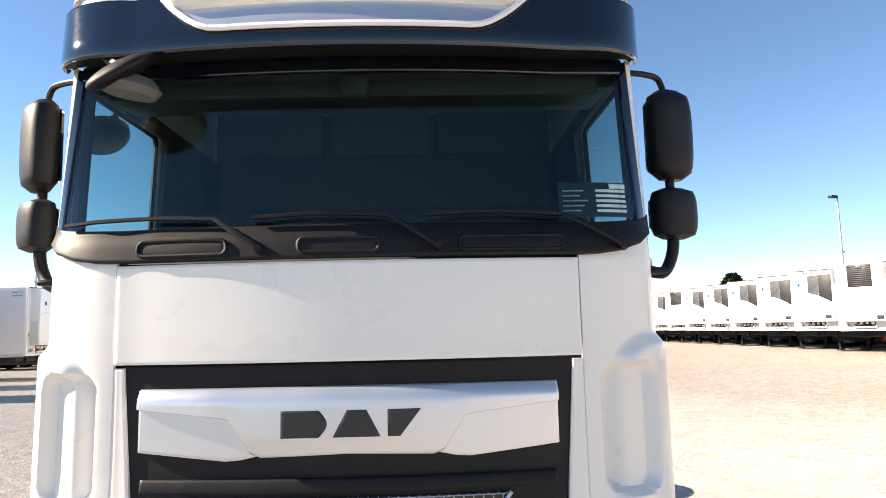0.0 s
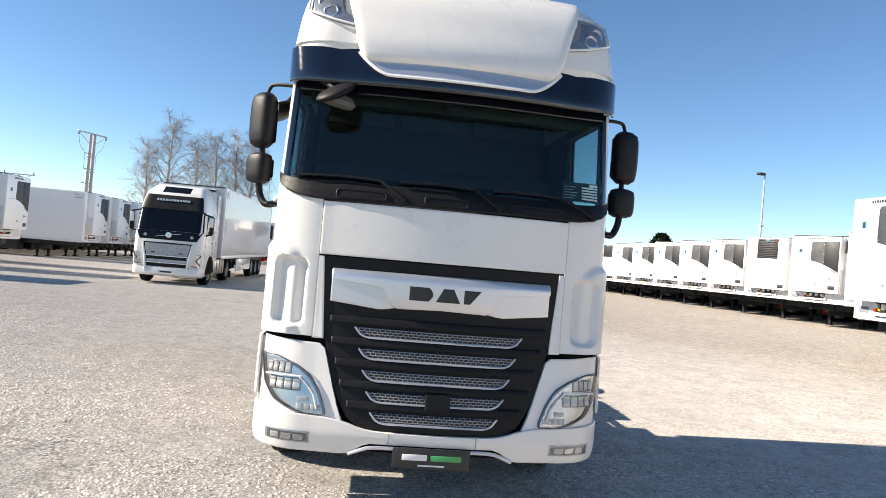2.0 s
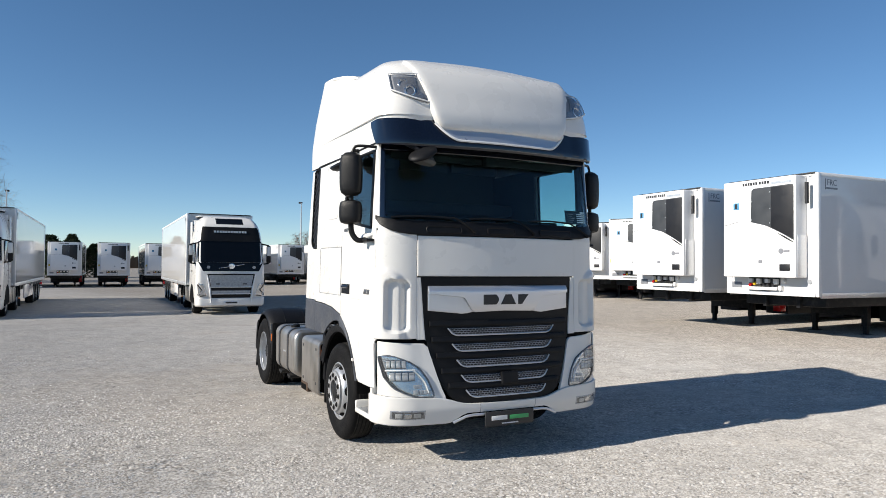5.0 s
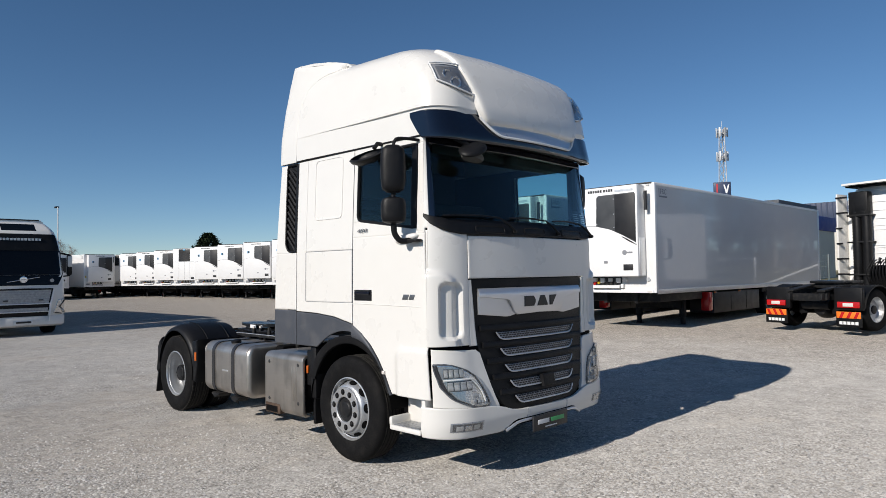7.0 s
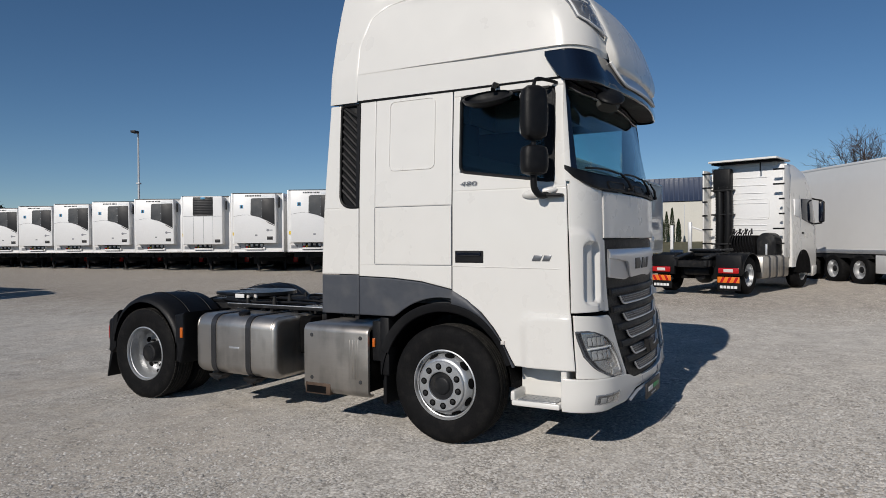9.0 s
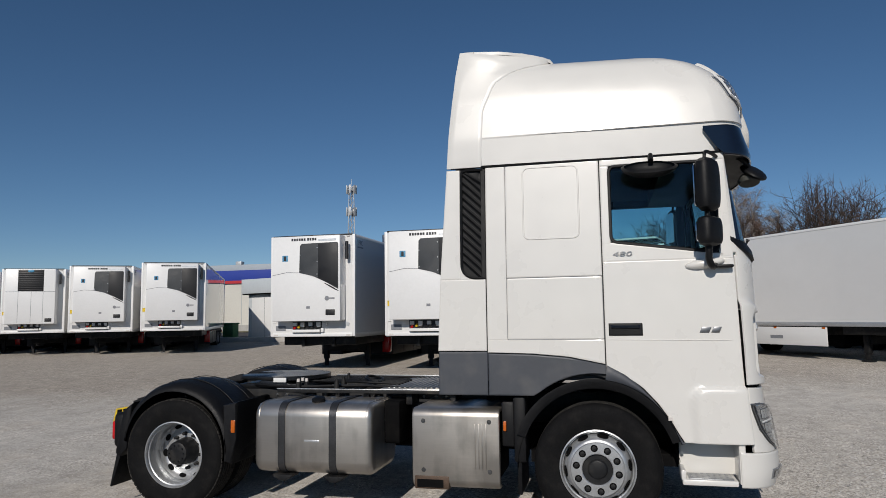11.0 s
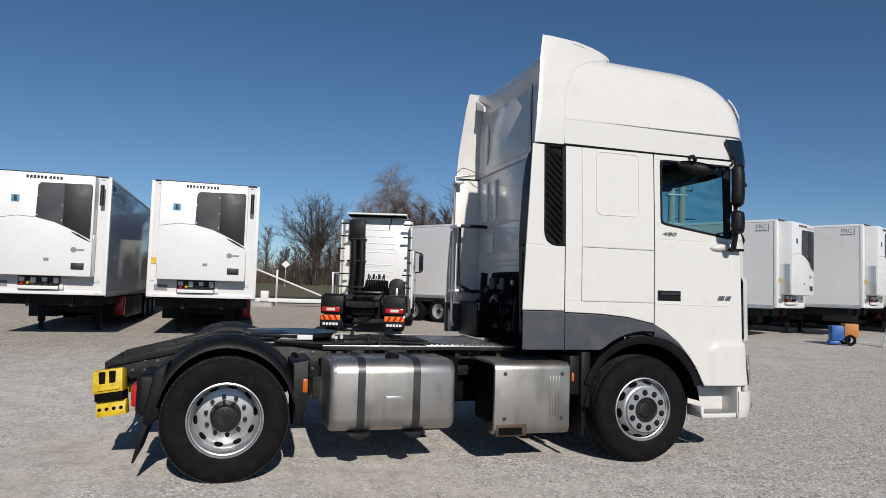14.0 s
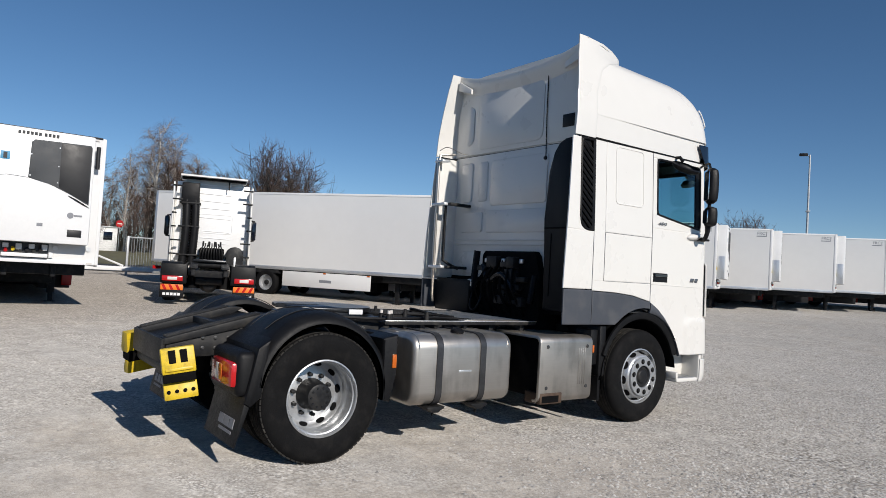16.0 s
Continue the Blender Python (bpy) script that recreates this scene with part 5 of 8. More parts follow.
        rows.append([(a.lerp(b, f), Vector((0, 0, -1))) for f in (0, 0.5, 1)])
    part("visor_floor", sheet(rows, 0.008), M["black"], V)
    # silver trough under the brow
    tb = lambda s: 2.972 + 0.16 * max(0, (abs(s) - 0.5) / 0.22) ** 1.6
    part("visor_trough", by_columns(-0.70, 0.70, tb, 3.15, n=28, k=4, off=0.008, thick=0.01, **kw), M["silver"], V)
    part("visor_edge", tube([on_skin(-0.72 + 1.44 * k / 36, min(3.15, tb(-0.72 + 1.44 * k / 36)), 0.014, **kw)[0] for k in range(37)], 0.0125, 6), M["white"], V)

    # cab rear wall
    part("rear_wall", box(-1.15, 1.15, 0.86, 0.90, 1.15, 2.955, 0.01), M["paint"], T)
    Rw = part("upper_rear_wall", prism([(-1.14, 2.975), (1.14, 2.975), (1.13, 3.5), (1.04, 3.74), (0.85, 3.86), (-0.85, 3.86), (-1.04, 3.74), (-1.13, 3.5)], "xz", 0.86, 0.9, 0.004), M["paint"], T)
    part("wall_hatch", box(-0.91, -0.74, 0.9, 0.908, 3.12, 3.26, 0.003), M["black"], Rw)
    part("aerial_cable", tube([(-0.49, 0.91, 3.74), (-0.495, 0.91, 3.3), (-0.52, 0.915, 2.83)], 0.006, 5), M["black"], Rw)
    part("cable_end", cyl((-0.52, 0.9, 2.81), (-0.52, 0.93, 2.81), 0.022, seg=12), M["black"], Rw)
    # pressed fields of the wall
    for u0, u1, z0, z1 in ((-0.55, 0.41, 2.32, 2.87), (0.48, 0.65, 2.38, 2.87), (0.77, 0.98, 2.38, 2.87), (-0.56, 0.46, 1.99, 2.26), (0.54, 0.97, 2.0, 2.25), (0.55, 0.9, 1.5, 1.76)):
        part("pressed_field", prism(rounded(u0, u1, z0, z1, 0.035), "xz", 0.895, 0.913, 0.010), M["paint"], T)
    for z in (1.9, 1.85):
        part("pressed_rib", tube([(1.05, 0.902, z), (-0.58, 0.902, z)], 0.011, 6), M["paint"], T)
    for u0, u1, z0, z1 in ((-0.44, 0.72, 3.03, 3.72), (0.80, 0.98, 3.1, 3.6)):
        part("pressed_field", prism(rounded(u0, u1, z0, z1, 0.09, 6), "xz", 0.895, 0.908, 0.008), M["paint"], T)
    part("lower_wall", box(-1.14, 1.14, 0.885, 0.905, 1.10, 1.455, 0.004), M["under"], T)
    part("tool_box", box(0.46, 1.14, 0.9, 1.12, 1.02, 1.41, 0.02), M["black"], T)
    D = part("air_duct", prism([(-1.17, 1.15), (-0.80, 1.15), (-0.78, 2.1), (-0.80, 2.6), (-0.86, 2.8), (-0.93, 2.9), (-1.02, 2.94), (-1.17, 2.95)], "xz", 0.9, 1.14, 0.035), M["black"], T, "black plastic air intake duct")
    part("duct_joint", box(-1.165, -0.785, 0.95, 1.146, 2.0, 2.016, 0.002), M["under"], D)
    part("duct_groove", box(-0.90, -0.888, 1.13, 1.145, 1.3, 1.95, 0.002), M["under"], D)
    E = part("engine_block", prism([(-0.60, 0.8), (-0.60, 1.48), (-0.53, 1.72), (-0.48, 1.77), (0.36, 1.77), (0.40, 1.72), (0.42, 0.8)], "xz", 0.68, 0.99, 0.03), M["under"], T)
    rnd = random.Random(4)
    for q in range(16):
        x, z = rnd.uniform(-0.5, 0.28), rnd.uniform(1.12, 1.62)
        part("engine_fitting", box(x, x + rnd.uniform(0.06, 0.18), 0.98, 1.0 + rnd.uniform(0.02, 0.09), z, z + rnd.uniform(0.04, 0.14), 0.01), M["frame"], E)
    part("engine_pipe", tube(bend([(-0.3, 1.06, 1.3), (-0.1, 1.1, 1.5), (0.15, 1.08, 1.42), (0.3, 1.05, 1.6)]), 0.03), M["grease"], E)
    for k in range(7):
        x = -0.38 + 0.11 * k
        part("engine_hose", tube(bend([(x, 1.0, 1.05), (x + 0.05, 1.12, 1.3), (x * 0.8 + 0.03, 1.1, 1.48), (x * 0.6, 1.02, 1.66)]), 0.012 + 0.003 * (k % 3), 7), M["under"], E)
    for k in range(3):
        part("hose_socket", box(0.3 * k - 0.36, 0.3 * k - 0.30, 1.0, 1.03, 1.63, 1.68, 0.006), M["alu"], E)
    for x0, r, z0, z1 in ((0.40, 0.036, 1.76, 1.28), (-0.60, 0.028, 1.5, 1.2)):
        coil = [(x0 + 0.06 * (k / 230) + r * math.cos(k * 0.9), 1.06 + r * math.sin(k * 0.9), z0 + (z1 - z0) * k / 230) for k in range(231)]
        part("coiled_air_hose", tube(coil, 0.008, 5), M["black"], T)
    part("hose_loop", tube(bend([(0.45, 1.06, 1.28), (0.42, 1.12, 1.12), (0.34, 1.13, 1.06), (0.28, 1.1, 1.15), (0.3, 1.04, 1.3)]), 0.012, 6), M["black"], T)
    part("hose_bracket", box(0.44, 0.52, 1.0, 1.1, 1.33, 1.42, 0.01), M["alu"], T)
    # hose rails held off the left fairing
    part("hose_rail", tube([(1.03, 1.0, 2.99), (1.03, 1.24, 2.95), (1.03, 1.25, 2.85), (1.02, 1.25, 1.2), (1.04, 1.22, 1.12)], 0.016, 8), M["steel"], T)
    part("hose_rail", tube([(0.93, 1.22, 2.36), (0.93, 1.22, 1.55)], 0.012, 8), M["steel"], T)
    part("vent_pipe", tube(bend([(0.80, 1.0, 2.33), (0.86, 1.2, 2.33), (0.89, 1.21, 2.25), (0.89, 1.21, 1.7), (0.87, 1.2, 1.62), (0.78, 1.05, 1.53)]), 0.017, 8), M["black"], T)
    for z in (2.31, 1.53):
        part("rail_bracket", box(0.84, 1.12, 1.17, 1.27, z, z + 0.035, 0.006), M["alu"], T)
        part("bracket_arm", box(0.78, 0.86, 0.9, 1.22, z, z + 0.035, 0.006), M["frame"], T)
    part("rail_head", box(0.93, 1.1, 1.16, 1.27, 2.86, 2.885, 0.005), M["alu"], T)
    part("wire", tube(bend([(1.1, 1.2, 3.02), (1.0, 1.15, 3.06), (0.9, 1.0, 2.99), (0.85, 0.92, 2.98)]), 0.005, 5), M["steel"], T)

    # chassis
    C = part("frame_rail", prism([(-1.1, 0.72), (4.7, 0.70), (4.78, 0.72), (4.78, 0.82), (4.1, 0.985), (-1.1, 0.985)], "yz", -0.445, -0.37, 0.008), M["frame"], T)
    part("frame_rail", prism([(-1.1, 0.72), (4.7, 0.70), (4.78, 0.72), (4.78, 0.82), (4.1, 0.985), (-1.1, 0.985)], "yz", 0.37, 0.445, 0.008), M["frame"], T)
    for y in (0.5, 1.6, 2.6, 3.4, 4.3):
        part("cross_member", box(-0.38, 0.38, y, y + 0.06, 0.76, 0.96, 0.006), M["frame"], T)
    bolt = part("frame_bolt", lathe([(0.016, 0), (0.016, 0.006), (0.011, 0.007), (0.011, 0.016), (0.0001, 0.017)], Matrix.Diagonal((-1, 1, 1, 1)), 6), M["nut"], T)
    n = 0
    for y in [1.4, 1.5, 1.62, 3.05, 3.15] + [4.1 + 0.1 * k for k in range(7)]:
        for z in ((0.78, 0.93) if y < 4.2 else (0.77, 0.85)):
            p = pose(-0.446, y, z)
            if n:
                again(bolt, p)
            else:
                bolt.matrix_basis = p
            n += 1
    part("deck_plate", box(-0.62, 0.62, 1.15, 2.0, 1.0, 1.02, 0.004), M["steel"], T, "ribbed aluminium catwalk plate")
    for k in range(15):
        part("deck_rib", box(-0.58, 0.58, 1.19 + 0.052 * k, 1.213 + 0.052 * k, 1.018, 1.026, 0.003), M["steel"], T)
    for x in (-0.55, 0.52):
        part("air_line", tube(bend([(x, 1.6, 1.0), (x * 0.9, 2.2, 1.03), (x, 2.9, 1.02), (x * 0.8, 3.4, 1.03)]), 0.016, 6), M["black"], T)
    for k in range(5):
        part("cable", tube(bend([(-0.3 + 0.1 * k, 1.9, 1.03), (-0.35 + 0.13 * k, 2.3, 1.05), (-0.2 + 0.1 * k, 2.7, 1.04), (-0.25 + 0.08 * k, 3.1, 1.06)]), 0.012, 6), M["black"], T)
    part("side_rail", box(-0.75, -0.69, 1.15, 3.0, 0.985, 1.02, 0.006), M["frame"], T)
    part("side_rail", box(0.69, 0.75, 1.15, 3.0, 0.985, 1.02, 0.006), M["frame"], T)
    part("rail_edge", box(-0.757, -0.742, 1.15, 3.0, 1.018, 1.026, 0.002), M["alu"], T)
    part("rail_edge", box(0.742, 0.757, 1.15, 3.0, 1.018, 1.026, 0.002), M["alu"], T)
    for y in (2.05, 2.4, 2.75):
        part("cross_tube", cyl((-0.7, y, 0.965), (0.7, y, 0.965), 0.022, seg=10), M["frame"], T)
    for k, (x, y) in enumerate(((-0.58, 2.86), (-0.52, 2.80), (-0.46, 2.87), (-0.6, 2.45), (-0.3, 2.5), (0.1, 2.6))):
        v = part("air_valve", cyl((x, y, 1.0), (x, y, 1.07), 0.026, 0.022, 12), M["frame"], T)
        part("valve_cap", cyl((x, y, 1.068), (x, y, 1.10), 0.017, 0.015, 10), M["clear"] if k < 3 else M["frame"], v)
    for k in range(4):
        part("frame_bracket", box(-0.68, -0.47, 1.25 + 0.42 * k, 1.31 + 0.42 * k, 0.88, 0.985, 0.008), M["frame"], T)
    part("cable_drum", tube(bend([(-0.32, 2.2, 1.05), (-0.24, 2.28, 1.08), (-0.1, 2.3, 1.09), (-0.02, 2.22, 1.07), (-0.12, 2.14, 1.06), (-0.28, 2.13, 1.05)]), 0.014, 6), M["black"], T)
    # fifth wheel
    Fw = part("coupling_base", box(-0.42, 0.42, 2.85, 3.6, 0.985, 1.03, 0.015), M["grease"], T)
    plate = []
    for q in range(33):
        a = radians(-180 * q / 32)
        plate.append((0.43 * math.cos(a), 3.20 + 0.40 * math.sin(a)))
    plate += [(-0.43, 3.34), (-0.34, 3.62), (-0.10, 3.68), (-0.04, 3.28), (0.04, 3.28), (0.10, 3.68), (0.34, 3.62), (0.43, 3.34)]
    part("coupling_plate", prism(plate, "xy", 1.065, 1.105, 0.012), M["grease"], Fw, "greasy fifth-wheel coupling plate")
    for sg in (-1, 1):
        part("coupling_pedestal", prism([(3.0, 1.0), (3.45, 1.0), (3.34, 1.07), (3.1, 1.07)], "yz", sg * 0.33, sg * 0.42, 0.01), M["grease"], Fw)
    part("type_plate", box(-0.445, -0.432, 3.06, 3.2, 1.05, 1.095, 0.002), M["white"], Fw)
    # fuel tank with straps, battery box
    for sg in (-1, 1):
        ends = [(1.88, 0.05), (1.885, 0.028), (1.898, 0.010), (1.925, 0.0), (2.94, 0.0), (2.967, 0.010), (2.98, 0.028), (2.985, 0.05)]
        bm = bmesh.new()
        rings = [[bm.verts.new((sg * u, y, v)) for u, v in rounded(0.50 + i, 1.215 - i, 0.335 + i, 0.945 - i, 0.12 - i, 6)] for y, i in ends]
        for a, b in zip(rings, rings[1:]):
            for k in range(len(a)):
                j = (k + 1) % len(a)
                bm.faces.new((a[k], a[j], b[j], b[k]))
        bm.faces.new(rings[0])
        bm.faces.new(rings[-1])
        tk = part("fuel_tank", bm, M["tank"], T, "brushed aluminium fuel tank")
        for y in (1.93, 2.935):
            part("tank_seam", tube([(sg * u, y, v) for u, v in rounded(0.50, 1.216, 0.334, 0.946, 0.12, 6)[:21]], 0.005, 5), M["tank"], tk)
        part("tank_bracket", prism([(sg * u, v) for u, v in rounded(0.45, 0.85, 0.55, 0.93, 0.04)], "xz", 1.74, 1.93, 0.02), M["under"], tk)
        for y in (2.235, 2.715):
            st = rounded(0.49, 1.224, 0.325, 0.955, 0.125, 6)
            loop = [(sg * u, v) for u, v in st]
            inn = [(sg * u, v) for u, v in rounded(0.502, 1.213, 0.337, 0.943, 0.12, 6)]
            bm = bmesh.new()
            rings = [[bm.verts.new((u, yy, v)) for u, v in loop] for yy in (y - 0.032, y + 0.032)]
            for k in range(len(loop)):
                j = (k + 1) % len(loop)
                bm.faces.new((rings[0][k], rings[0][j], rings[1][j], rings[1][k]))
            r2 = [[bm.verts.new((u, yy, v)) for u, v in inn] for yy in (y - 0.032, y + 0.032)]
            for k in range(len(loop)):
                j = (k + 1) % len(loop)
                bm.faces.new((rings[0][k], r2[0][k], r2[0][j], rings[0][j]))
                bm.faces.new((rings[1][k], rings[1][j], r2[1][j], r2[1][k]))
            S = part("tank_strap", bm, M["strap"], tk, "dark steel strap")
            part("strap_foot", prism([(y - 0.095, 0.326), (y + 0.095, 0.326), (y + 0.085, 0.305), (y + 0.05, 0.30), (y + 0.03, 0.275), (y - 0.03, 0.275), (y - 0.05, 0.30), (y - 0.085, 0.305)], "yz", sg * 1.04, sg * 1.2, 0.005), M["frame"], S)
            part("strap_bolt", cyl((sg * 1.15, y, 0.30), (sg * 1.15, y, 0.24), 0.009), M["frame"], S)
        part("filler_cap", lathe([(0.055, 0), (0.06, 0.012), (0.06, 0.04), (0.045, 0.05), (0.0001, 0.052)], Matrix.Translation((sg * 1.06, 2.43, 0.935)) @ Matrix.Rotation(radians(-90 + 12 * sg), 4, "Y"), 20), M["black"], tk)
        part("tank_mark", box(sg * 1.213, sg * 1.217, 2.36, 2.5, 0.615, 0.635, 0.001), M["alu"], tk)
        # silencer and battery cover
        arc = rounded(0.5, 1.215, 0.275, 0.925, 0.07, 5)
        turn_a = [(1.13, 0.275)] + [p for p in arc[-5:]] + [p for p in arc[:6]] + [(0.52, 0.925)]
        rows = []
        for y in (0.775, 0.781, 0.80, 1.15, 1.50, 1.514, 1.52):
            tuck = 0.012 if y in (0.775, 1.52) else 0.004 if y in (0.781, 1.514) else 0.0
            row = []
            for i, (u, v) in enumerate(turn_a):
                a0, a1 = turn_a[max(0, i - 1)], turn_a[min(len(turn_a) - 1, i + 1)]
                nn = Vector((sg * (a1[1] - a0[1]), 0, -(a1[0] - a0[0]))).normalized()
                row.append((Vector((sg * u, y, v)) - nn * tuck, nn))
            rows.append(row)
        bx = part("silencer_cover", sheet(rows, 0.018), M["steel"], T, "stained stainless silencer cover")
        part("silencer_body", box(sg * 0.5, sg * 1.17, 0.80, 1.46, 0.31, 0.90, 0.04), M["under"], bx)
        for y in (0.86, 1.42):
            for z in (0.42, 0.82):
                part("cover_bolt", lathe([(0.02, 0), (0.017, 0.006), (0.0001, 0.007)], Matrix.Translation((sg * 1.214, y, z)) @ Matrix.Diagonal((sg, 1, 1, 1)), 12), M["nut"], bx)
        for k in range(4):
            part("cover_rib", box(sg * 1.21, sg * 1.218, 0.885 + 0.03 * k, 0.893 + 0.03 * k, 0.44, 0.80, 0.002), M["steel"], bx)
        part("exhaust_outlet", box(sg * 1.0, sg * 1.221, 1.2, 1.5, 0.265, 0.375, 0.012), M["rust"], bx, "rust-brown exhaust outlet")
        part("outlet_mouth", box(sg * 1.1, sg * 1.2235, 1.25, 1.475, 0.28, 0.345), M["under"], bx)
        part("cable_box", box(sg * 0.95, sg * 1.17, 0.66, 0.76, 0.62, 0.98, 0.01), M["black"], T)
        part("side_marker", box(sg * 1.16, sg * 1.188, 0.722, 0.748, 0.745, 0.825, 0.006), M["amber"], T)
    part("gearbox", box(-0.3, 0.3, 0.2, 2.4, 0.42, 0.8, 0.08), M["under"], T)
    part("rear_axle", cyl((-0.95, 3.81, 0.5), (0.95, 3.81, 0.5), 0.11, seg=20), M["under"], T)
    part("axle_casing", lathe([(0.0001, -0.2), (0.15, -0.17), (0.2, -0.05), (0.2, 0.08), (0.12, 0.22), (0.0001, 0.24)], Matrix.Translation((0, 3.81, 0.5)) @ Matrix.Rotation(radians(90), 4, "Z"), 20), M["under"], T)
    part("front_axle", box(-0.9, 0.9, -0.06, 0.06, 0.36, 0.48, 0.02), M["under"], T)
    for sg in (-1, 1):
        part("air_spring", cyl((sg * 0.42, 4.2, 0.45), (sg * 0.42, 4.2, 0.74), 0.13, seg=20), M["rubber"], T)
    # wheels
    for sg in (-1, 1):
        wheel(T, "front_wheel", sg * 1.075, 0.0, sg, True)
        wheel(T, "rear_wheel", sg * 1.085, 3.80, sg, False, twin=True)
    # rear fenders: hooped cover, front valance, rear valance and flap
    for sg in (-1, 1):
        rows = []
        for q in range(23):
            a = radians(-8 + q * 180 / 22)
            y, z = 3.81 - 0.61 * math.cos(a), 0.50 + 0.605 * math.sin(a)
            if a > radians(90):
                y = 3.81 - 0.57 * math.cos(a)
            nn = Vector((0, -math.cos(a), math.sin(a)))
            rows.append([(Vector((sg * x, y, z)) - nn * d, nn) for x, d in ((0.50, 0.03), (0.52, 0.0), (0.75, -0.022), (0.95, -0.025), (1.12, -0.012), (1.20, 0.02), (1.225, 0.055), (1.225, 0.075))])
        Fd = part("rear_fender", sheet(rows, 0.012), M["black"], T)
        # a raised rib over the crown
        for x in (0.68, 0.98):
            rb = []
            for q in range(4, 18):
                a = radians(-8 + q * 180 / 22)
                k = 1.10 if a <= radians(90) else 1.03
                rb.append((sg * x, 3.81 - 0.578 * k * math.cos(a), 0.50 + 0.632 * math.sin(a)))
            part("fender_rib", tube(rb, 0.004, 6), M["black"], Fd)
        part("front_valance", prism([(3.15, 0.95), (3.30, 0.92), (3.275, 0.6), (3.27, 0.42), (3.2, 0.40), (3.16, 0.62)], "yz", sg * 0.7, sg * 1.225, 0.02), M["black"], Fd)
        part("inner_panel", box(sg * 0.5, sg * 0.95, 3.20, 3.26, 0.42, 0.94, 0.02), M["under"], Fd)
        part("fender_lamp", box(sg * 1.215, sg * 1.237, 3.165, 3.205, 0.68, 0.79, 0.006), M["amber"], Fd)
        part("rear_valance", prism([(4.24, 0.93), (4.34, 0.86), (4.42, 0.46), (4.37, 0.43), (4.29, 0.5)], "yz", sg * 0.52, sg * 1.225, 0.028), M["black"], Fd)
        fl = part("mud_flap", prism([(4.35, 0.50), (4.41, 0.46), (4.475, 0.155), (4.46, 0.15)], "yz", sg * 0.55, sg * 1.2, 0.004), M["black"], Fd)
        mk = bmesh.new()
        for u0, u1 in ((0.80, 0.9), (0.915, 1.015), (1.03, 1.11)):
            box(sg * u0, sg * u1, -0.003, 0.003, -0.035, 0.035, bm=mk)
        box(sg * 0.84, sg * 1.1, -0.003, 0.003, -0.075, -0.055, bm=mk)
        o = part("flap_mark", mk, M["ink_grey"], fl, "worn pale blocks printed on the flap")
        o.matrix_basis = pose(0, 4.447, 0.30, 12.0, 0, 0)
        TL = part("tail_lamp", box(sg * 0.72, sg * 1.16, 4.41, 4.51, 0.57, 0.75, 0.025), M["red"], T, "red tail lamp with a clear section")
        part("reverse_section", box(sg * 0.84, sg * 0.90, 4.495, 4.517, 0.60, 0.72, 0.008), M["clear"], TL)
        part("turn_section", box(sg * 0.90, sg * 0.97, 4.497, 4.516, 0.60, 0.72, 0.008), M["amber"], TL)
        part("lamp_housing", box(sg * 0.62, sg * 1.19, 4.32, 4.475, 0.50, 0.83, 0.05, seg=3), M["black"], TL)
        part("lamp_bracket", box(sg * 0.42, sg * 0.8, 4.38, 4.42, 0.62, 0.70, 0.006), M["frame"], T)
        # yellow holders with wheel chocks on the frame's tail
        Hc = thing("wheel_chock_holder", "", "", pose(0, 0, 0))
        Hc.parent = T
        Hc.matrix_basis = pose(sg * 0.61, 4.72, 0.635, 0, 0, -78 * sg) @ Matrix.Rotation(radians(10), 4, "X") @ Matrix.Rotation(radians(-9 * sg), 4, "Y") @ Matrix.Scale(0.82, 4)
        for name, y0, y1, z0, z1, tilt in (("upper_chock", 0.0, 0.16, -0.02, 0.20, 0), ("lower_chock", -0.02, 0.1, -0.25, -0.11, 0)):
            bm = prism([(y0, z0), (y1 - 0.02, z0 - 0.02), (y1, z0 + 0.03), (y1 - 0.035, z1 - 0.01), (y1 - 0.06, z1), (y0, z1)], "yz", -0.145, 0.145, 0.008)
            ch = part(name, bm, M["yellow"], Hc)
            if name == "upper_chock":
                for x in (-0.05, 0.05):
                    part("chock_slot", box(x - 0.03, x + 0.03, y1 - 0.09, y1 - 0.004, z1 - 0.15, z1 - 0.03, 0.004), M["under"], ch)
                part("chock_grip", box(-0.12, 0.12, y1 - 0.025, y1 + 0.004, z0 + 0.0, z0 + 0.03, 0.006), M["yellow"], ch)
            else:
                for k in range(4):
                    part("chock_hole", cyl((-0.105 + 0.07 * k, y1 - 0.03, z0 + 0.05), (-0.105 + 0.07 * k, y1 + 0.004, z0 + 0.05), 0.018, seg=10), M["under"], ch)
        part("chock_cradle", box(-0.14, 0.14, -0.03, 0.13, -0.12, -0.005, 0.01), M["under"], Hc)
        part("chock_arm", box(-0.05, 0.05, -0.2, 0.0, -0.06, 0.06, 0.008), M["frame"], Hc)
    part("tail_plate", prism([(-0.46, 0.66), (0.46, 0.66), (0.46, 0.845), (-0.46, 0.845)], "xz", 4.79, 4.82, 0.005), M["frame"], T)
    for sg in (-1, 1):
        part("frame_ramp", prism([(4.02, 0.97), (4.80, 0.80), (4.80, 0.85), (4.02, 1.05), (3.9, 1.04)], "yz", sg * 0.33, sg * 0.47, 0.006), M["frame"], T)
        for k in range(4):
            part("ramp_rib", prism([(4.04, 1.043), (4.78, 0.853), (4.78, 0.868), (4.04, 1.058)], "yz", sg * (0.345 + 0.03 * k), sg * (0.357 + 0.03 * k), 0.002), M["frame"], T)
    part("rear_cover", prism([(3.95, 0.985), (4.76, 0.80), (4.76, 0.815), (3.95, 1.0)], "yz", -0.40, 0.40, 0.005), M["black"], T)
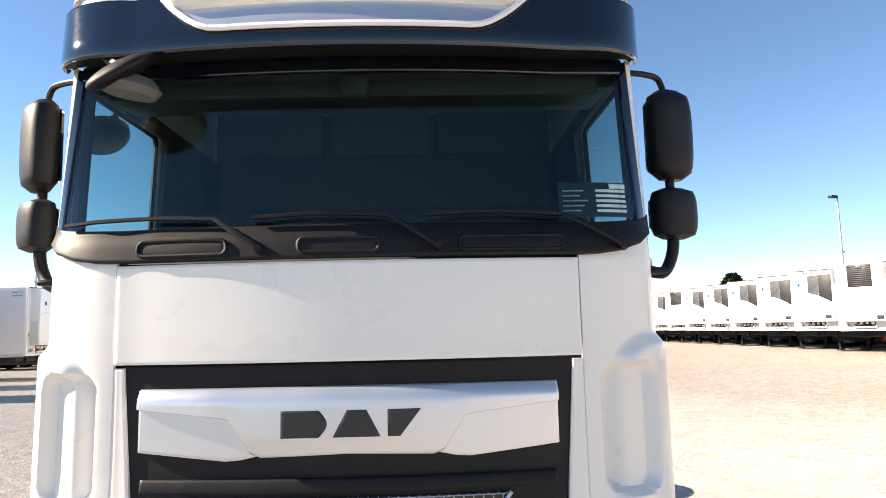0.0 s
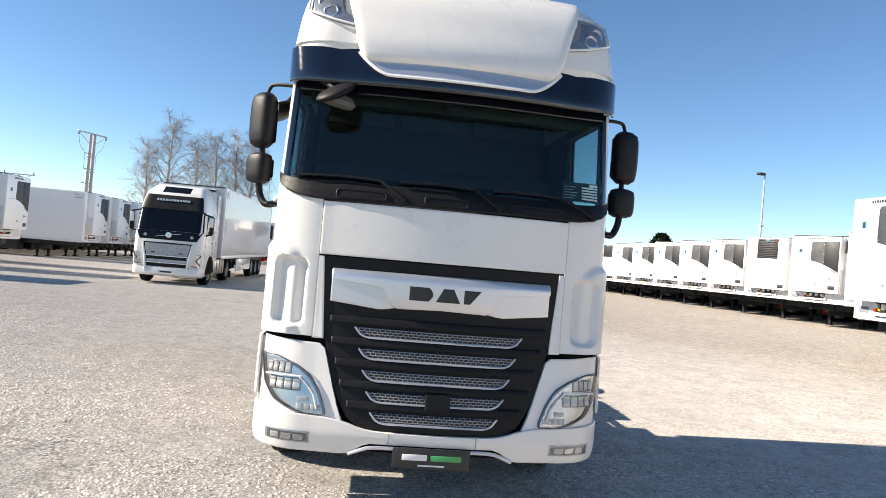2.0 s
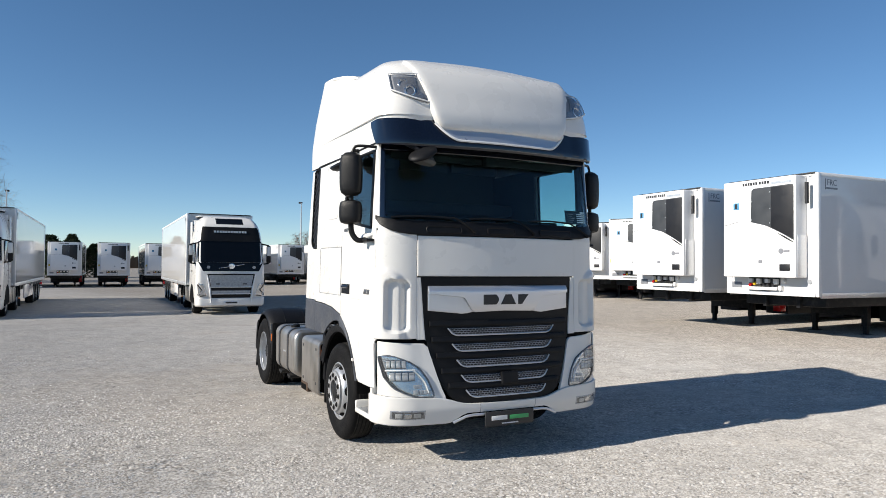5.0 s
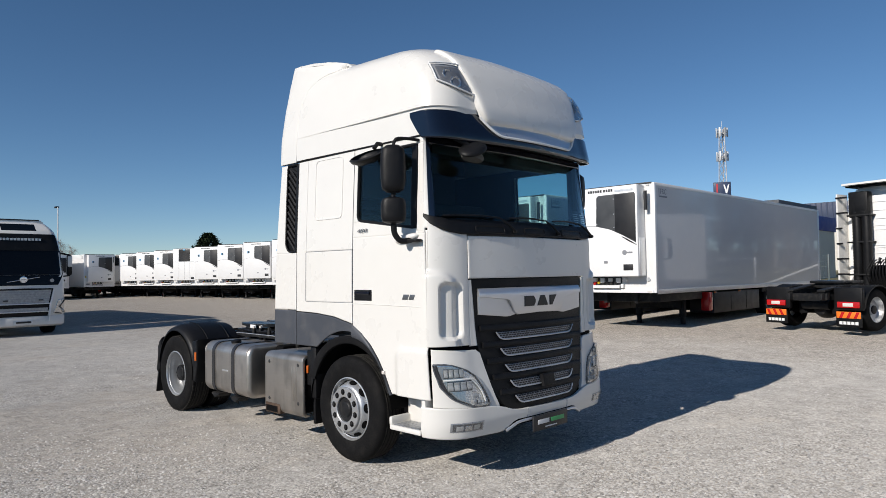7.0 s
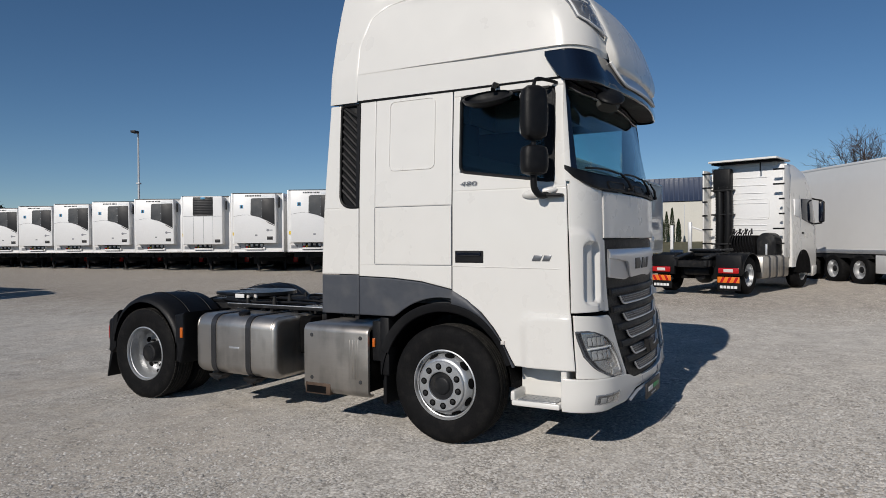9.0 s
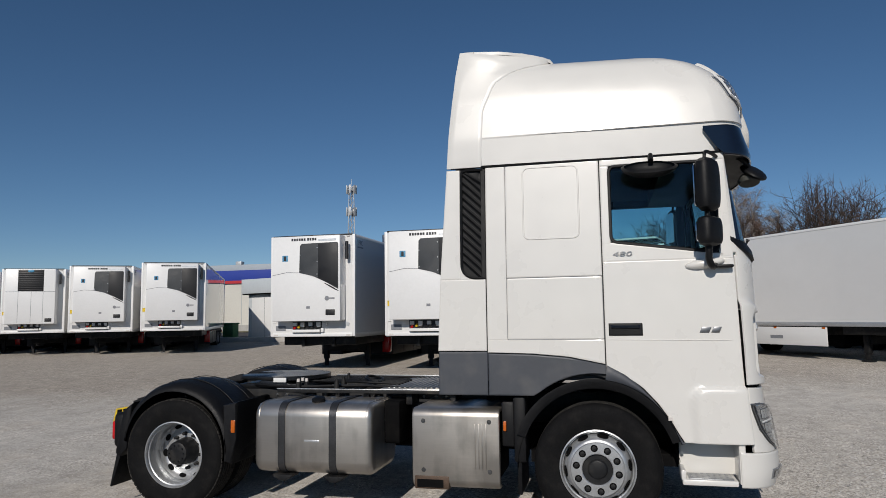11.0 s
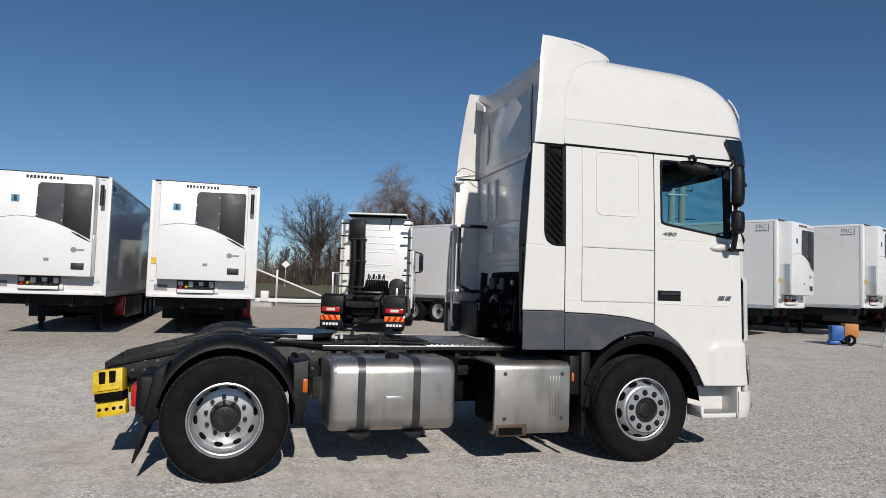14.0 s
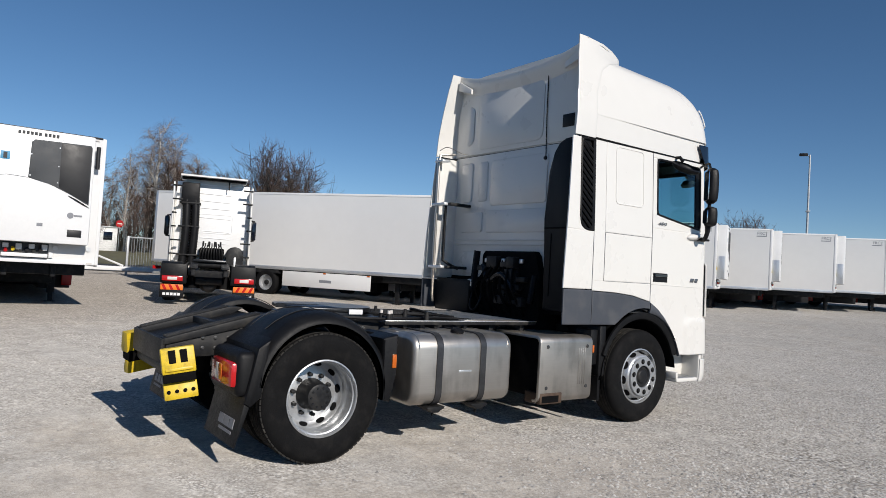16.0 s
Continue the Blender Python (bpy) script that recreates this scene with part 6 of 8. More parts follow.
    part("tail_bar", cyl((-0.5, 4.72, 0.60), (0.5, 4.72, 0.60), 0.05, seg=14), M["frame"], T)

    # interior
    part("cab_floor", box(-1.16, 1.16, -1.1, 0.86, 1.16, 1.22), M["dash"], T)
    part("dashboard", prism([(-1.1, 1.22), (-1.16, 2.1), (-1.1, 2.14), (-0.85, 2.12), (-0.7, 2.0), (-0.72, 1.22)], "yz", -0.98, 0.98, 0.03), M["dash"], T)
    part("binnacle", prism([(-0.95, 2.1), (-0.9, 2.28), (-0.72, 2.24), (-0.66, 2.0)], "yz", 0.3, 0.95, 0.03), M["dash"], T)
    ws = part("steering_wheel", lathe([(0.225 + 0.016 * math.cos(k * math.tau / 8), 0.016 * math.sin(k * math.tau / 8)) for k in range(8)], Matrix.Translation((0.62, -0.55, 2.17)) @ Matrix.Rotation(radians(90), 4, "Z") @ Matrix.Rotation(radians(-58), 4, "Y"), 32, close=True), M["dash"], T)
    part("wheel_hub", cyl((0.62, -0.53, 2.15), (0.62, -0.72, 1.98), 0.07), M["dash"], ws)
    part("wheel_spokes", box(0.42, 0.82, -0.57, -0.54, 2.13, 2.17, 0.01), M["dash"], ws)
    for x in (-0.62, 0.62):
        Se = part("seat", box(x - 0.26, x + 0.26, -0.35, 0.17, 1.6, 1.78, 0.06), M["cloth"], T)
        bk = part("seat_back", box(x - 0.25, x + 0.25, -0.06, 0.06, -0.0, 0.68, 0.06), M["cloth"], Se)
        bk.matrix_basis = pose(0, 0.16, 1.72, -12, 0, 0)
        part("seat_base", box(x - 0.2, x + 0.2, -0.3, 0.12, 1.22, 1.6, 0.03), M["dash"], Se)
    part("bunk", box(-1.14, 1.14, 0.2, 0.84, 1.5, 1.75, 0.05), M["cloth"], T)
    part("back_lining", box(-1.16, 1.16, 0.80, 0.85, 1.22, 3.5, 0.01), M["trim_in"], T)
    part("upper_bunk", box(-1.1, 1.1, 0.25, 0.8, 2.42, 2.56, 0.04), M["cloth"], T)
    for x in (-0.7, 0.0, 0.7):
        part("locker_door", box(x - 0.32, x + 0.32, 0.52, 0.56, 2.95, 3.25, 0.015), M["trim_in"], T)
    part("roof_lining", box(-1.05, 1.05, -0.7, 0.84, 3.3, 3.33, 0.01), M["trim_in"], T)
    part("header_shelf", prism([(-1.05, 2.92), (-1.02, 3.02), (-0.6, 3.05), (-0.6, 2.88), (-0.98, 2.86)], "yz", -1.13, 1.13, 0.02), M["dash"], T)
    part("sun_blind", box(-1.05, 1.05, -1.02, -1.0, 2.82, 2.9, 0.004), M["dash"], T)
    part("sensor_box", box(-0.06, 0.06, -1.1, -1.0, 2.8, 2.9, 0.015), M["dash"], T)
    # sticker on the windscreen
    st = part("price_card", by_rows(2.255, 2.40, 0.83, 1.08, n=2, k=5, off=-0.018, thick=0.003), M["ink"], T, "dark card with white printed fields")
    part("card_field", by_rows(2.372, 2.392, 1.0, 1.068, n=1, k=2, off=-0.012, thick=0.003), M["white"], st)
    for k in range(5):
        part("card_entry", by_rows(2.275 + 0.021 * k, 2.281 + 0.021 * k, 0.845, 0.90 + 0.012 * (k % 3), n=1, k=2, off=-0.012, thick=0.003), M["bezel"], st)
        part("card_line", by_rows(2.272 + 0.021 * k, 2.284 + 0.021 * k, 0.95, 1.065, n=1, k=3, off=-0.012, thick=0.003), M["white"], st)
    return T


tractor()

# ---- refrigerated trailers ----
# Local axes: the front wall stands on x = 0 and looks to +x; z up from the ground.
def small_wheel(parent, x, y, sg, r=0.5, name="wheel"):
    m = Matrix.Translation((x, y, r)) @ Matrix.Rotation(radians(90 * sg), 4, "Z")
    w = part(name, lathe([(0.28, 0.13), (0.3, 0.16), (0.42, 0.175), (r - 0.03, 0.155), (r, 0.11), (r, -0.11), (r - 0.03, -0.155), (0.42, -0.175), (0.28, -0.13)], m, 32), M["rubber"], parent)
    part("rim", lathe([(0.3, 0.155), (0.285, 0.15), (0.27, 0.06), (0.25, 0.02), (0.13, 0.015), (0.12, 0.07), (0.07, 0.09), (0.0001, 0.09)], m, 32), M["rim"], w)
    part("hub_cap", lathe([(0.11, 0.03), (0.1, 0.1), (0.06, 0.12), (0.0001, 0.12)], m, 16), M["frame"], w)
    return w


def shell_plate(poly, x0, x1, bevel):
    return prism(poly, "yz", x0, x1, bevel)


def slim_unit(T, z0, z1):
    """A tall cooling unit with a dark curved screen and a sweeping lower edge."""
    U = part("cooling_unit", shell_plate(rounded(-1.05, 1.01, z0 + 0.44, z1 - 0.05, 0.03), 0.0, 0.40, 0.022), M["panel_b"], T, "white cooling unit with a dark screen")
    def lower(y):
        return z0 + rails(y, [-0.22, 0.2, 0.6, 1.0], [1.80, 1.70, 1.52, 1.30])
    ys = [-0.22 + 1.18 * k / 12 for k in range(13)]
    dark = [(y, lower(y)) for y in ys] + [(0.96, z1 - 0.30), (0.93, z1 - 0.25), (-0.14, z1 - 0.27), (-0.20, z1 - 0.33)]
    for y in (-1.056, 1.016):
        part("side_cover", box(0.03, 0.34, y - 0.006, y + 0.006, z0 + 0.47, z0 + 1.45, 0.004), M["alu"], U)
    part("screen", shell_plate(dark, 0.385, 0.412, 0.008), M["unit_dark"], U)
    part("screen_side", shell_plate([(0.36, lower(0.36) + 0.02), (0.94, lower(0.94) + 0.03), (0.94, z1 - 0.28), (0.36, z1 - 0.28)], 0.405, 0.418, 0.004), M["unit_black"], U)
    for y, z in ((-0.19, z0 + 1.85), (-0.19, z0 + 2.3), (0.33, z0 + 1.75), (0.33, z0 + 2.1), (0.33, z0 + 2.5)):
        part("screen_screw", cyl((0.41, y, z), (0.42, y, z), 0.013, seg=8), M["alu"], U)
    part("body_crease", tube([(0.402, -1.04, z0 + 1.74), (0.402, -0.6, z0 + 1.82), (0.402, -0.22, z0 + 1.80)], 0.006, 5), M["ink_grey"], U)
    part("sweep", tube([(0.405, y, lower(y) - 0.05) for y in (0.55, 0.7, 0.85, 0.97)], [0.008, 0.02, 0.018, 0.006], 5), M["unit_black"], U)
    for y0, n in ((-0.46, 6), (0.02, 4)):
        bm = bmesh.new()
        for k in range(n):
            box(0.395, 0.404, y0 + 0.075 * k, y0 + 0.075 * k + 0.054, z1 - 0.185, z1 - 0.115, bm=bm)
        tagged(part("brand_mark", bm, M["dark"], U), kind="stuff")
    part("small_print", box(0.395, 0.405, 0.36, 0.9, z1 - 0.21, z1 - 0.15), M["alu"], U)
    Lg = part("square_badge", box(0.395, 0.407, -0.74, -0.57, z0 + 2.13, z0 + 2.30, 0.004), M["blue"], U)
    part("badge_mark", box(0.405, 0.411, -0.69, -0.62, z0 + 2.15, z0 + 2.28), M["ink"], Lg)
    part("round_badge", cyl((0.398, 0.62, z0 + 1.07), (0.408, 0.62, z0 + 1.07), 0.065, seg=16), M["ink_grey"], U)
    part("badge_bar", box(0.398, 0.406, 0.69, 0.85, z0 + 1.05, z0 + 1.09), M["ink_grey"], U)
    part("display", box(0.39, 0.41, 0.58, 0.86, z0 + 0.60, z0 + 0.76, 0.008), M["unit_black"], U)
    part("lock_plate", box(0.395, 0.408, 0.0, 0.11, z0 + 0.79, z0 + 0.86, 0.003), M["ink_grey"], U)
    part("exhaust", cyl((0.16, 1.12, z1 - 0.72), (0.16, 1.12, z1 - 0.22), 0.045, seg=12), M["unit_black"], U)
    return U


def square_unit(T, z0, z1):
    """A boxier cooling unit with a black louvred head and panelled doors."""
    U = part("cooling_unit", shell_plate(rounded(-1.05, 1.0, z0 + 0.40, z1 - 0.02, 0.06), 0.0, 0.42, 0.05), M["panel_b"], T, "white cooling unit with black louvres")
    part("louvre_back", box(0.41, 0.425, -0.52, 0.52, z1 - 1.02, z1 - 0.06, 0.01), M["unit_black"], U)
    for k in range(11):
        part("louvre", box(0.42, 0.445, -0.5, 0.5, z1 - 0.98 + 0.082 * k, z1 - 0.945 + 0.082 * k, 0.006), M["unit_black"], U)
    part("oval_badge", lathe([(0.06, 0.0), (0.05, 0.008), (0.0001, 0.01)], Matrix.Translation((0.446, -0.0, z1 - 0.12)) @ Matrix.Diagonal((1, 2.2, 1, 1)), 16), M["blue"], U)
    for y in (-0.5, 0.02, 0.5):
        part("door_joint", box(0.415, 0.424, y, y + 0.012, z0 + 0.48, z1 - 1.04), M["ink_grey"], U)
    part("door_joint", box(0.415, 0.424, -1.0, 1.0, z1 - 1.05, z1 - 1.035), M["ink_grey"], U)
    part("display", box(0.41, 0.43, 0.6, 0.88, z0 + 0.5, z0 + 0.66, 0.008), M["unit_black"], U)
    part("exhaust", cyl((0.16, 1.12, z1 - 0.7), (0.16, 1.12, z1 - 0.25), 0.045, seg=12), M["unit_black"], U)
    return U


def trailer(name, label, m, unit="slim", skirts=False, legs=True, code=True, group="parked refrigerated trailers"):
    T = thing(name, label, "trailer", m, group)
    L, z0, z1 = 13.45, 1.04, 3.93
    part("body", box(-L, 0, -1.285, 1.285, z0 + 0.02, z1), M["panel"], T)
    for sg in (-1, 1):
        part("corner_post", box(-0.10, 0.012, sg * 1.22, sg * 1.302, z0, z1 + 0.004, 0.02), M["panel_b"], T)
        part("rear_post", box(-L - 0.02, -L + 0.1, sg * 1.20, sg * 1.302, z0, z1 + 0.004, 0.015), M["alu"], T)
        part("lower_rail", box(-L + 0.1, -0.1, sg * 1.26, sg * 1.30, z0 - 0.03, z0 + 0.10, 0.008), M["alu"], T)
        part("upper_rail", box(-L + 0.1, -0.1, sg * 1.25, sg * 1.298, z1 - 0.07, z1 + 0.006, 0.008), M["panel_b"], T)
        part("chassis_beam", box(-L + 0.2, -0.4, sg * 0.42, sg * 0.52, 0.74, z0, 0.01), M["frame"], T)
        if legs:
            Lg = part("landing_leg", box(-2.75, -2.6, sg * 0.62, sg * 0.78, 0.25, z0, 0.01), M["frame"], T)
            part("leg_foot", box(-2.82, -2.53, sg * 0.58, sg * 0.82, 0.0, 0.05, 0.01), M["frame"], Lg)
            part("leg_tube", box(-2.73, -2.62, sg * 0.65, sg * 0.75, 0.04, 0.3), M["frame"], Lg)
        for x in (-7.95, -9.26, -10.57):
            small_wheel(T, x, sg * 1.10, sg)
        part("wheel_guard", prism([(x, z) for x, z in ((-7.35, 0.86), (-7.41, 1.0), (-11.1, 1.0), (-11.16, 0.86))], "xz", sg * 0.9, sg * 1.26, 0.01), M["frame"], T)
        for x in (-3.6, -5.4, -12.2):
            part("side_marker", box(x - 0.06, x + 0.06, sg * 1.262, sg * 1.29, 0.93, 0.98, 0.006), M["amber"], T)
        if skirts:
            part("side_skirt", box(-7.2, -3.5, sg * 1.24, sg * 1.285, 0.42, 0.98, 0.015), M["panel"], T)
            part("skirt_mark", box(-5.6, -5.1, sg * 1.283, sg * 1.29, 0.62, 0.72), M["ink_grey"], T)
        else:
            part("pallet_box", box(-7.1, -3.55, sg * 0.5, sg * 1.25, 0.34, 0.95, 0.012), M["unit_black"], T)
            for x in (-6.0, -4.8):
                part("box_joint", box(x - 0.008, x + 0.008, sg * 1.248, sg * 1.256, 0.36, 0.93), M["under"], T)
            if sg > 0:
                part("extinguisher_box", box(-3.5, -3.22, sg * 1.0, sg * 1.25, 0.42, 0.97, 0.03), M["red"], T)
        if code:
            p = pose(-0.5, sg * 1.2885, z1 - 0.22, 90, 0, 0 if sg < 0 else 180)
            letters("FRC", 0.2, p, M["ink_grey"], T, 0.002, "atp_code")
            part("code_line", box(-0.70, -0.30, sg * 1.284, sg * 1.29, z1 - 0.37, z1 - 0.33), M["ink_grey"], T)
            part("code_edge", box(-0.28, -0.255, sg * 1.284, sg * 1.29, z1 - 0.38, z1 - 0.13), M["ink_grey"], T)
    part("roof_edge", box(-0.06, 0.02, -1.22, 1.22, z1 - 0.02, z1 + 0.02, 0.006), M["unit_black"], T)
    part("front_sill", box(-0.02, 0.03, -1.22, 1.22, z0, z0 + 0.10, 0.01), M["panel_b"], T)
    for sg in (-1, 1):
        part("corner_lamp", box(0.01, 0.025, sg * 1.15, sg * 1.06, z1 - 0.07, z1 - 0.03), M["clear"], T)
        part("marker", box(0.02, 0.036, sg * 1.17, sg * 1.05, z0 + 0.02, z0 + 0.06), M["clear"], T)
    if unit:
        (slim_unit if unit == "slim" else square_unit)(T, z0, z1)
        R = part("coupling_recess", box(0.0, 0.014, -0.6, 0.3, z0 + 0.10, z0 + 0.43, 0.004), M["unit_dark"], T)
        for k, c in enumerate(("red", "yellow", "nut", "ink", "nut", "ink")):
            part("coupling", cyl((0.01, -0.5 + 0.13 * k, z0 + 0.27 + 0.03 * (k % 2)), (0.11, -0.5 + 0.13 * k, z0 + 0.24 + 0.03 * (k % 2)), 0.036, seg=10), M[c], R)
        part("coupling_bar", box(0.012, 0.12, -0.58, 0.28, z0 + 0.12, z0 + 0.20, 0.01), M["panel_b"], R)
        for k in range(4):
            part("coupling_case", box(0.012, 0.10, -0.56 + 0.24 * k, -0.45 + 0.24 * k, z0 + 0.30 - 0.03 * (k % 2), z0 + 0.40, 0.01), M["panel_b"], R)
        part("hose_stub", cyl((0.012, 0.42, z0 + 0.36), (0.09, 0.42, z0 + 0.34), 0.05, seg=12), M["panel_b"], R)
        part("drain_box", box(0.012, 0.09, 0.30, 0.38, z0 + 0.12, z0 + 0.24, 0.01), M["panel_b"], R)
        part("notice", box(0.012, 0.018, -1.12, -0.82, z0 + 0.17, z0 + 0.31), M["ink_grey"], T)
        part("yellow_label", box(0.012, 0.02, -1.22, -1.11, z0 + 0.82, z0 + 0.97), M["yellow"], T)
        part("paper_label", box(0.012, 0.02, -1.22, -1.12, z0 + 0.40, z0 + 0.78), M["white"], T)
        part("round_port", cyl((0.012, 1.08, z0 + 0.36), (0.03, 1.08, z0 + 0.36), 0.055, seg=16), M["alu"], T)
    part("kingpin_plate", box(-3.1, -0.5, -1.12, 1.12, z0 - 0.26, z0 + 0.02, 0.03), M["frame"], T)
    part("gear_beam", box(-2.78, -2.55, -0.7, 0.7, 0.5, 0.8, 0.02), M["frame"], T)
    part("axle_frame", box(-11.4, -7.2, -0.5, 0.5, 0.55, 0.95, 0.02), M["under"], T)
    part("under_gear", box(-7.2, -3.6, -0.5, 0.5, 0.4, 0.98, 0.02), M["under"], T)
    for sg in (-1, 1):
        part("rear_lamp", box(-L - 0.05, -L - 0.0, sg * 0.7, sg * 1.2, 0.72, 0.86, 0.012), M["red"], T)
    part("rear_bumper", box(-L - 0.03, -L + 0.05, -1.2, 1.2, 0.5, 0.62, 0.01), M["alu"], T)
    for y in (-0.9, -0.35, 0.35, 0.9):
        part("door_bar", cyl((-L - 0.03, y, z0 + 0.05), (-L - 0.03, y, z1 - 0.05), 0.018, seg=8), M["alu"], T)
    return T


def place(x, y, deg):
    """On the ground, the front's middle at x, y, heading deg from +x."""
    return pose(x, y, ground_z(x, y), 0, 0, deg)


def by_corner(x, y, deg, left=True):
    """The pose of a trailer whose front corner (its own left, or right) stands at x, y."""
    a = radians(deg)
    k = -1.29 if left else 1.29
    return place(x - math.sin(a) * k, y + math.cos(a) * k, deg)


LABEL_T = "white refrigerated semi-trailer with a cooling unit, parked on gravel"
slim = trailer("semi_trailer", LABEL_T, place(10.97, 8.52, 180))
copy_thing(slim, place(11.05, 12.03, 180))
square = trailer("semi_trailer", "white refrigerated semi-trailer with black louvred cooling unit", by_corner(19.2, 20.7 + 3.6 * 2, 208), unit="square")
# the long echelon row to the north-east
for k in range(17):
    if k == 2:
        continue
    if k in (8, 12):
        copy_thing(square, by_corner(19.2 - 0.02 * k, 20.7 + 3.6 * k, 208))
    else:
        copy_thing(slim, by_corner(19.2 - 0.02 * k, 20.7 + 3.6 * k, 208))
# the row to the west
for y in (20.9, 25.6, 30.6, 40.4, 44.2, 47.8, 51.4, 55.0, 58.6):
    copy_thing(slim, place(-17.0, y, 0))
# the southern echelon row; the first carries side skirts
skirted = trailer("semi_trailer", "white refrigerated semi-trailer with white side skirts", by_corner(12.2, -4.3, 213.5, left=False), skirts=True)
for x, y in ((11.0, -9.1), (11.2, -12.9), (11.0, -17.4), (10.7, -21.5), (9.6, -25.5), (8.9, -29.6), (8.2, -33.6), (7.5, -37.6)):
    copy_thing(slim, by_corner(x, y, 208, left=False))
# far row to the north
for x in (-10.7, -6.9, -3.1, 0.7, 8.6, 12.6, 16.4):
    copy_thing(slim, place(x, 64, -90))


# ---- long-haul trucks with sleeper cabs ----
def loft(sections, m=None):
    """A closed skin over rings of points, capped at both ends."""
    bm = bmesh.new()
    rings = [[bm.verts.new(p) for p in ring] for ring in sections]
    for a, b in zip(rings, rings[1:]):
        for k in range(len(a)):
            j = (k + 1) % len(a)
            bm.faces.new((a[k], a[j], b[j], b[k]))
    bm.faces.new(rings[0][::-1])
    bm.faces.new(rings[-1])
    return bm


def cab_ring(z, x_front, x_rear, w, r=0.28):
    pts = []
    for cx, cy, a0 in ((x_front - r, w - r * 0.7, 0), (x_rear + 0.05, w - 0.05, 90), (x_rear + 0.05, -w + 0.05, 180), (x_front - r, -w + r * 0.7, 270)):
        rr = (r, r * 0.7) if a0 in (0, 270) else (0.05, 0.05)
        for k in range(6):
            a = radians(a0 + 90 * k / 5)
            pts.append(Vector((cx + rr[0] * math.cos(a), cy + rr[1] * math.sin(a), z)))
    return pts


def long_haul(m, label, group):
    """A rounded white sleeper-cab tractor; its nose stands on x = 0 and looks to +x."""
    T = thing("tractor_truck", label, "truck", m, group)
    prof = ([0.45, 0.7, 1.1, 1.7, 2.0, 2.9, 3.3, 3.55, 3.75, 3.9], [-0.08, -0.02, 0.0, -0.03, -0.07, -0.26, -0.38, -0.5, -0.75, -1.0])
    wid = ([0.45, 0.7, 1.7, 2.9, 3.3, 3.6, 3.75, 3.9], [1.22, 1.24, 1.24, 1.18, 1.13, 1.05, 0.98, 0.88])
    zs = [0.62, 0.9, 1.3, 1.7, 2.0, 2.4, 2.8, 3.0, 3.2, 3.4, 3.55, 3.68, 3.8, 3.88]
    part("cab", loft([cab_ring(z, rails(z, *prof), -2.25, rails(z, *wid)) for z in zs]), M["paint"], T)
    def face(z0, z1, y0, y1, off, n=6, k=10):
        f0 = y0 if callable(y0) else lambda z: y0
        f1 = y1 if callable(y1) else lambda z: y1
        rows = []
        for z in spaced(z0, z1, n):
            row = []
            for y in spaced(f0(z), f1(z), k):
                w, xf = rails(z, *wid), rails(z, *prof)
                e = abs(y) - (w - 0.196)
                x = xf - (0.28 * (1 - math.sqrt(max(0, 1 - (min(e, 0.195) / 0.196) ** 2))) if e > 0 else 0)
                row.append((Vector((x + off, y, z)), Vector((1, 0, 0.15)).normalized()))
            rows.append(row)
        return sheet(rows, 0.03)
    G = part("windscreen", face(2.02, 2.88, lambda z: -rails(z, *wid) + 0.035, lambda z: rails(z, *wid) - 0.035, 0.014, 6, 18), M["tint"], T)
    V = part("upper_visor", face(2.87, 3.46, lambda z: -rails(z, *wid) + 0.09, lambda z: rails(z, *wid) - 0.09, 0.03, 6, 16), M["black"], T)
    bm = bmesh.new()
    for k in range(12):
        box(-0.42, -0.37, -0.6 + 0.1 * k, -0.53 + 0.1 * k, 3.22, 3.30, bm=bm, m=Matrix.Translation((0.062, 0, 0)))
    tagged(part("name_mark", bm, M["alu"], V, "pale blocks across a black visor"), kind="stuff")
    part("lower_mask", face(1.66, 2.015, lambda z: -rails(z, [1.66, 2.0], [1.0, 1.16]), lambda z: rails(z, [1.66, 2.0], [1.0, 1.16]), 0.014, 4, 16), M["tint"], T)
    part("round_badge", lathe([(0.11, 0), (0.11, 0.02), (0.085, 0.022), (0.08, 0.008), (0.0001, 0.008)], Matrix.Translation((0.0, 0, 1.86)), 24), M["chrome"], T)
    part("badge_bar", tube([(0.0, -0.45, 1.78), (0.02, 0.45, 1.94)], 0.012, 6), M["chrome"], T)
    part("roof_hatch", prism([(-0.55, 3.55), (-0.53, 3.58), (-0.86, 3.83), (-0.88, 3.8)], "xz", -0.5, 0.5, 0.01), M["tint"], T)
    bm = loft([cab_ring(z, x, -2.3, w, 0.25) for z, x, w in ((3.80, -0.95, 0.85), (3.9, -1.2, 0.82), (3.95, -1.5, 0.8))])
    part("roof_cap", bm, M["paint"], T)
    Gw = lambda z: rails(z, [0.42, 1.56], [0.66, 0.86])
    Gr = part("grille", face(0.44, 1.55, lambda z: -Gw(z), lambda z: Gw(z), 0.008, 8, 10), M["black"], T)
    part("grille_mesh", face(1.05, 1.50, lambda z: -Gw(z) + 0.05, lambda z: Gw(z) - 0.05, 0.02, 4, 8), M["grey_mesh"], Gr)
    part("grille_mesh", face(0.80, 0.90, lambda z: -Gw(z) + 0.04, lambda z: Gw(z) - 0.04, 0.02, 2, 8), M["grey_mesh"], Gr)
    for z, up in ((1.525, 1), (1.03, 0), (0.78, 0)):
        part("grille_bar", tube([(0.035, -Gw(z) + 0.02, z), (0.04, 0, z + 0.02 * up), (0.035, Gw(z) - 0.02, z)], 0.02, 6), M["panel_b"] if not up else M["black"], Gr)
    for k in range(5):
        part("mesh_rib", box(0.018, 0.034, -0.74, 0.74, 1.11 + 0.08 * k, 1.116 + 0.08 * k, 0.002), M["ink_grey"], Gr)
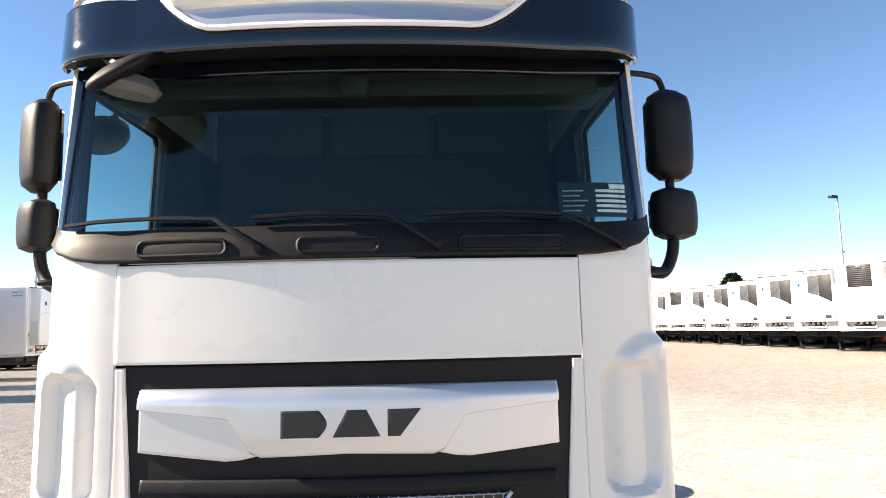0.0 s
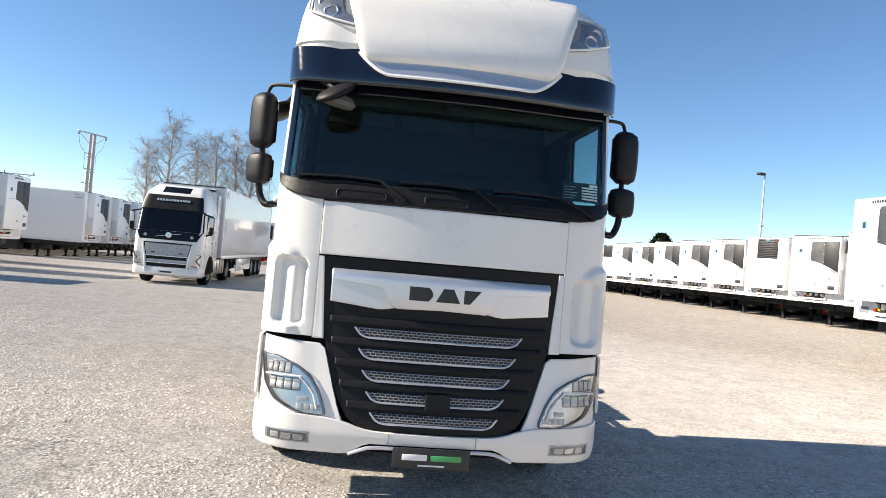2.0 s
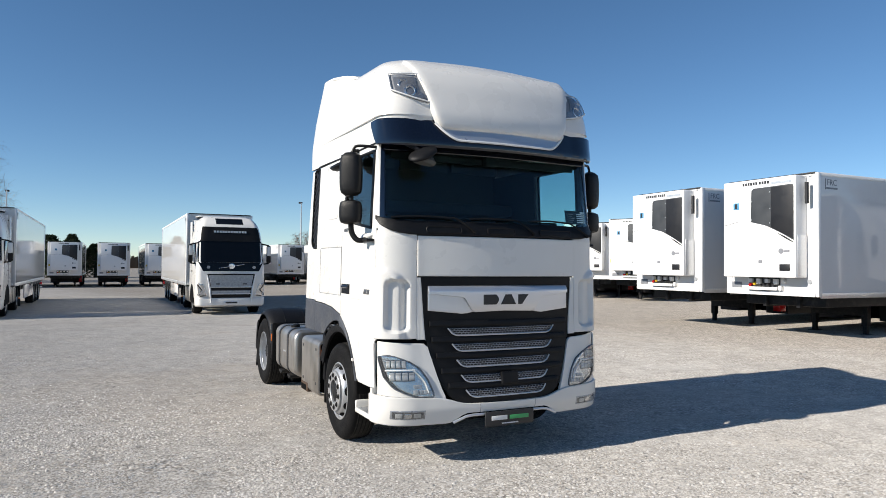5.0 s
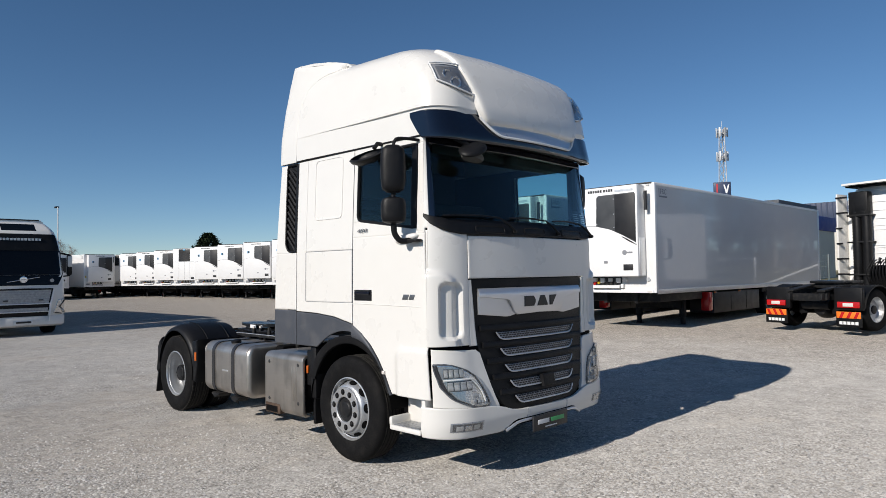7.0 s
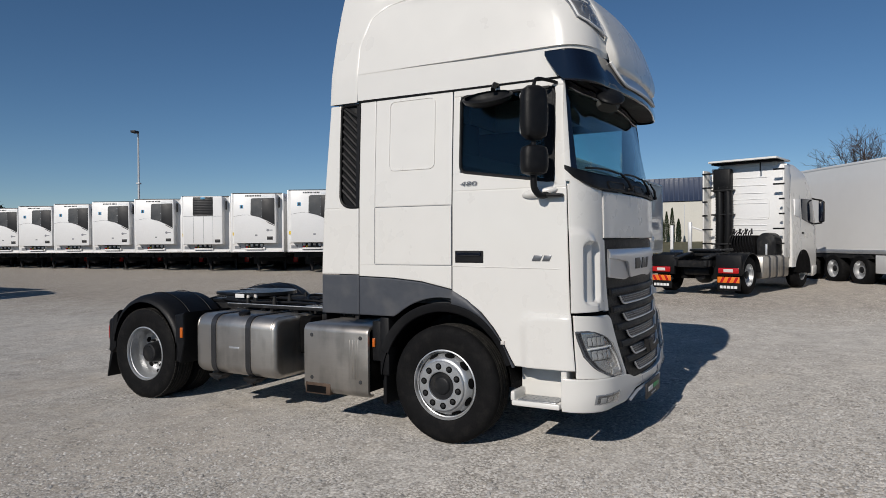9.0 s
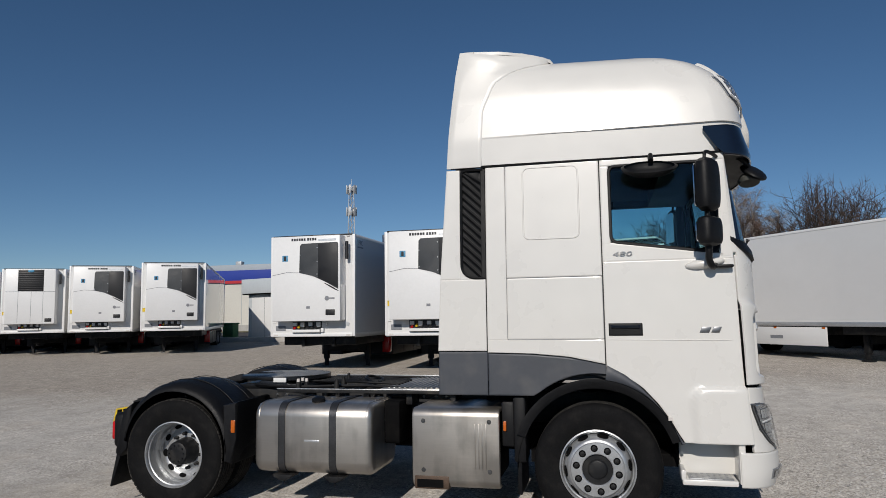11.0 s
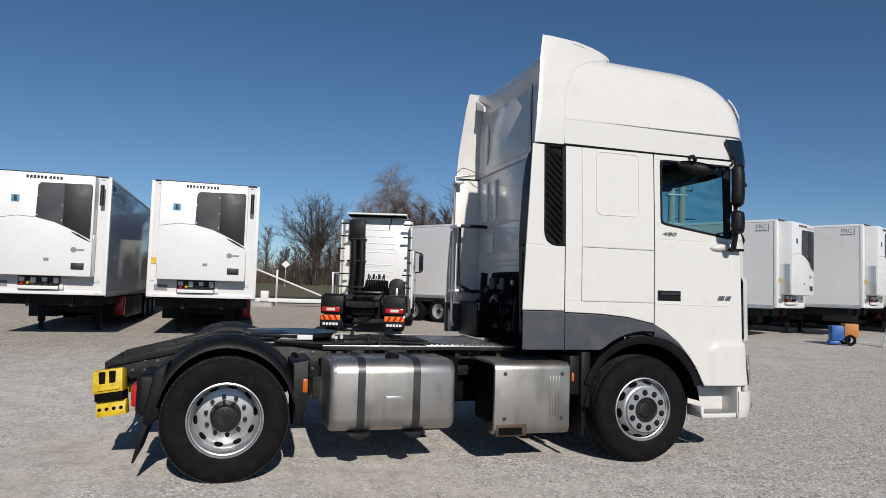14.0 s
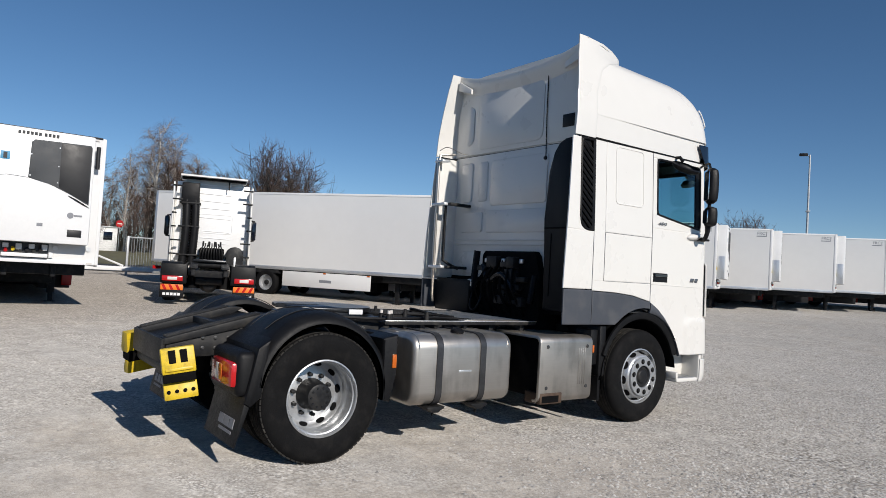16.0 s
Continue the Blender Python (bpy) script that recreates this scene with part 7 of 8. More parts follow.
    for sg in (-1, 1):
        part("grille_blade", tube([(0.04, sg * 0.86, 1.5), (0.045, sg * 0.76, 0.95), (0.045, sg * 0.72, 0.46)], [0.02, 0.035, 0.02], 6), M["panel_b"], Gr)
        part("grille_vent", box(0.03, 0.04, sg * 0.42, sg * 0.56, 1.13, 1.17, 0.004), M["ink"], Gr)
        part("emblem", cyl((-0.02, sg * 0.82, 1.82), (0.0, sg * 0.82, 1.82), 0.06, seg=16), M["bezel"], T)
    part("bumper", loft([cab_ring(z, x, -0.55, w, 0.3) for z, x, w in ((0.30, -0.1, 1.2), (0.36, 0.01, 1.24), (0.6, 0.015, 1.25), (0.63, 0.0, 1.24))]), M["paint"], T)
    part("plate", box(0.015, 0.03, -0.27, 0.27, 0.40, 0.51, 0.004), M["white"], T)
    part("plate_bar", box(0.028, 0.034, -0.2, 0.22, 0.425, 0.485), M["ink"], T)
    for sg in (-1, 1):
        H = part("headlamp", face(0.72, 1.15, lambda z: sg * rails(z, [0.72, 1.15], [0.86, 1.0]), lambda z: sg * rails(z, [0.72, 1.15], [1.15, 1.2]), 0.012, 5, 6), M["reflector"], T)
        part("day_light", tube([(-0.03, sg * 1.17, 1.18), (0.0, sg * 1.0, 0.92), (-0.02, sg * 1.16, 0.76)], 0.02, 6), M["clear"], H)
        part("lamp_slit", tube([(-0.05, sg * 1.19, 1.12), (0.005, sg * 1.04, 0.92), (-0.04, sg * 1.19, 0.74)], 0.024, 6), M["ink"], H)
        part("lamp_slit", tube([(0.01, sg * 0.9, 0.72), (-0.01, sg * 1.1, 0.69)], 0.016, 6), M["ink"], H)
        part("fog_lamp", face(0.42, 0.52, sg * 0.85, sg * 1.1, 0.035, 2, 4), M["unit_black"], T)
        part("side_window", prism([(-1.42, 2.1), (-0.42, 1.88), (-0.62, 2.75), (-1.42, 2.75)], "xz", sg * 1.17, sg * 1.236, 0.01), M["gloss"], T)
        part("door_seam", tube([(-0.35, sg * 1.243, 0.95), (-0.38, sg * 1.243, 1.9)], 0.006, 4), M["ink_grey"], T)
        part("door_seam", tube([(-1.55, sg * 1.243, 0.95), (-1.55, sg * 1.235, 2.0), (-1.55, sg * 1.19, 2.85)], 0.006, 4), M["ink_grey"], T)
        part("rear_side_window", prism([(-2.0, 2.2), (-1.62, 2.15), (-1.62, 2.72), (-2.0, 2.72)], "xz", sg * 1.16, sg * 1.232, 0.01), M["panel_b"], T)
        part("door_handle", box(-1.48, -1.3, sg * 1.23, sg * 1.255, 1.62, 1.68, 0.01), M["black"], T)
        part("step_panel", box(-1.1, -0.5, sg * 0.9, sg * 1.22, 0.34, 0.95, 0.03), M["paint"], T)
        Mr = part("mirror", box(-0.40, -0.26, sg * 1.34, sg * 1.50, 2.0, 2.72, 0.05), M["black"], T)
        part("mirror_back", box(-0.27, -0.245, sg * 1.35, sg * 1.49, 2.3, 2.68, 0.02), M["paint"], Mr)
        part("mirror_glass", box(-0.41, -0.396, sg * 1.36, sg * 1.48, 2.04, 2.68, 0.003), M["gloss"], Mr)
        part("mirror_arm", tube([(-0.38, sg * 1.15, 2.8), (-0.33, sg * 1.44, 2.72)], 0.03, 6), M["black"], Mr)
        part("mirror_arm", tube([(-0.38, sg * 1.2, 1.95), (-0.33, sg * 1.44, 1.99)], 0.03, 6), M["black"], Mr)
        part("arch_front", prism([(-1.35 + 0.62 * math.cos(radians(a)), 0.5 + 0.62 * math.sin(radians(a))) for a in range(-10, 191, 12)], "xz", sg * 1.0, sg * 1.246, 0.0), M["under"], T)
        small_wheel(T, -1.35, sg * 1.05, sg, name="front_wheel")
        small_wheel(T, -5.05, sg * 1.0, sg, name="rear_wheel")
        part("side_fairing", box(-2.72, -2.25, sg * 1.14, sg * 1.19, 0.9, 3.75, 0.02), M["paint"], T)
        part("fuel_tank", box(-4.25, -2.35, sg * 0.5, sg * 1.2, 0.36, 0.98, 0.08), M["tank"], T)
        for x in (-2.8, -3.3, -3.8):
            part("tank_strap", box(x - 0.03, x + 0.03, sg * 0.5, sg * 1.208, 0.352, 0.988, 0.08), M["grey"], T)
        fd = []
        for q in range(15):
            a = radians(5 + q * 170 / 14)
            nn = Vector((math.cos(a), 0, math.sin(a)))
            fd.append([(Vector((-5.05, 0, 0.5)) + nn * 0.58 + Vector((0, sg * y, 0)), nn) for y in (0.68, 0.7, 0.95, 1.2, 1.23)])
        F = part("rear_fender", sheet(fd, 0.03), M["black"], T)
        part("fender_back", box(-5.72, -5.60, sg * 0.56, sg * 1.22, 0.5, 1.03, 0.03), M["black"], F)
        part("fender_side", box(-5.62, -4.5, sg * 0.56, sg * 0.62, 0.7, 1.06, 0.01), M["black"], F)
        part("mud_flap", box(-5.75, -5.73, sg * 0.62, sg * 1.22, 0.12, 0.42, 0.004), M["black"], F)
        bm = bmesh.new()
        for k in range(5):
            box(-5.757, -5.75, sg * (0.70 + 0.092 * k), sg * (0.77 + 0.092 * k), 0.175, 0.245, bm=bm)
        tagged(part("flap_mark", bm, M["white"], F, "white blocks on a black flap"), kind="stuff")
        W = part("warning_plate", box(-5.765, -5.745, sg * 0.64, sg * 1.20, 0.32, 0.47, 0.004), M["orange"], F, "orange plate with red diagonal stripes")
        for k in range(3):
            y = 0.70 + 0.17 * k
            part("stripe", prism([(sg * y, 0.325), (sg * (y + 0.07), 0.325), (sg * (y + 0.14), 0.465), (sg * (y + 0.07), 0.465)], "yz", -5.77, -5.762), M["red"], W)
        part("tail_lamp", box(-5.77, -5.72, sg * 0.66, sg * 1.18, 0.56, 0.70, 0.015), M["red"], F)
        part("lamp_window", box(-5.776, -5.768, sg * 0.8, sg * 1.04, 0.59, 0.67, 0.004), M["clear"], F)
        part("chassis_beam", box(-5.9, -2.0, sg * 0.37, sg * 0.45, 0.72, 0.98, 0.008), M["frame"], T)
    part("underbody", box(-2.2, -0.15, -1.0, 1.0, 0.42, 0.7, 0.03), M["under"], T)
    part("fifth_wheel", box(-5.1, -4.3, -0.45, 0.45, 1.1, 1.18, 0.03), M["grease"], T)
    part("coupling_base", box(-5.0, -4.4, -0.4, 0.4, 0.98, 1.1, 0.02), M["frame"], T)
    part("cross_beam", prism([(-0.5, 0.74), (-0.36, 0.70), (0.36, 0.70), (0.5, 0.74), (0.5, 0.90), (0.36, 0.86), (-0.36, 0.86), (-0.5, 0.90)], "yz", -5.88, -5.76, 0.015), M["frame"], T)
    part("rear_axle", cyl((-5.05, -0.9, 0.5), (-5.05, 0.9, 0.5), 0.14, seg=16), M["under"], T)
    part("axle_casing", lathe([(0.0001, -0.34), (0.16, -0.3), (0.24, -0.12), (0.25, 0.1), (0.14, 0.3), (0.0001, 0.32)], Matrix.Translation((-5.1, 0, 0.5)), 20), M["frame"], T)
    part("air_tank", cyl((-5.5, -0.34, 0.60), (-5.5, 0.34, 0.60), 0.115, seg=16), M["frame"], T)
    for sg in (-1, 1):
        part("air_spring", cyl((-5.35, sg * 0.42, 0.38), (-5.35, sg * 0.42, 0.72), 0.12, seg=16), M["rubber"], T)
        part("frame_horn", prism([(-6.0, 0.74), (-5.7, 0.72), (-5.7, 0.98), (-6.0, 0.88)], "xz", sg * 0.36, sg * 0.46, 0.01), M["frame"], T)
        part("coupling_ramp", prism([(-5.95, 0.93), (-5.1, 1.04), (-5.1, 1.08), (-5.95, 0.97)], "xz", sg * 0.30, sg * 0.5, 0.008), M["frame"], T)
    for k in range(5):
        part("brake_hose", tube(bend([(-5.74, -0.3 + 0.14 * k, 0.9), (-5.6, -0.28 + 0.13 * k, 0.72), (-5.42, -0.3 + 0.15 * k, 0.66), (-5.2, -0.2 + 0.1 * k, 0.8)]), 0.016, 6), M["black"], T)
    part("drive_line", box(-4.6, -2.3, -0.3, 0.3, 0.42, 0.8, 0.06), M["under"], T)
    R = part("rear_wall", box(-2.28, -2.24, -1.1, 1.1, 0.95, 3.82, 0.01), M["panel_b"], T)
    for z in (1.75, 1.92, 2.16, 2.62, 2.95, 3.2, 3.45):
        part("wall_rib", tube([(-2.285, y, z + 0.012 * math.sin(y * 2)) for y in (-0.55, -0.2, 0.2, 0.5)], 0.013, 6), M["panel_b"], R)
    rim = rounded(-0.62, 0.5, 2.1, 2.75, 0.08)
    part("wall_pressing", tube([(-2.283, u, v) for u, v in rim + rim[:1]], 0.012, 6), M["panel_b"], R)
    # engine and gearbox seen behind the cab, with its hoses
    P = part("rear_plant", box(-2.78, -2.3, -0.42, 0.32, 0.9, 1.58, 0.06), M["under"], T)
    for k in range(9):
        y = -0.40 + 0.085 * k
        part("hose", tube(bend([(-2.78, y, 1.0), (-2.92, y + 0.02, 1.35), (-2.86, y * 0.8, 1.62), (-2.7, y * 0.75, 1.68 + 0.05 * (k % 3))]), 0.017, 6), M["black"], P)
    for k in range(4):
        part("hose_coupling", cyl((-2.75, -0.3 + 0.17 * k, 1.62), (-2.75, -0.3 + 0.17 * k, 1.80), 0.035, 0.025, 8), M["frame"], P)
    # twin ribbed air ducts on the wall
    S = part("air_intake_duct", box(-2.55, -2.29, 0.42, 0.95, 3.0, 3.78, 0.05), M["black"], T, "ribbed black air intake duct")
    for y in (0.55, 0.81):
        ring = []
        for k in range(61):
            z = 1.0 + 2.75 * k / 60
            ring.append((-2.43 + 0.03 * math.sin(z * 2), y - 0.05 * math.sin((z - 1.0) * 1.2), z))
        part("duct_tube", tube(ring, [0.118 + 0.012 * (k % 2) for k in range(61)], 14), M["black"], S)
    for z in (1.28, 2.25, 3.05):
        part("duct_clamp", box(-2.57, -2.28, 0.36, 0.99, z, z + 0.05, 0.01), M["frame"], S)
    # rounded silencer cover
    out = [(-1.0, 0.92)] + [(-0.74 - 0.26 * math.cos(radians(a)), 1.4 + 0.26 * math.sin(radians(a))) for a in range(0, 181, 15)] + [(-0.48, 0.92)]
    part("silencer", prism(out, "yz", -2.85, -2.35, 0.03), M["frame"], T)
    part("silencer_strap", box(-2.86, -2.84, -0.78, -0.72, 0.95, 1.3, 0.004), M["alu"], T)
    # roof deflector plate
    Rf = part("roof_deflector", prism([(-2.78, 3.97), (-2.75, 4.03), (-1.7, 3.99), (-1.7, 3.93)], "xz", -1.0, 1.0, 0.02), M["paint"], T)
    part("deflector_edge", box(-2.62, -2.1, -0.97, 0.97, 3.915, 3.955, 0.01), M["under"], Rf)
    part("deflector_stay", tube([(-2.5, -0.45, 3.95), (-2.5, -0.45, 3.62)], 0.02, 6), M["black"], Rf)
    for sg in (-1, 1):
        for k, ln in enumerate((0.3, 0.3, 0.14, 0.14, 0.3, 0.3)):
            z = 1.3 + 0.46 * k
            part("fairing_hinge", box(-2.74, -2.66, sg * (1.19 - ln), sg * 1.19, z, z + 0.05, 0.006), M["black"], T)
    return T


gv = long_haul(place(-8.05, 23.7, -90), "white sleeper-cab truck with a black visor, coupled to a trailer", "long-haul trucks")
for ob in gv.children_recursive:
    if ob.type == "MESH":
        for v in ob.data.vertices:
            if v.co.z > 1.1:
                v.co.z = 1.1 + (v.co.z - 1.1) * 0.92
copy_thing(gv, place(0.45, 23.2, -90))
w = copy_thing(gv, place(18.4, 2.40, -17) @ Matrix.Diagonal((1.02, 1.02, 1.015, 1)))
tagged(w, "white sleeper-cab tractor truck without trailer, seen beside trailers")
coupled = trailer("semi_trailer", "white semi-trailer coupled to a sleeper-cab truck", place(-8.05, 26.75, -90), unit=None, skirts=True, legs=False)
copy_thing(coupled, place(0.45, 26.25, -90))

# ---- yard edge, buildings, poles ----
def store():
    B = thing("store_building", "long pale store with blue and red fascia, behind the yard", "building", pose(47, 22, ground_z(47, 22)))
    part("wall", box(0, 12, -6, 34, -0.2, 4.1), M["clad"], B)
    part("fascia", box(-0.12, 12.1, -6.1, 34.1, 4.1, 5.25, 0.02), M["band"], B)
    part("fascia_stripe", box(-0.16, -0.11, -6.1, 34.1, 4.1, 4.35), M["band_red"], B)
    part("roof_block", box(4, 11, 4, 30, 5.25, 6.1, 0.03), M["sheet"], B)
    part("roof_block", box(2, 11, -5, 4, 5.25, 6.3, 0.03), M["roof"], B)
    for k in range(5):
        part("roof_vent", box(3 + k, 3.6 + k, 6 + 5 * k, 6.6 + 5 * k, 6.1, 6.5, 0.02), M["galv"], B)
    for k in range(19):
        part("wall_joint", box(-0.012, 0.0, -5.9 + 2.1 * k, -5.86 + 2.1 * k, 0, 4.1), M["sheet"], B)
    part("wall_base", box(-0.05, 0.1, -6.05, 34.05, -0.2, 0.5), M["conc"], B)


store()
S = thing("warehouse", "low dark flat-roofed warehouse beyond the road", "building", pose(90, 12.5, ground_z(90, 12.5)))
part("wall", box(0, 24, 0, 26, -0.4, 5.4), M["clad"], S)
part("fascia", box(-0.2, 24, 1.4, 26, 5.45, 8.6, 0.02), M["navy"], S)
for k in range(38):
    part("fascia_rib", box(-0.26, -0.19, 1.6 + 0.64 * k, 1.75 + 0.64 * k, 5.5, 8.55), M["navy"], S)
for k in range(6):
    part("wall_joint", box(-0.03, 0.02, 0.6 + 4.2 * k, 0.7 + 4.2 * k, 0.0, 5.0), M["galv"], S)

S = thing("utility_shed", "grey sheet-metal shed with a fascia and steel door", "shed", pose(31.5, 24.5, ground_z(31.5, 24.5), 0, 0, -22))
part("wall", box(0, 5, -5.5, 1.5, -0.1, 2.85), M["pale_sheet"], S)
part("fascia", box(-0.35, 5.3, -5.8, 1.8, 2.85, 3.75, 0.02), M["pale_sheet"], S)
part("fascia_edge", box(-0.30, 5.2, -5.75, 1.75, 2.78, 2.86), M["under"], S)
part("plinth", box(-1.0, 5.4, -6.0, 2.0, -0.4, 0.08, 0.02), M["kerb"], S)
D = part("door", box(-0.04, 0.02, -1.25, 1.15, 0.08, 2.6, 0.01), M["white"], S, "white double steel door")
part("door_joint", box(-0.046, -0.03, -0.06, -0.04, 0.1, 2.58), M["ink_grey"], D)
part("door_handle", box(-0.1, -0.03, -0.9, -0.75, 1.25, 1.3, 0.01), M["black"], D)
for k in range(7):
    part("wall_joint", box(-0.012, 0.0, -5.3 + 0.6 * k, -5.28 + 0.6 * k, 0.1, 2.75), M["sheet"], S)
part("notice", box(-0.02, 0.0, -1.75, -1.5, 2.0, 2.2), M["white"], S)
S = thing("waste_bin", "green plastic waste bin beside the shed", "bin", pose(31.0, 26.5, ground_z(31, 26.5)))
part("body", box(-0.35, 0.35, -0.35, 0.35, 0.08, 1.0, 0.05), M["bin"], S)
part("lid", box(-0.4, 0.4, -0.38, 0.38, 1.0, 1.08, 0.03), M["bin"], S)

# kerb of the yard's edge and the road beyond
part("kerb", box(28.6, 28.9, 6, 60, 0.2, 0.62, 0.03), M["kerb"])
tagged(bpy.data.objects["kerb"], "grey concrete kerb along the yard's edge", "kerb", kind="structure")
bm = bmesh.new()
rows = []
for k in range(41):
    y = -70 + 3.5 * k
    rows.append([bm.verts.new((x, y, ground_z(x, y) + 0.03)) for x in (33.0, 36, 40, 43.5)])
for a, b in zip(rows, rows[1:]):
    for k in range(3):
        bm.faces.new((a[k], a[k + 1], b[k + 1], b[k]))
tagged(part("road", bm, M["asphalt"]), "grey asphalt road behind the fence", "road", kind="structure")
bm = bmesh.new()
rows = []
for k in range(41):
    y = -70 + 3.5 * k
    rows.append([bm.verts.new((x, y, ground_z(x, y) + 0.035)) for x in (44.0, 60, 110, 200)])
for a, b in zip(rows, rows[1:]):
    for k in range(3):
        bm.faces.new((a[k], a[k + 1], b[k + 1], b[k]))
tagged(part("verge", bm, M["verge"]), "dry grass verge beyond the road", "grass", kind="structure")


def fence(name, x0, y0, x1, y1, h=1.9, step=2.5):
    F = thing(name, "wire mesh fence on steel posts along the road", "fence", pose(0, 0, 0), "yard fences")
    a, b = Vector((x0, y0, 0)), Vector((x1, y1, 0))
    n = max(1, round((b - a).length / step))
    for k in range(n + 1):
        p = a.lerp(b, k / n)
        z = ground_z(p.x, p.y)
        part("post", box(p.x - 0.03, p.x + 0.03, p.y - 0.03, p.y + 0.03, z, z + h + 0.05, 0.006), M["fence"], F)
    for k in range(n):
        p, q = a.lerp(b, k / n), a.lerp(b, (k + 1) / n)
        zp, zq = ground_z(p.x, p.y), ground_z(q.x, q.y)
        bm = bmesh.new()
        for r in range(8):
            z = 0.08 + (h - 0.1) * r / 7
            tube([(p.x, p.y, zp + z), (q.x, q.y, zq + z)], 0.006, 3, bm=bm)
        for c in range(1, 25):
            f = c / 25
            v = p.lerp(q, f)
            zz = zp + (zq - zp) * f
            tube([(v.x, v.y, zz + 0.06), (v.x, v.y, zz + h - 0.02)], 0.004, 3, bm=bm)
        tagged(part("mesh_panel", bm, M["fence"], F), kind="stuff")
    return F


fence("fence", 30.5, 8.6, 30.5, 18.0)
fence("fence", 30.5, 27.2, 30.5, 48)
fence("fence", 30.5, -0.5, 30.5, -34)
fence("fence", 94, 6, 94, -42, h=2.2, step=3.0)


def sliding_gate():
    z = ground_z(29, 4)
    G = thing("sliding_gate", "white steel sliding gate with a diagonal brace", "gate", pose(29.5, 6.9, z))
    part("gate_post", box(-0.09, 0.09, -0.09, 0.09, 0, 2.15, 0.01), M["galv"], G)
    part("gate_post", box(-0.05, 0.05, -1.2, -1.1, 0, 1.9, 0.01), M["galv"], G)
    part("gate_post", box(-0.05, 0.05, -4.1, -4.0, 0, 1.9, 0.01), M["galv"], G)
    part("guide_post", box(-0.06, 0.06, 0.80, 0.94, 0, 2.0, 0.01), M["white"], G)
    part("bottom_rail", box(-0.06, 0.06, -7.6, 0.3, 0.22, 0.42, 0.01), M["white"], G)
    part("brace", tube([(0, -0.1, 1.9), (0, -3.9, 0.45)], 0.05, 6), M["white"], G)
    part("top_rail", tube([(0, -4.05, 1.85), (0, -7.5, 1.85)], 0.035, 6), M["galv"], G)
    bar = part("gate_bar", tube([(0, -4.1, 0.4), (0, -4.1, 1.85)], 0.01, 4), M["galv"], G)
    for k in range(1, 28):
        again(bar, pose(0, -0.12 * k, 0))
    part("drive_box", box(-0.2, 0.2, 0.35, 0.75, 0.1, 0.75, 0.02), M["galv"], G)
    part("drive_cabinet", box(-0.3, 0.0, -0.75, -0.35, 0.25, 0.8, 0.02), M["white"], G)


sliding_gate()


def lamp_pole(x, y, h, label="tall galvanised floodlight pole", heads=1, turn=0):
    P = thing("lamp_pole", label, "lamp pole", pose(x, y, ground_z(x, y), 0, 0, turn), "lamp poles")
    part("pole", tube([(0, 0, 0), (0, 0, h * 0.5), (0, 0, h)], [0.11, 0.09, 0.06], 10), M["galv"], P)
    for k in range(heads):
        sg = 1 if k == 0 else -1
        part("arm", tube([(0, 0, h - 0.15), (sg * 0.3, 0, h)], 0.03, 6), M["galv"], P)
        part("lamp_head", box(sg * 0.15, sg * 0.75, -0.2, 0.2, h - 0.08, h + 0.1, 0.03, m=Matrix.Translation((0, 0, 0))), M["frame"], P)
    part("cable_box", box(-0.15, 0.15, -0.15, 0.15, h * 0.6, h * 0.6 + 0.12, 0.02), M["galv"], P)


lamp_pole(30.3, 49.7, 10.4, turn=200)
lamp_pole(20.0, -43.8, 11.2, turn=30)
lamp_pole(-30.2, 53.0, 10.0, turn=0)
lamp_pole(-13.7, 86.0, 10.2, turn=90)
lamp_pole(19.3, 86.3, 10.2, turn=90)


def street_lamp(x, y, h, turn):
    P = thing("street_lamp", "twin-armed road lamp on a thin pole", "street lamp", pose(x, y, ground_z(x, y), 0, 0, turn), "street lamps")
    part("pole", tube([(0, 0, 0), (0, 0, h)], [0.09, 0.06], 8), M["galv"], P)
    for sg in (-1, 1):
        A = part("arm", tube(bend([(0, 0, h - 0.1), (sg * 0.8, 0, h + 0.35), (sg * 1.8, 0, h + 0.5)]), 0.035, 6), M["galv"], P)
        part("lamp_head", box(sg * 1.6, sg * 2.2, -0.12, 0.12, h + 0.46, h + 0.56, 0.02), M["galv"], A)


street_lamp(103, -12.7, 13.0, 90)
street_lamp(129.5, -2.4, 13.0, 90)


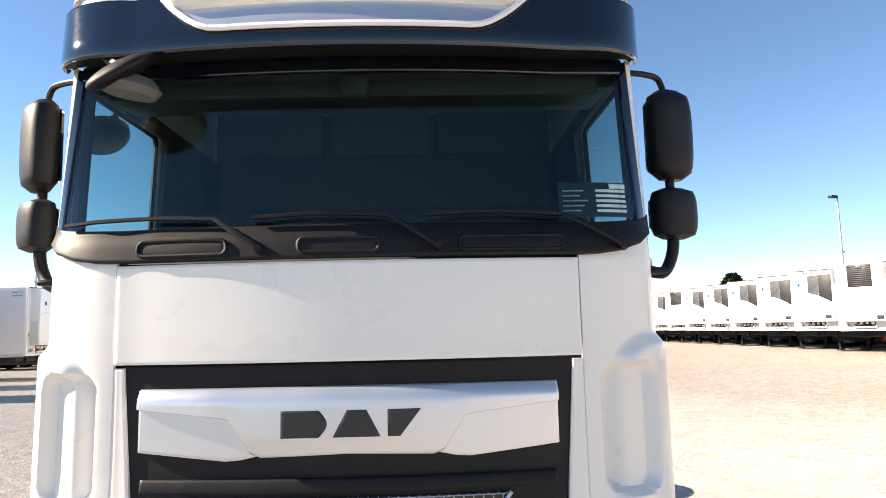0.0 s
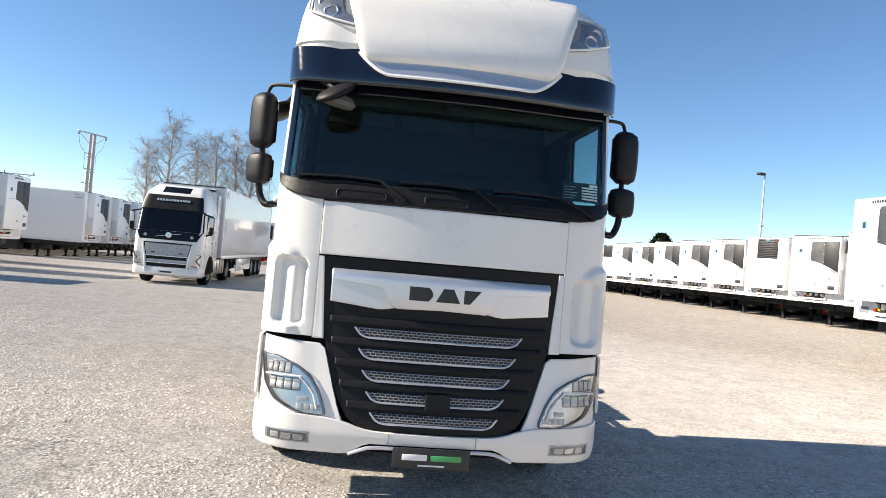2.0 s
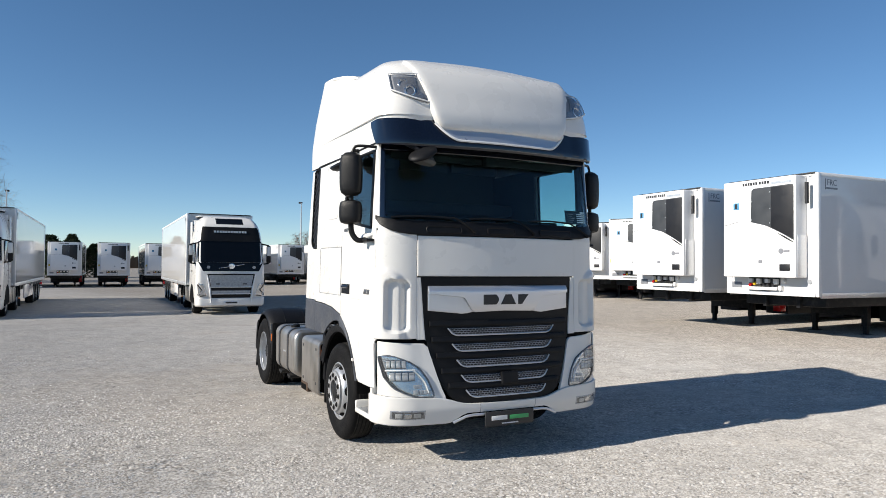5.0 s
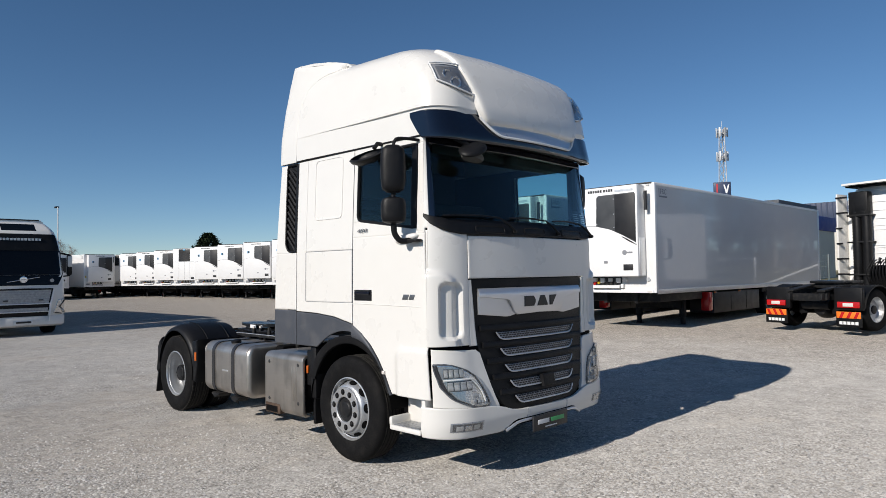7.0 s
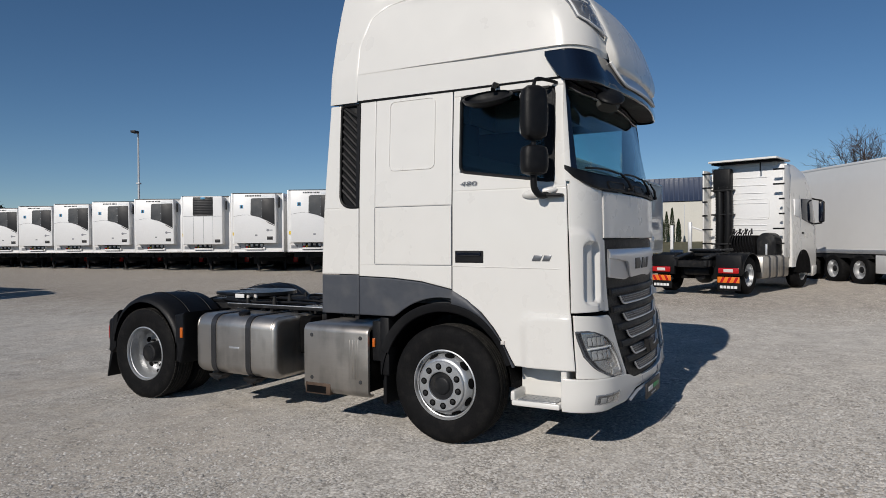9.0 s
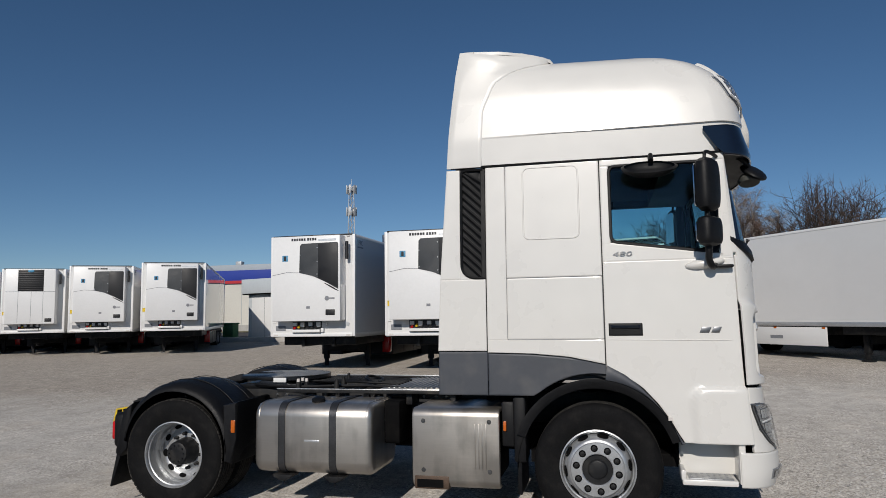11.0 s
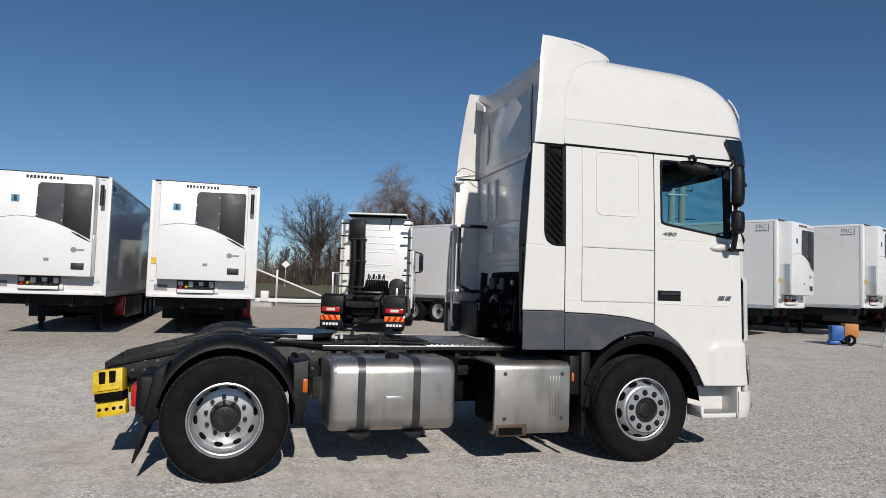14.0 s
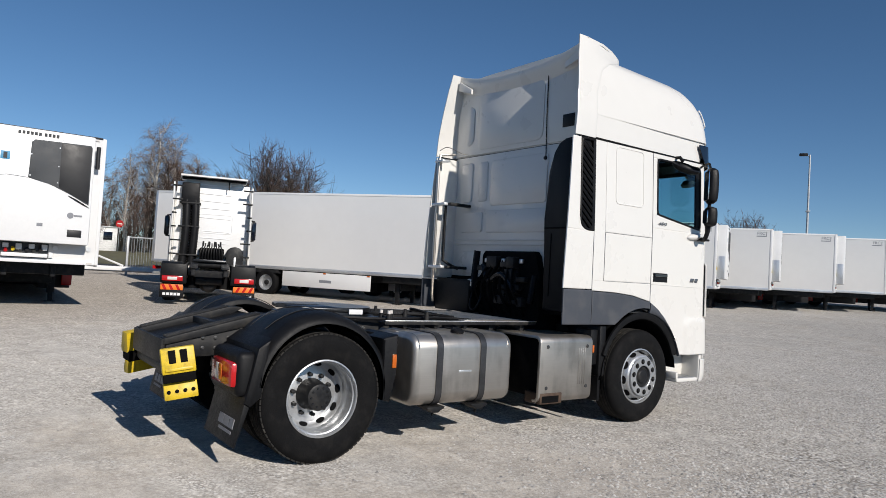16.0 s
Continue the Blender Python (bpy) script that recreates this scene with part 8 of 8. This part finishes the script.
def twin_pole(x, y, h, turn, label):
    P = thing("power_pole", label, "power pole", pose(x, y, ground_z(x, y), 0, 0, turn), "power poles")
    for sx in (-0.31, 0.31):
        part("pole", tube([(sx, 0, 0), (sx, 0, h)], [0.25, 0.17], 12), M["conc"], P)
    part("crossarm", box(-2.3, 2.3, -0.07, 0.07, h - 0.02, h + 0.14, 0.01), M["galv"], P)
    for sg in (-1, 1):
        part("brace", tube([(sg * 2.1, 0, h), (sg * 0.55, 0, h - 1.1)], 0.035, 6), M["galv"], P)
        I = part("insulator", lathe([(0.0001, 0), (0.1, 0.04), (0.05, 0.1), (0.1, 0.14), (0.05, 0.2), (0.1, 0.24), (0.0001, 0.3)], Matrix.Translation((sg * 2.15, 0, h - 0.35)) @ Matrix.Rotation(radians(-90), 4, "Y"), 12), M["frame"], P)
        part("jumper_cable", tube(bend([(sg * 2.15, 0, h - 0.3), (sg * 1.7, 0.1, h - 1.6), (sg * 0.95, 0.1, h - 2.3), (sg * 0.9, 0.1, h - 4.2)]), 0.018, 5), M["black"], P)
    for z, w in ((h - 2.4, 0.95), (h - 4.3, 0.95), (h - 6.0, 1.1)):
        part("bracket", box(-w, 0.2, -0.05, 0.05, z, z + 0.07, 0.006), M["frame"], P)
        part("pole_band", box(-0.6, 0.6, -0.2, 0.2, z - 0.3, z - 0.22, 0.01), M["galv"], P)
    return P


twin_pole(27.7, -17.1, 11.5, 76, "double concrete power pole with a steel crossarm")
twin_pole(-34.9, 85, 13.4, 68, "double concrete power pole with brackets, seen far off")
P = thing("power_pole", "single pole with a wide crossarm, seen far off", "power pole", pose(-52, 104, 0), "power poles")
part("pole", tube([(0, 0, 0), (0, 0, 8.6)], [0.18, 0.12], 10), M["conc"], P)
part("crossarm", box(-2.2, 2.2, -0.08, 0.08, 8.5, 8.65), M["galv"], P)
for sg in (-1, 1):
    part("brace", tube([(sg * 1.6, 0, 8.5), (0, 0, 7.5)], 0.04, 5), M["galv"], P)
    part("insulator", cyl((sg * 2.0, 0, 8.6), (sg * 2.0, 0, 9.0), 0.07), M["frame"], P)


def mast(x, y, h):
    P = thing("antenna_mast", "tall lattice radio mast with panel antennas", "mast", pose(x, y, 0))
    legs = [Vector((math.cos(a), math.sin(a), 0)) for a in (0.3, 0.3 + math.tau / 3, 0.3 + 2 * math.tau / 3)]
    for d in legs:
        part("leg", tube([d * 2.2, d * 0.9 + Vector((0, 0, h))], 0.16, 6), M["galv"], P)
    n = 18
    for k in range(n):
        z0, z1 = h * k / n, h * (k + 1) / n
        r0, r1 = 2.2 - 1.3 * k / n, 2.2 - 1.3 * (k + 1) / n
        for i in range(3):
            part("lattice_bar", tube([legs[i] * r0 + Vector((0, 0, z0)), legs[(i + 1) % 3] * r1 + Vector((0, 0, z1))], 0.09, 4), M["galv"], P)
    for z in (h - 1.5, h - 9.5):
        A = part("antenna_ring", lathe([(1.5, -0.1), (1.5, 0.1), (1.3, 0.1), (1.3, -0.1)], Matrix.Translation((0, 0, z)) @ Matrix.Rotation(radians(-90), 4, "Y"), 18, close=True), M["galv"], P)
        for k in range(6):
            a = k * math.tau / 6
            part("antenna_panel", box(1.5, 1.9, -0.35, 0.35, z - 1.5, z + 1.6, 0.05, m=Matrix.Rotation(a, 4, "Z")), M["galv"], A)
    part("tip_rod", tube([(0, 0, h), (0, 0, h + 2.5)], 0.06, 5), M["galv"], P)


mast(221.6, 92.6, 48.5)
P = thing("store_sign", "dark blue sign board on the store's roof", "sign", pose(57.5, 24.8, ground_z(57.5, 24.8), 0, 0, -66))
part("pole", tube([(0, 0, 5.2), (0, 0, 7.6)], 0.12, 10), M["galv"], P)
part("board", box(-0.75, 0.75, -0.3, 0.3, 7.5, 8.95, 0.05), M["navy"], P)
for sg in (-1, 1):
    part("sign_bar", box(-0.5, -0.36, sg * 0.28, sg * 0.32, 7.8, 8.8), M["band_red"], P)
    part("sign_wedge", prism([(0.1, 8.7), (0.22, 8.7), (0.36, 8.2), (0.50, 8.7), (0.62, 8.7), (0.42, 7.9), (0.30, 7.9)], "xz", sg * 0.28, sg * 0.32), M["white"], P)

# ladder and tool cart by the southern trailers
L = thing("step_ladder", "aluminium step ladder standing open on gravel", "ladder", place(8.7, -11.4, 105) @ Matrix.Scale(0.8, 4))
for sg in (-1, 1):
    part("front_rail", tube([(0.42, sg * 0.27, 0), (0.02, sg * 0.15, 2.0), (0.0, sg * 0.14, 2.45)], 0.025, 6), M["alu"], L)
    part("rear_rail", tube([(-0.75, sg * 0.3, 0), (-0.02, sg * 0.15, 2.0)], 0.02, 6), M["alu"], L)
for k in range(7):
    f = (k + 1) / 8
    part("tread", box(0.40 - 0.4 * f - 0.05, 0.40 - 0.4 * f + 0.05, -0.27 + 0.12 * f, 0.27 - 0.12 * f, 2.0 * f - 0.02, 2.0 * f + 0.02, 0.005), M["alu"], L)
part("top_hoop", tube([(0.0, -0.14, 2.45), (0.0, 0.14, 2.45)], 0.025, 6), M["alu"], L)
C = thing("tool_cart", "blue and orange tool cart on rubber wheels", "cart", place(9.6, -10.4, 60) @ Matrix.Scale(0.7, 4))
part("case", box(-0.45, 0.1, -0.3, 0.3, 0.35, 0.95, 0.03), M["cart_orange"], C)
part("case", box(0.1, 0.6, -0.28, 0.28, 0.2, 0.85, 0.03), M["cart_blue"], C)
for sg in (-1, 1):
    part("cart_wheel", lathe([(0.12, 0.05), (0.2, 0.06), (0.24, 0.0), (0.2, -0.06), (0.12, -0.05)], Matrix.Translation((-0.1, sg * 0.36, 0.24)) @ Matrix.Rotation(radians(90), 4, "Z"), 20), M["rubber"], C)
    part("handle", tube([(-0.4, sg * 0.25, 0.9), (-0.75, sg * 0.25, 1.1)], 0.02, 6), M["black"], C)
part("rag", box(0.25, 0.7, -0.2, 0.25, 0.02, 0.2, 0.07), M["cart_blue"], C)
# road sign, stop disc and gate hut
H = thing("gate_hut", "small white gate hut with a window", "hut", pose(98.5, -8.2, ground_z(98.5, -8.2)) @ Matrix.Scale(1.25, 4))
part("wall", box(-1.0, 1.0, -1.0, 1.0, 0, 2.6, 0.02), M["white"], H)
part("window", box(-1.03, -0.98, -0.5, 0.4, 1.2, 2.1, 0.01), M["gloss"], H)
part("roof", box(-1.15, 1.15, -1.15, 1.15, 2.6, 2.72, 0.02), M["galv"], H)
H = thing("stop_sign", "round red sign on a steel post", "road sign", pose(97, -9.6, ground_z(97, -9.6)) @ Matrix.Scale(1.4, 4))
part("post", tube([(0, 0, 0), (0, 0, 2.7)], 0.03, 6), M["galv"], H)
part("disc", cyl((-0.02, 0, 2.75), (-0.04, 0, 2.75), 0.36, seg=24), M["red"], H)
part("disc_bar", box(-0.05, -0.04, -0.22, 0.22, 2.7, 2.8), M["white"], H)
H = thing("priority_sign", "pale diamond road sign on a post", "road sign", pose(78.3, 2.3, ground_z(78.3, 2.3)) @ Matrix.Scale(0.78, 4))
part("post", tube([(0, 0, 0), (0, 0, 3.4)], 0.05, 6), M["galv"], H)
part("plate", prism([(0, 3.0), (0.62, 3.6), (0, 4.2), (-0.62, 3.6)], "yz", -0.06, -0.04), M["white"], H)


# ---- bare trees ----
def bare_tree(name, label, m, h, seed, spread=0.5, bark="bark", droop=0.0, twigs=900, limbs=16, crown_base=0.28, twig_r=0.010, dome=False):
    rnd = random.Random(seed)
    T = thing(name, label, "tree", m, "bare trees")
    tb, cb = bmesh.new(), bmesh.new()
    line = []
    x = y = 0.0
    for k in range(8):
        f = k / 7
        line.append(Vector((x, y, h * 0.93 * f)))
        x += rnd.uniform(-0.02, 0.02) * h
        y += rnd.uniform(-0.02, 0.02) * h
    tube(line, [0.020 * h * (1 - 0.93 * k / 7) + 0.008 for k in range(8)], 7, bm=tb)
    tips = []
    for k in range(limbs):
        f = crown_base + (0.95 - crown_base) * (k + rnd.random()) / limbs
        i = f / 0.93 * 7 * 0.93
        j = min(6, int(i))
        p = line[j].lerp(line[j + 1], min(1, i - j))
        a = k * 2.4 + rnd.uniform(-0.4, 0.4)
        up = rnd.uniform(0.5, 1.1)
        ln = h * spread * (1.05 - 0.75 * abs(f - 0.45)) * rnd.uniform(0.6, 1.0) * (1.1 - 0.6 * f)
        d = Vector((math.cos(a), math.sin(a), up)).normalized()
        wob, rise = 0.25, 0.3
        if dome:
            # limbs fan out from the bole to a rounded outline
            p = line[1].lerp(line[4], rnd.random())
            el = radians(8 + 80 * ((k + 0.5) / limbs) ** 0.9)
            d = Vector((math.cos(a) * math.cos(el), math.sin(a) * math.cos(el), math.sin(el)))
            end = Vector((d.x * 0.46 * h, d.y * 0.46 * h, (0.46 + 0.50 * d.z) * h)) * rnd.uniform(0.86, 1.0)
            d, ln = (end - p).normalized(), (end - p).length
            wob, rise, f = 0.10, 0.09, 0.5
        pts = [p]
        for s in range(4):
            d = (d + Vector((rnd.uniform(-wob, wob), rnd.uniform(-wob, wob), rnd.uniform(-0.05, rise) - droop * s * 0.25))).normalized()
            pts.append(pts[-1] + d * ln / 4)
        r0 = 0.0075 * h * (1.1 - f)
        tube(pts, [r0, r0 * 0.75, r0 * 0.5, r0 * 0.32, 0.012], 5, bm=tb)
        for s in range(1, 5):
            for q in range(6 if dome else 4):
                b = pts[s - 1].lerp(pts[s], rnd.random())
                e = (d * 0.5 + Vector((rnd.gauss(0, 0.6), rnd.gauss(0, 0.6), rnd.gauss(0.15 if dome else 0.35, 0.45) - droop))).normalized()
                l2 = ln * (rnd.uniform(0.14, 0.30) if dome else rnd.uniform(0.25, 0.5))
                mid = b + e * l2 * 0.5 + Vector((rnd.gauss(0, 0.06) * l2, rnd.gauss(0, 0.06) * l2, 0.05 * l2))
                end = mid + (e + Vector((rnd.gauss(0, 0.3), rnd.gauss(0, 0.3), 0.2 - droop))).normalized() * l2 * 0.5
                tube([b, mid, end], [0.022, 0.015, 0.008], 3, bm=tb)
                tips += [(b, mid), (mid, end), (mid, end)]
    for k in range(twigs):
        a, b = tips[rnd.randrange(len(tips))]
        p = a.lerp(b, rnd.random())
        e = ((b - a).normalized() * 0.6 + Vector((rnd.gauss(0, 0.5), rnd.gauss(0, 0.5), rnd.gauss(0.25, 0.35) - (3.2 if bark == "birch" else 1.6) * droop))).normalized()
        ln = rnd.uniform(0.03, 0.085) * h * (1.5 if bark == "birch" else 1.0)
        q = p + e * ln * 0.5
        e2 = (e + Vector((rnd.gauss(0, 0.25), rnd.gauss(0, 0.25), -6.0 * droop))).normalized()
        side = e.cross(Vector((rnd.random(), rnd.random(), rnd.random()))).normalized() * twig_r
        tri = [cb.verts.new(v) for v in (p - side, p + side, q + side * 0.7, q - side * 0.7, q + e2 * ln * 0.5)]
        cb.faces.new((tri[0], tri[1], tri[2], tri[3]))
        cb.faces.new((tri[3], tri[2], tri[4]))
    part("trunk", tb, M[bark], T)
    part("crown", cb, M["twig_pale" if bark == "birch" else "twig"], T)
    return T


def scatter_trees():
    brown = bare_tree("tree", "bare brown deciduous tree with fine twigs", pose(112, -14, 1.2), 15.0, 11, 0.30, twigs=2300, limbs=18, twig_r=0.012)
    birch = bare_tree("birch_tree", "bare birch tree with pale trunk and drooping twigs", pose(103, -14.5, 1.2), 17.5, 12, 0.33, bark="birch", droop=0.14, twigs=3000, limbs=20, twig_r=0.008)
    broad = bare_tree("tree", "broad bare tree with a rounded crown", pose(49.2, -11.9, 0.5), 11.0, 13, 0.5, twigs=8000, limbs=42, crown_base=0.2, twig_r=0.009, dome=True)
    rnd = random.Random(5)
    # belt beyond the road
    K = {brown.name: 11.0 / 15.0, birch.name: 11.5 / 17.5, broad.name: 1.0}
    def stand(src, az, d, s, x0=-7.0, y0=8.3):
        a = radians(az)
        copy_thing(src, pose(x0 + d * math.sin(a), y0 + d * math.cos(a), 0.4, 0, 0, az * 37 + d * 11) @ Matrix.Scale(s * K[src.name], 4))
    for k in range(46):
        az = 93.4 + 15.5 * k / 45 + rnd.uniform(-0.2, 0.2)
        stand(brown, az, rnd.uniform(98, 128), rnd.uniform(0.85, 1.1) * rails(az, [93, 97, 100, 102, 104, 109], [0.62, 0.72, 0.85, 1.1, 1.4, 1.25]))
    for az, d, s in ((99.2, 112, 1.2), (100.2, 106, 1.4), (102.3, 104, 1.78), (103.5, 105, 1.62), (105.0, 108, 1.45), (98.0, 118, 1.2)):
        stand(birch, az, d, s)
    stand(broad, 96.2, 108, 1.42)
    copy_thing(broad, pose(48.6, -13.4, 0.5, 0, 0, 130) @ Matrix.Scale(0.93, 4))
    copy_thing(broad, pose(30, -52, 0.5, 0, 0, 75) @ Matrix.Scale(0.75, 4))
    for az, d, s in ((107.5, 110, 1.3), (108.8, 112, 1.25), (110.0, 108, 1.2), (117.5, 110, 0.9), (118.6, 112, 1.0), (120.3, 112, 0.82), (92.4, 120, 1.05), (91.4, 130, 0.85), (90.4, 140, 0.7), (89.5, 150, 0.6), (87.6, 160, 0.6)):
        stand(brown, az, d, s)
    # northern birches
    for az, d, s in ((-16.8, 95, 1.25), (-15.2, 96, 1.6), (-13.0, 104, 1.5), (-11.7, 100, 1.5), (-10.4, 100, 1.55), (-9.1, 98, 1.5)):
        a = radians(az)
        copy_thing(birch, pose(-1.9 + d * math.sin(a), -3.3 + d * math.cos(a), -0.4, 0, 0, az * 53) @ Matrix.Scale(s * K[birch.name], 4))
    for az, d, s in ((14.1, 120, 0.55), (14.8, 124, 0.7), (15.5, 121, 0.72), (16.2, 126, 0.66), (16.9, 122, 0.52)):
        a = radians(az)
        copy_thing(birch, pose(-4.8 + d * math.sin(a), -2.5 + d * math.cos(a), -0.4, 0, 0, az * 53) @ Matrix.Scale(s * K[birch.name], 4))
    # dark evergreens
    cb = bmesh.new()
    for k in range(5200):
        f = rnd.random() ** 0.8
        z = 0.5 + 6.2 * f
        r = 2.6 * math.sin(min(1, (1 - f) * 1.25 + 0.12) * math.pi / 2) * (0.75 + 0.25 * noise.noise((z * 1.1, k % 7, 3.0)) + 0.25 * noise.noise((rnd.random() * 9, z, 1.0)))
        a = rnd.random() * math.tau
        rr = r * rnd.uniform(0.72, 1.05)
        c = Vector((rr * math.cos(a), rr * math.sin(a), z))
        e = Vector((rnd.gauss(0, 1), rnd.gauss(0, 1), rnd.gauss(0.3, 0.7))).normalized() * rnd.uniform(0.18, 0.38)
        s = e.cross(Vector((rnd.random(), rnd.random(), 1))).normalized() * 0.09
        cb.faces.new([cb.verts.new(v) for v in (c - s, c + s, c + e)])
    E = thing("evergreen_tree", "dark evergreen tree behind the trailers", "tree", pose(-8.5, 118, -0.5), "evergreens")
    part("trunk", tube([(0, 0, 0), (0, 0, 6)], [0.25, 0.08], 8), M["bark"], E)
    part("crown", cb, M["conifer"], E)
    copy_thing(E, pose(-5.2, 120, -1.2, 0, 0, 80) @ Matrix.Diagonal((1.3, 1.3, 0.9, 1)))
    copy_thing(E, pose(-11.6, 119, -1.0, 0, 0, 200) @ Matrix.Diagonal((1.5, 1.5, 1.05, 1)))
    copy_thing(E, pose(43.5, 98, -0.3, 0, 0, 30) @ Matrix.Diagonal((1.5, 1.5, 1.27, 1)))
    for k, y in enumerate((17.4, 18.2, 18.9, 19.5, 20.5, 21.4, 22.2)):
        tagged(copy_thing(E, pose(86, y, ground_z(86, y) - 0.3, 0, 0, 50 * k) @ Matrix.Diagonal((0.17, 0.17, 0.5 + 0.07 * (k * 3 % 4), 1))), "slim dark conifer in a row by the warehouse")
    copy_thing(E, pose(58, -27, 0.3, 0, 0, 30) @ Matrix.Scale(0.95, 4))
    # low scrub under the belt and a far line of woods
    sb = bmesh.new()
    for k in range(16000):
        az = radians(rnd.uniform(91, 112))
        d = rnd.uniform(110, 132)
        x, y = -7.0 + d * math.sin(az), 8.3 + d * math.cos(az)
        z = 0.4
        e = Vector((rnd.gauss(0, 0.35), rnd.gauss(0, 0.35), 1)).normalized() * rnd.uniform(1.5, 6.5)
        s = Vector((rnd.gauss(0, 1), rnd.gauss(0, 1), 0)).normalized() * 0.05
        p = Vector((x, y, z))
        sb.faces.new([sb.verts.new(v) for v in (p - s, p + s, p + e)])
    tagged(part("scrub", sb, M["scrub"]), "brown leafless scrub under the trees", "scrub", kind="stuff")
    wb = bmesh.new()
    for k in range(15000):
        az = rnd.random() * math.tau
        d = rnd.uniform(330, 420)
        h = 7 + 5 * noise.noise((math.cos(az) * 9, math.sin(az) * 9, 0)) + 2.5 * noise.noise((math.cos(az) * 40, math.sin(az) * 40, 2))
        p = Vector((d * math.sin(az), d * math.cos(az), -0.5))
        s = Vector((math.cos(az), -math.sin(az), 0)) * rnd.uniform(0.5, 1.6)
        hh = max(2, h * rnd.uniform(0.6, 1.05))
        wb.faces.new([wb.verts.new(v) for v in (p - s, p + s, p + s * 0.3 + Vector((0, 0, hh)), p - s * 0.5 + Vector((0, 0, hh * 0.93)))])
    tagged(part("far_woods", wb, M["scrub"]), "distant line of leafless woods", "woods", kind="stuff")


scatter_trees()


# ---- loose gravel ----
def loose_stones():
    rnd = np.random.default_rng(3)
    n = 560000
    ang, rad = rnd.random(n) * math.tau, 0.6 + 10.4 * rnd.random(n) ** 0.64
    x, y = -3.4 + rad * np.cos(ang), 3.0 + rad * np.sin(ang)
    # drifts of loose stone to the south-west, a thin scatter where wheels have packed the yard
    u, v = 0.88 * x + 0.48 * y, -0.48 * x + 0.88 * y
    drift = 0.5 * np.sin(1.1 * v + 0.9 * np.sin(0.5 * u)) + 0.4 * np.sin(2.3 * v + 0.8 * u) + 0.3 * np.sin(1.7 * u - 0.6 * v)
    zone = 1.2 - (0.89 * x + 0.45 * y)
    keep = rnd.random(n) < np.clip(0.36 + 0.2 * zone + 0.08 * (3.0 - y), 0.03, 0.85) * np.clip(0.72 + 0.55 * drift, 0.14, 1.0)
    keep &= ~((np.abs(x + 0.31) < 0.9) & (y > 3.0) & (y < 8.5))
    x, y = x[keep], y[keep]
    n = len(x)
    # the ground's own height between its grid lines
    line = np.array([v for v in LINE if abs(v) < 25])
    high = np.array([[uneven(p, q) for q in line] for p in line])
    i, j = np.searchsorted(line, x) - 1, np.searchsorted(line, y) - 1
    f, g = (x - line[i]) / (line[i + 1] - line[i]), (y - line[j]) / (line[j + 1] - line[j])
    z = (high[i, j] * (1 - f) + high[i + 1, j] * f) * (1 - g) + (high[i, j + 1] * (1 - f) + high[i + 1, j + 1] * f) * g - 0.001
    size = 0.007 + 0.013 * rnd.random(n) ** 2.6
    turn = rnd.random(n) * math.tau
    # crushed stone: an uneven five-sided foot and one peak
    foot = np.array([(1, 0), (0.25, 0.9), (-0.9, 0.55), (-0.65, -0.75), (0.5, -0.85)])
    base = np.concatenate([np.c_[foot, np.zeros(5)], [(0.0, 0.0, 0.72)]])
    p = base[None] * rnd.uniform(0.7, 1.3, (n, 6, 3)) * size[:, None, None]
    p[:, 5:, :2] += rnd.uniform(-0.45, 0.45, (n, 1, 2)) * size[:, None, None]
    c, d = np.cos(turn)[:, None], np.sin(turn)[:, None]
    co = np.stack([x[:, None] + c * p[..., 0] - d * p[..., 1], y[:, None] + d * p[..., 0] + c * p[..., 1], z[:, None] + p[..., 2]], axis=-1)
    sides = [0, 1, 5, 1, 2, 5, 2, 3, 5, 3, 4, 5, 4, 0, 5]
    index = (np.arange(n)[:, None] * 6 + np.array(sides)[None]).ravel()
    start = np.arange(n * 5) * 3
    me = bpy.data.meshes.new("loose_stones")
    me.vertices.add(n * 6)
    me.vertices.foreach_set("co", co.ravel())
    me.loops.add(len(index))
    me.loops.foreach_set("vertex_index", index)
    me.polygons.add(n * 5)
    me.polygons.foreach_set("loop_start", start)
    me.update()
    me.materials.append(M["stone"])
    tagged(new("loose_stones", me), "loose pale gravel stones scattered over the yard", "stones", kind="stuff")


loose_stones()
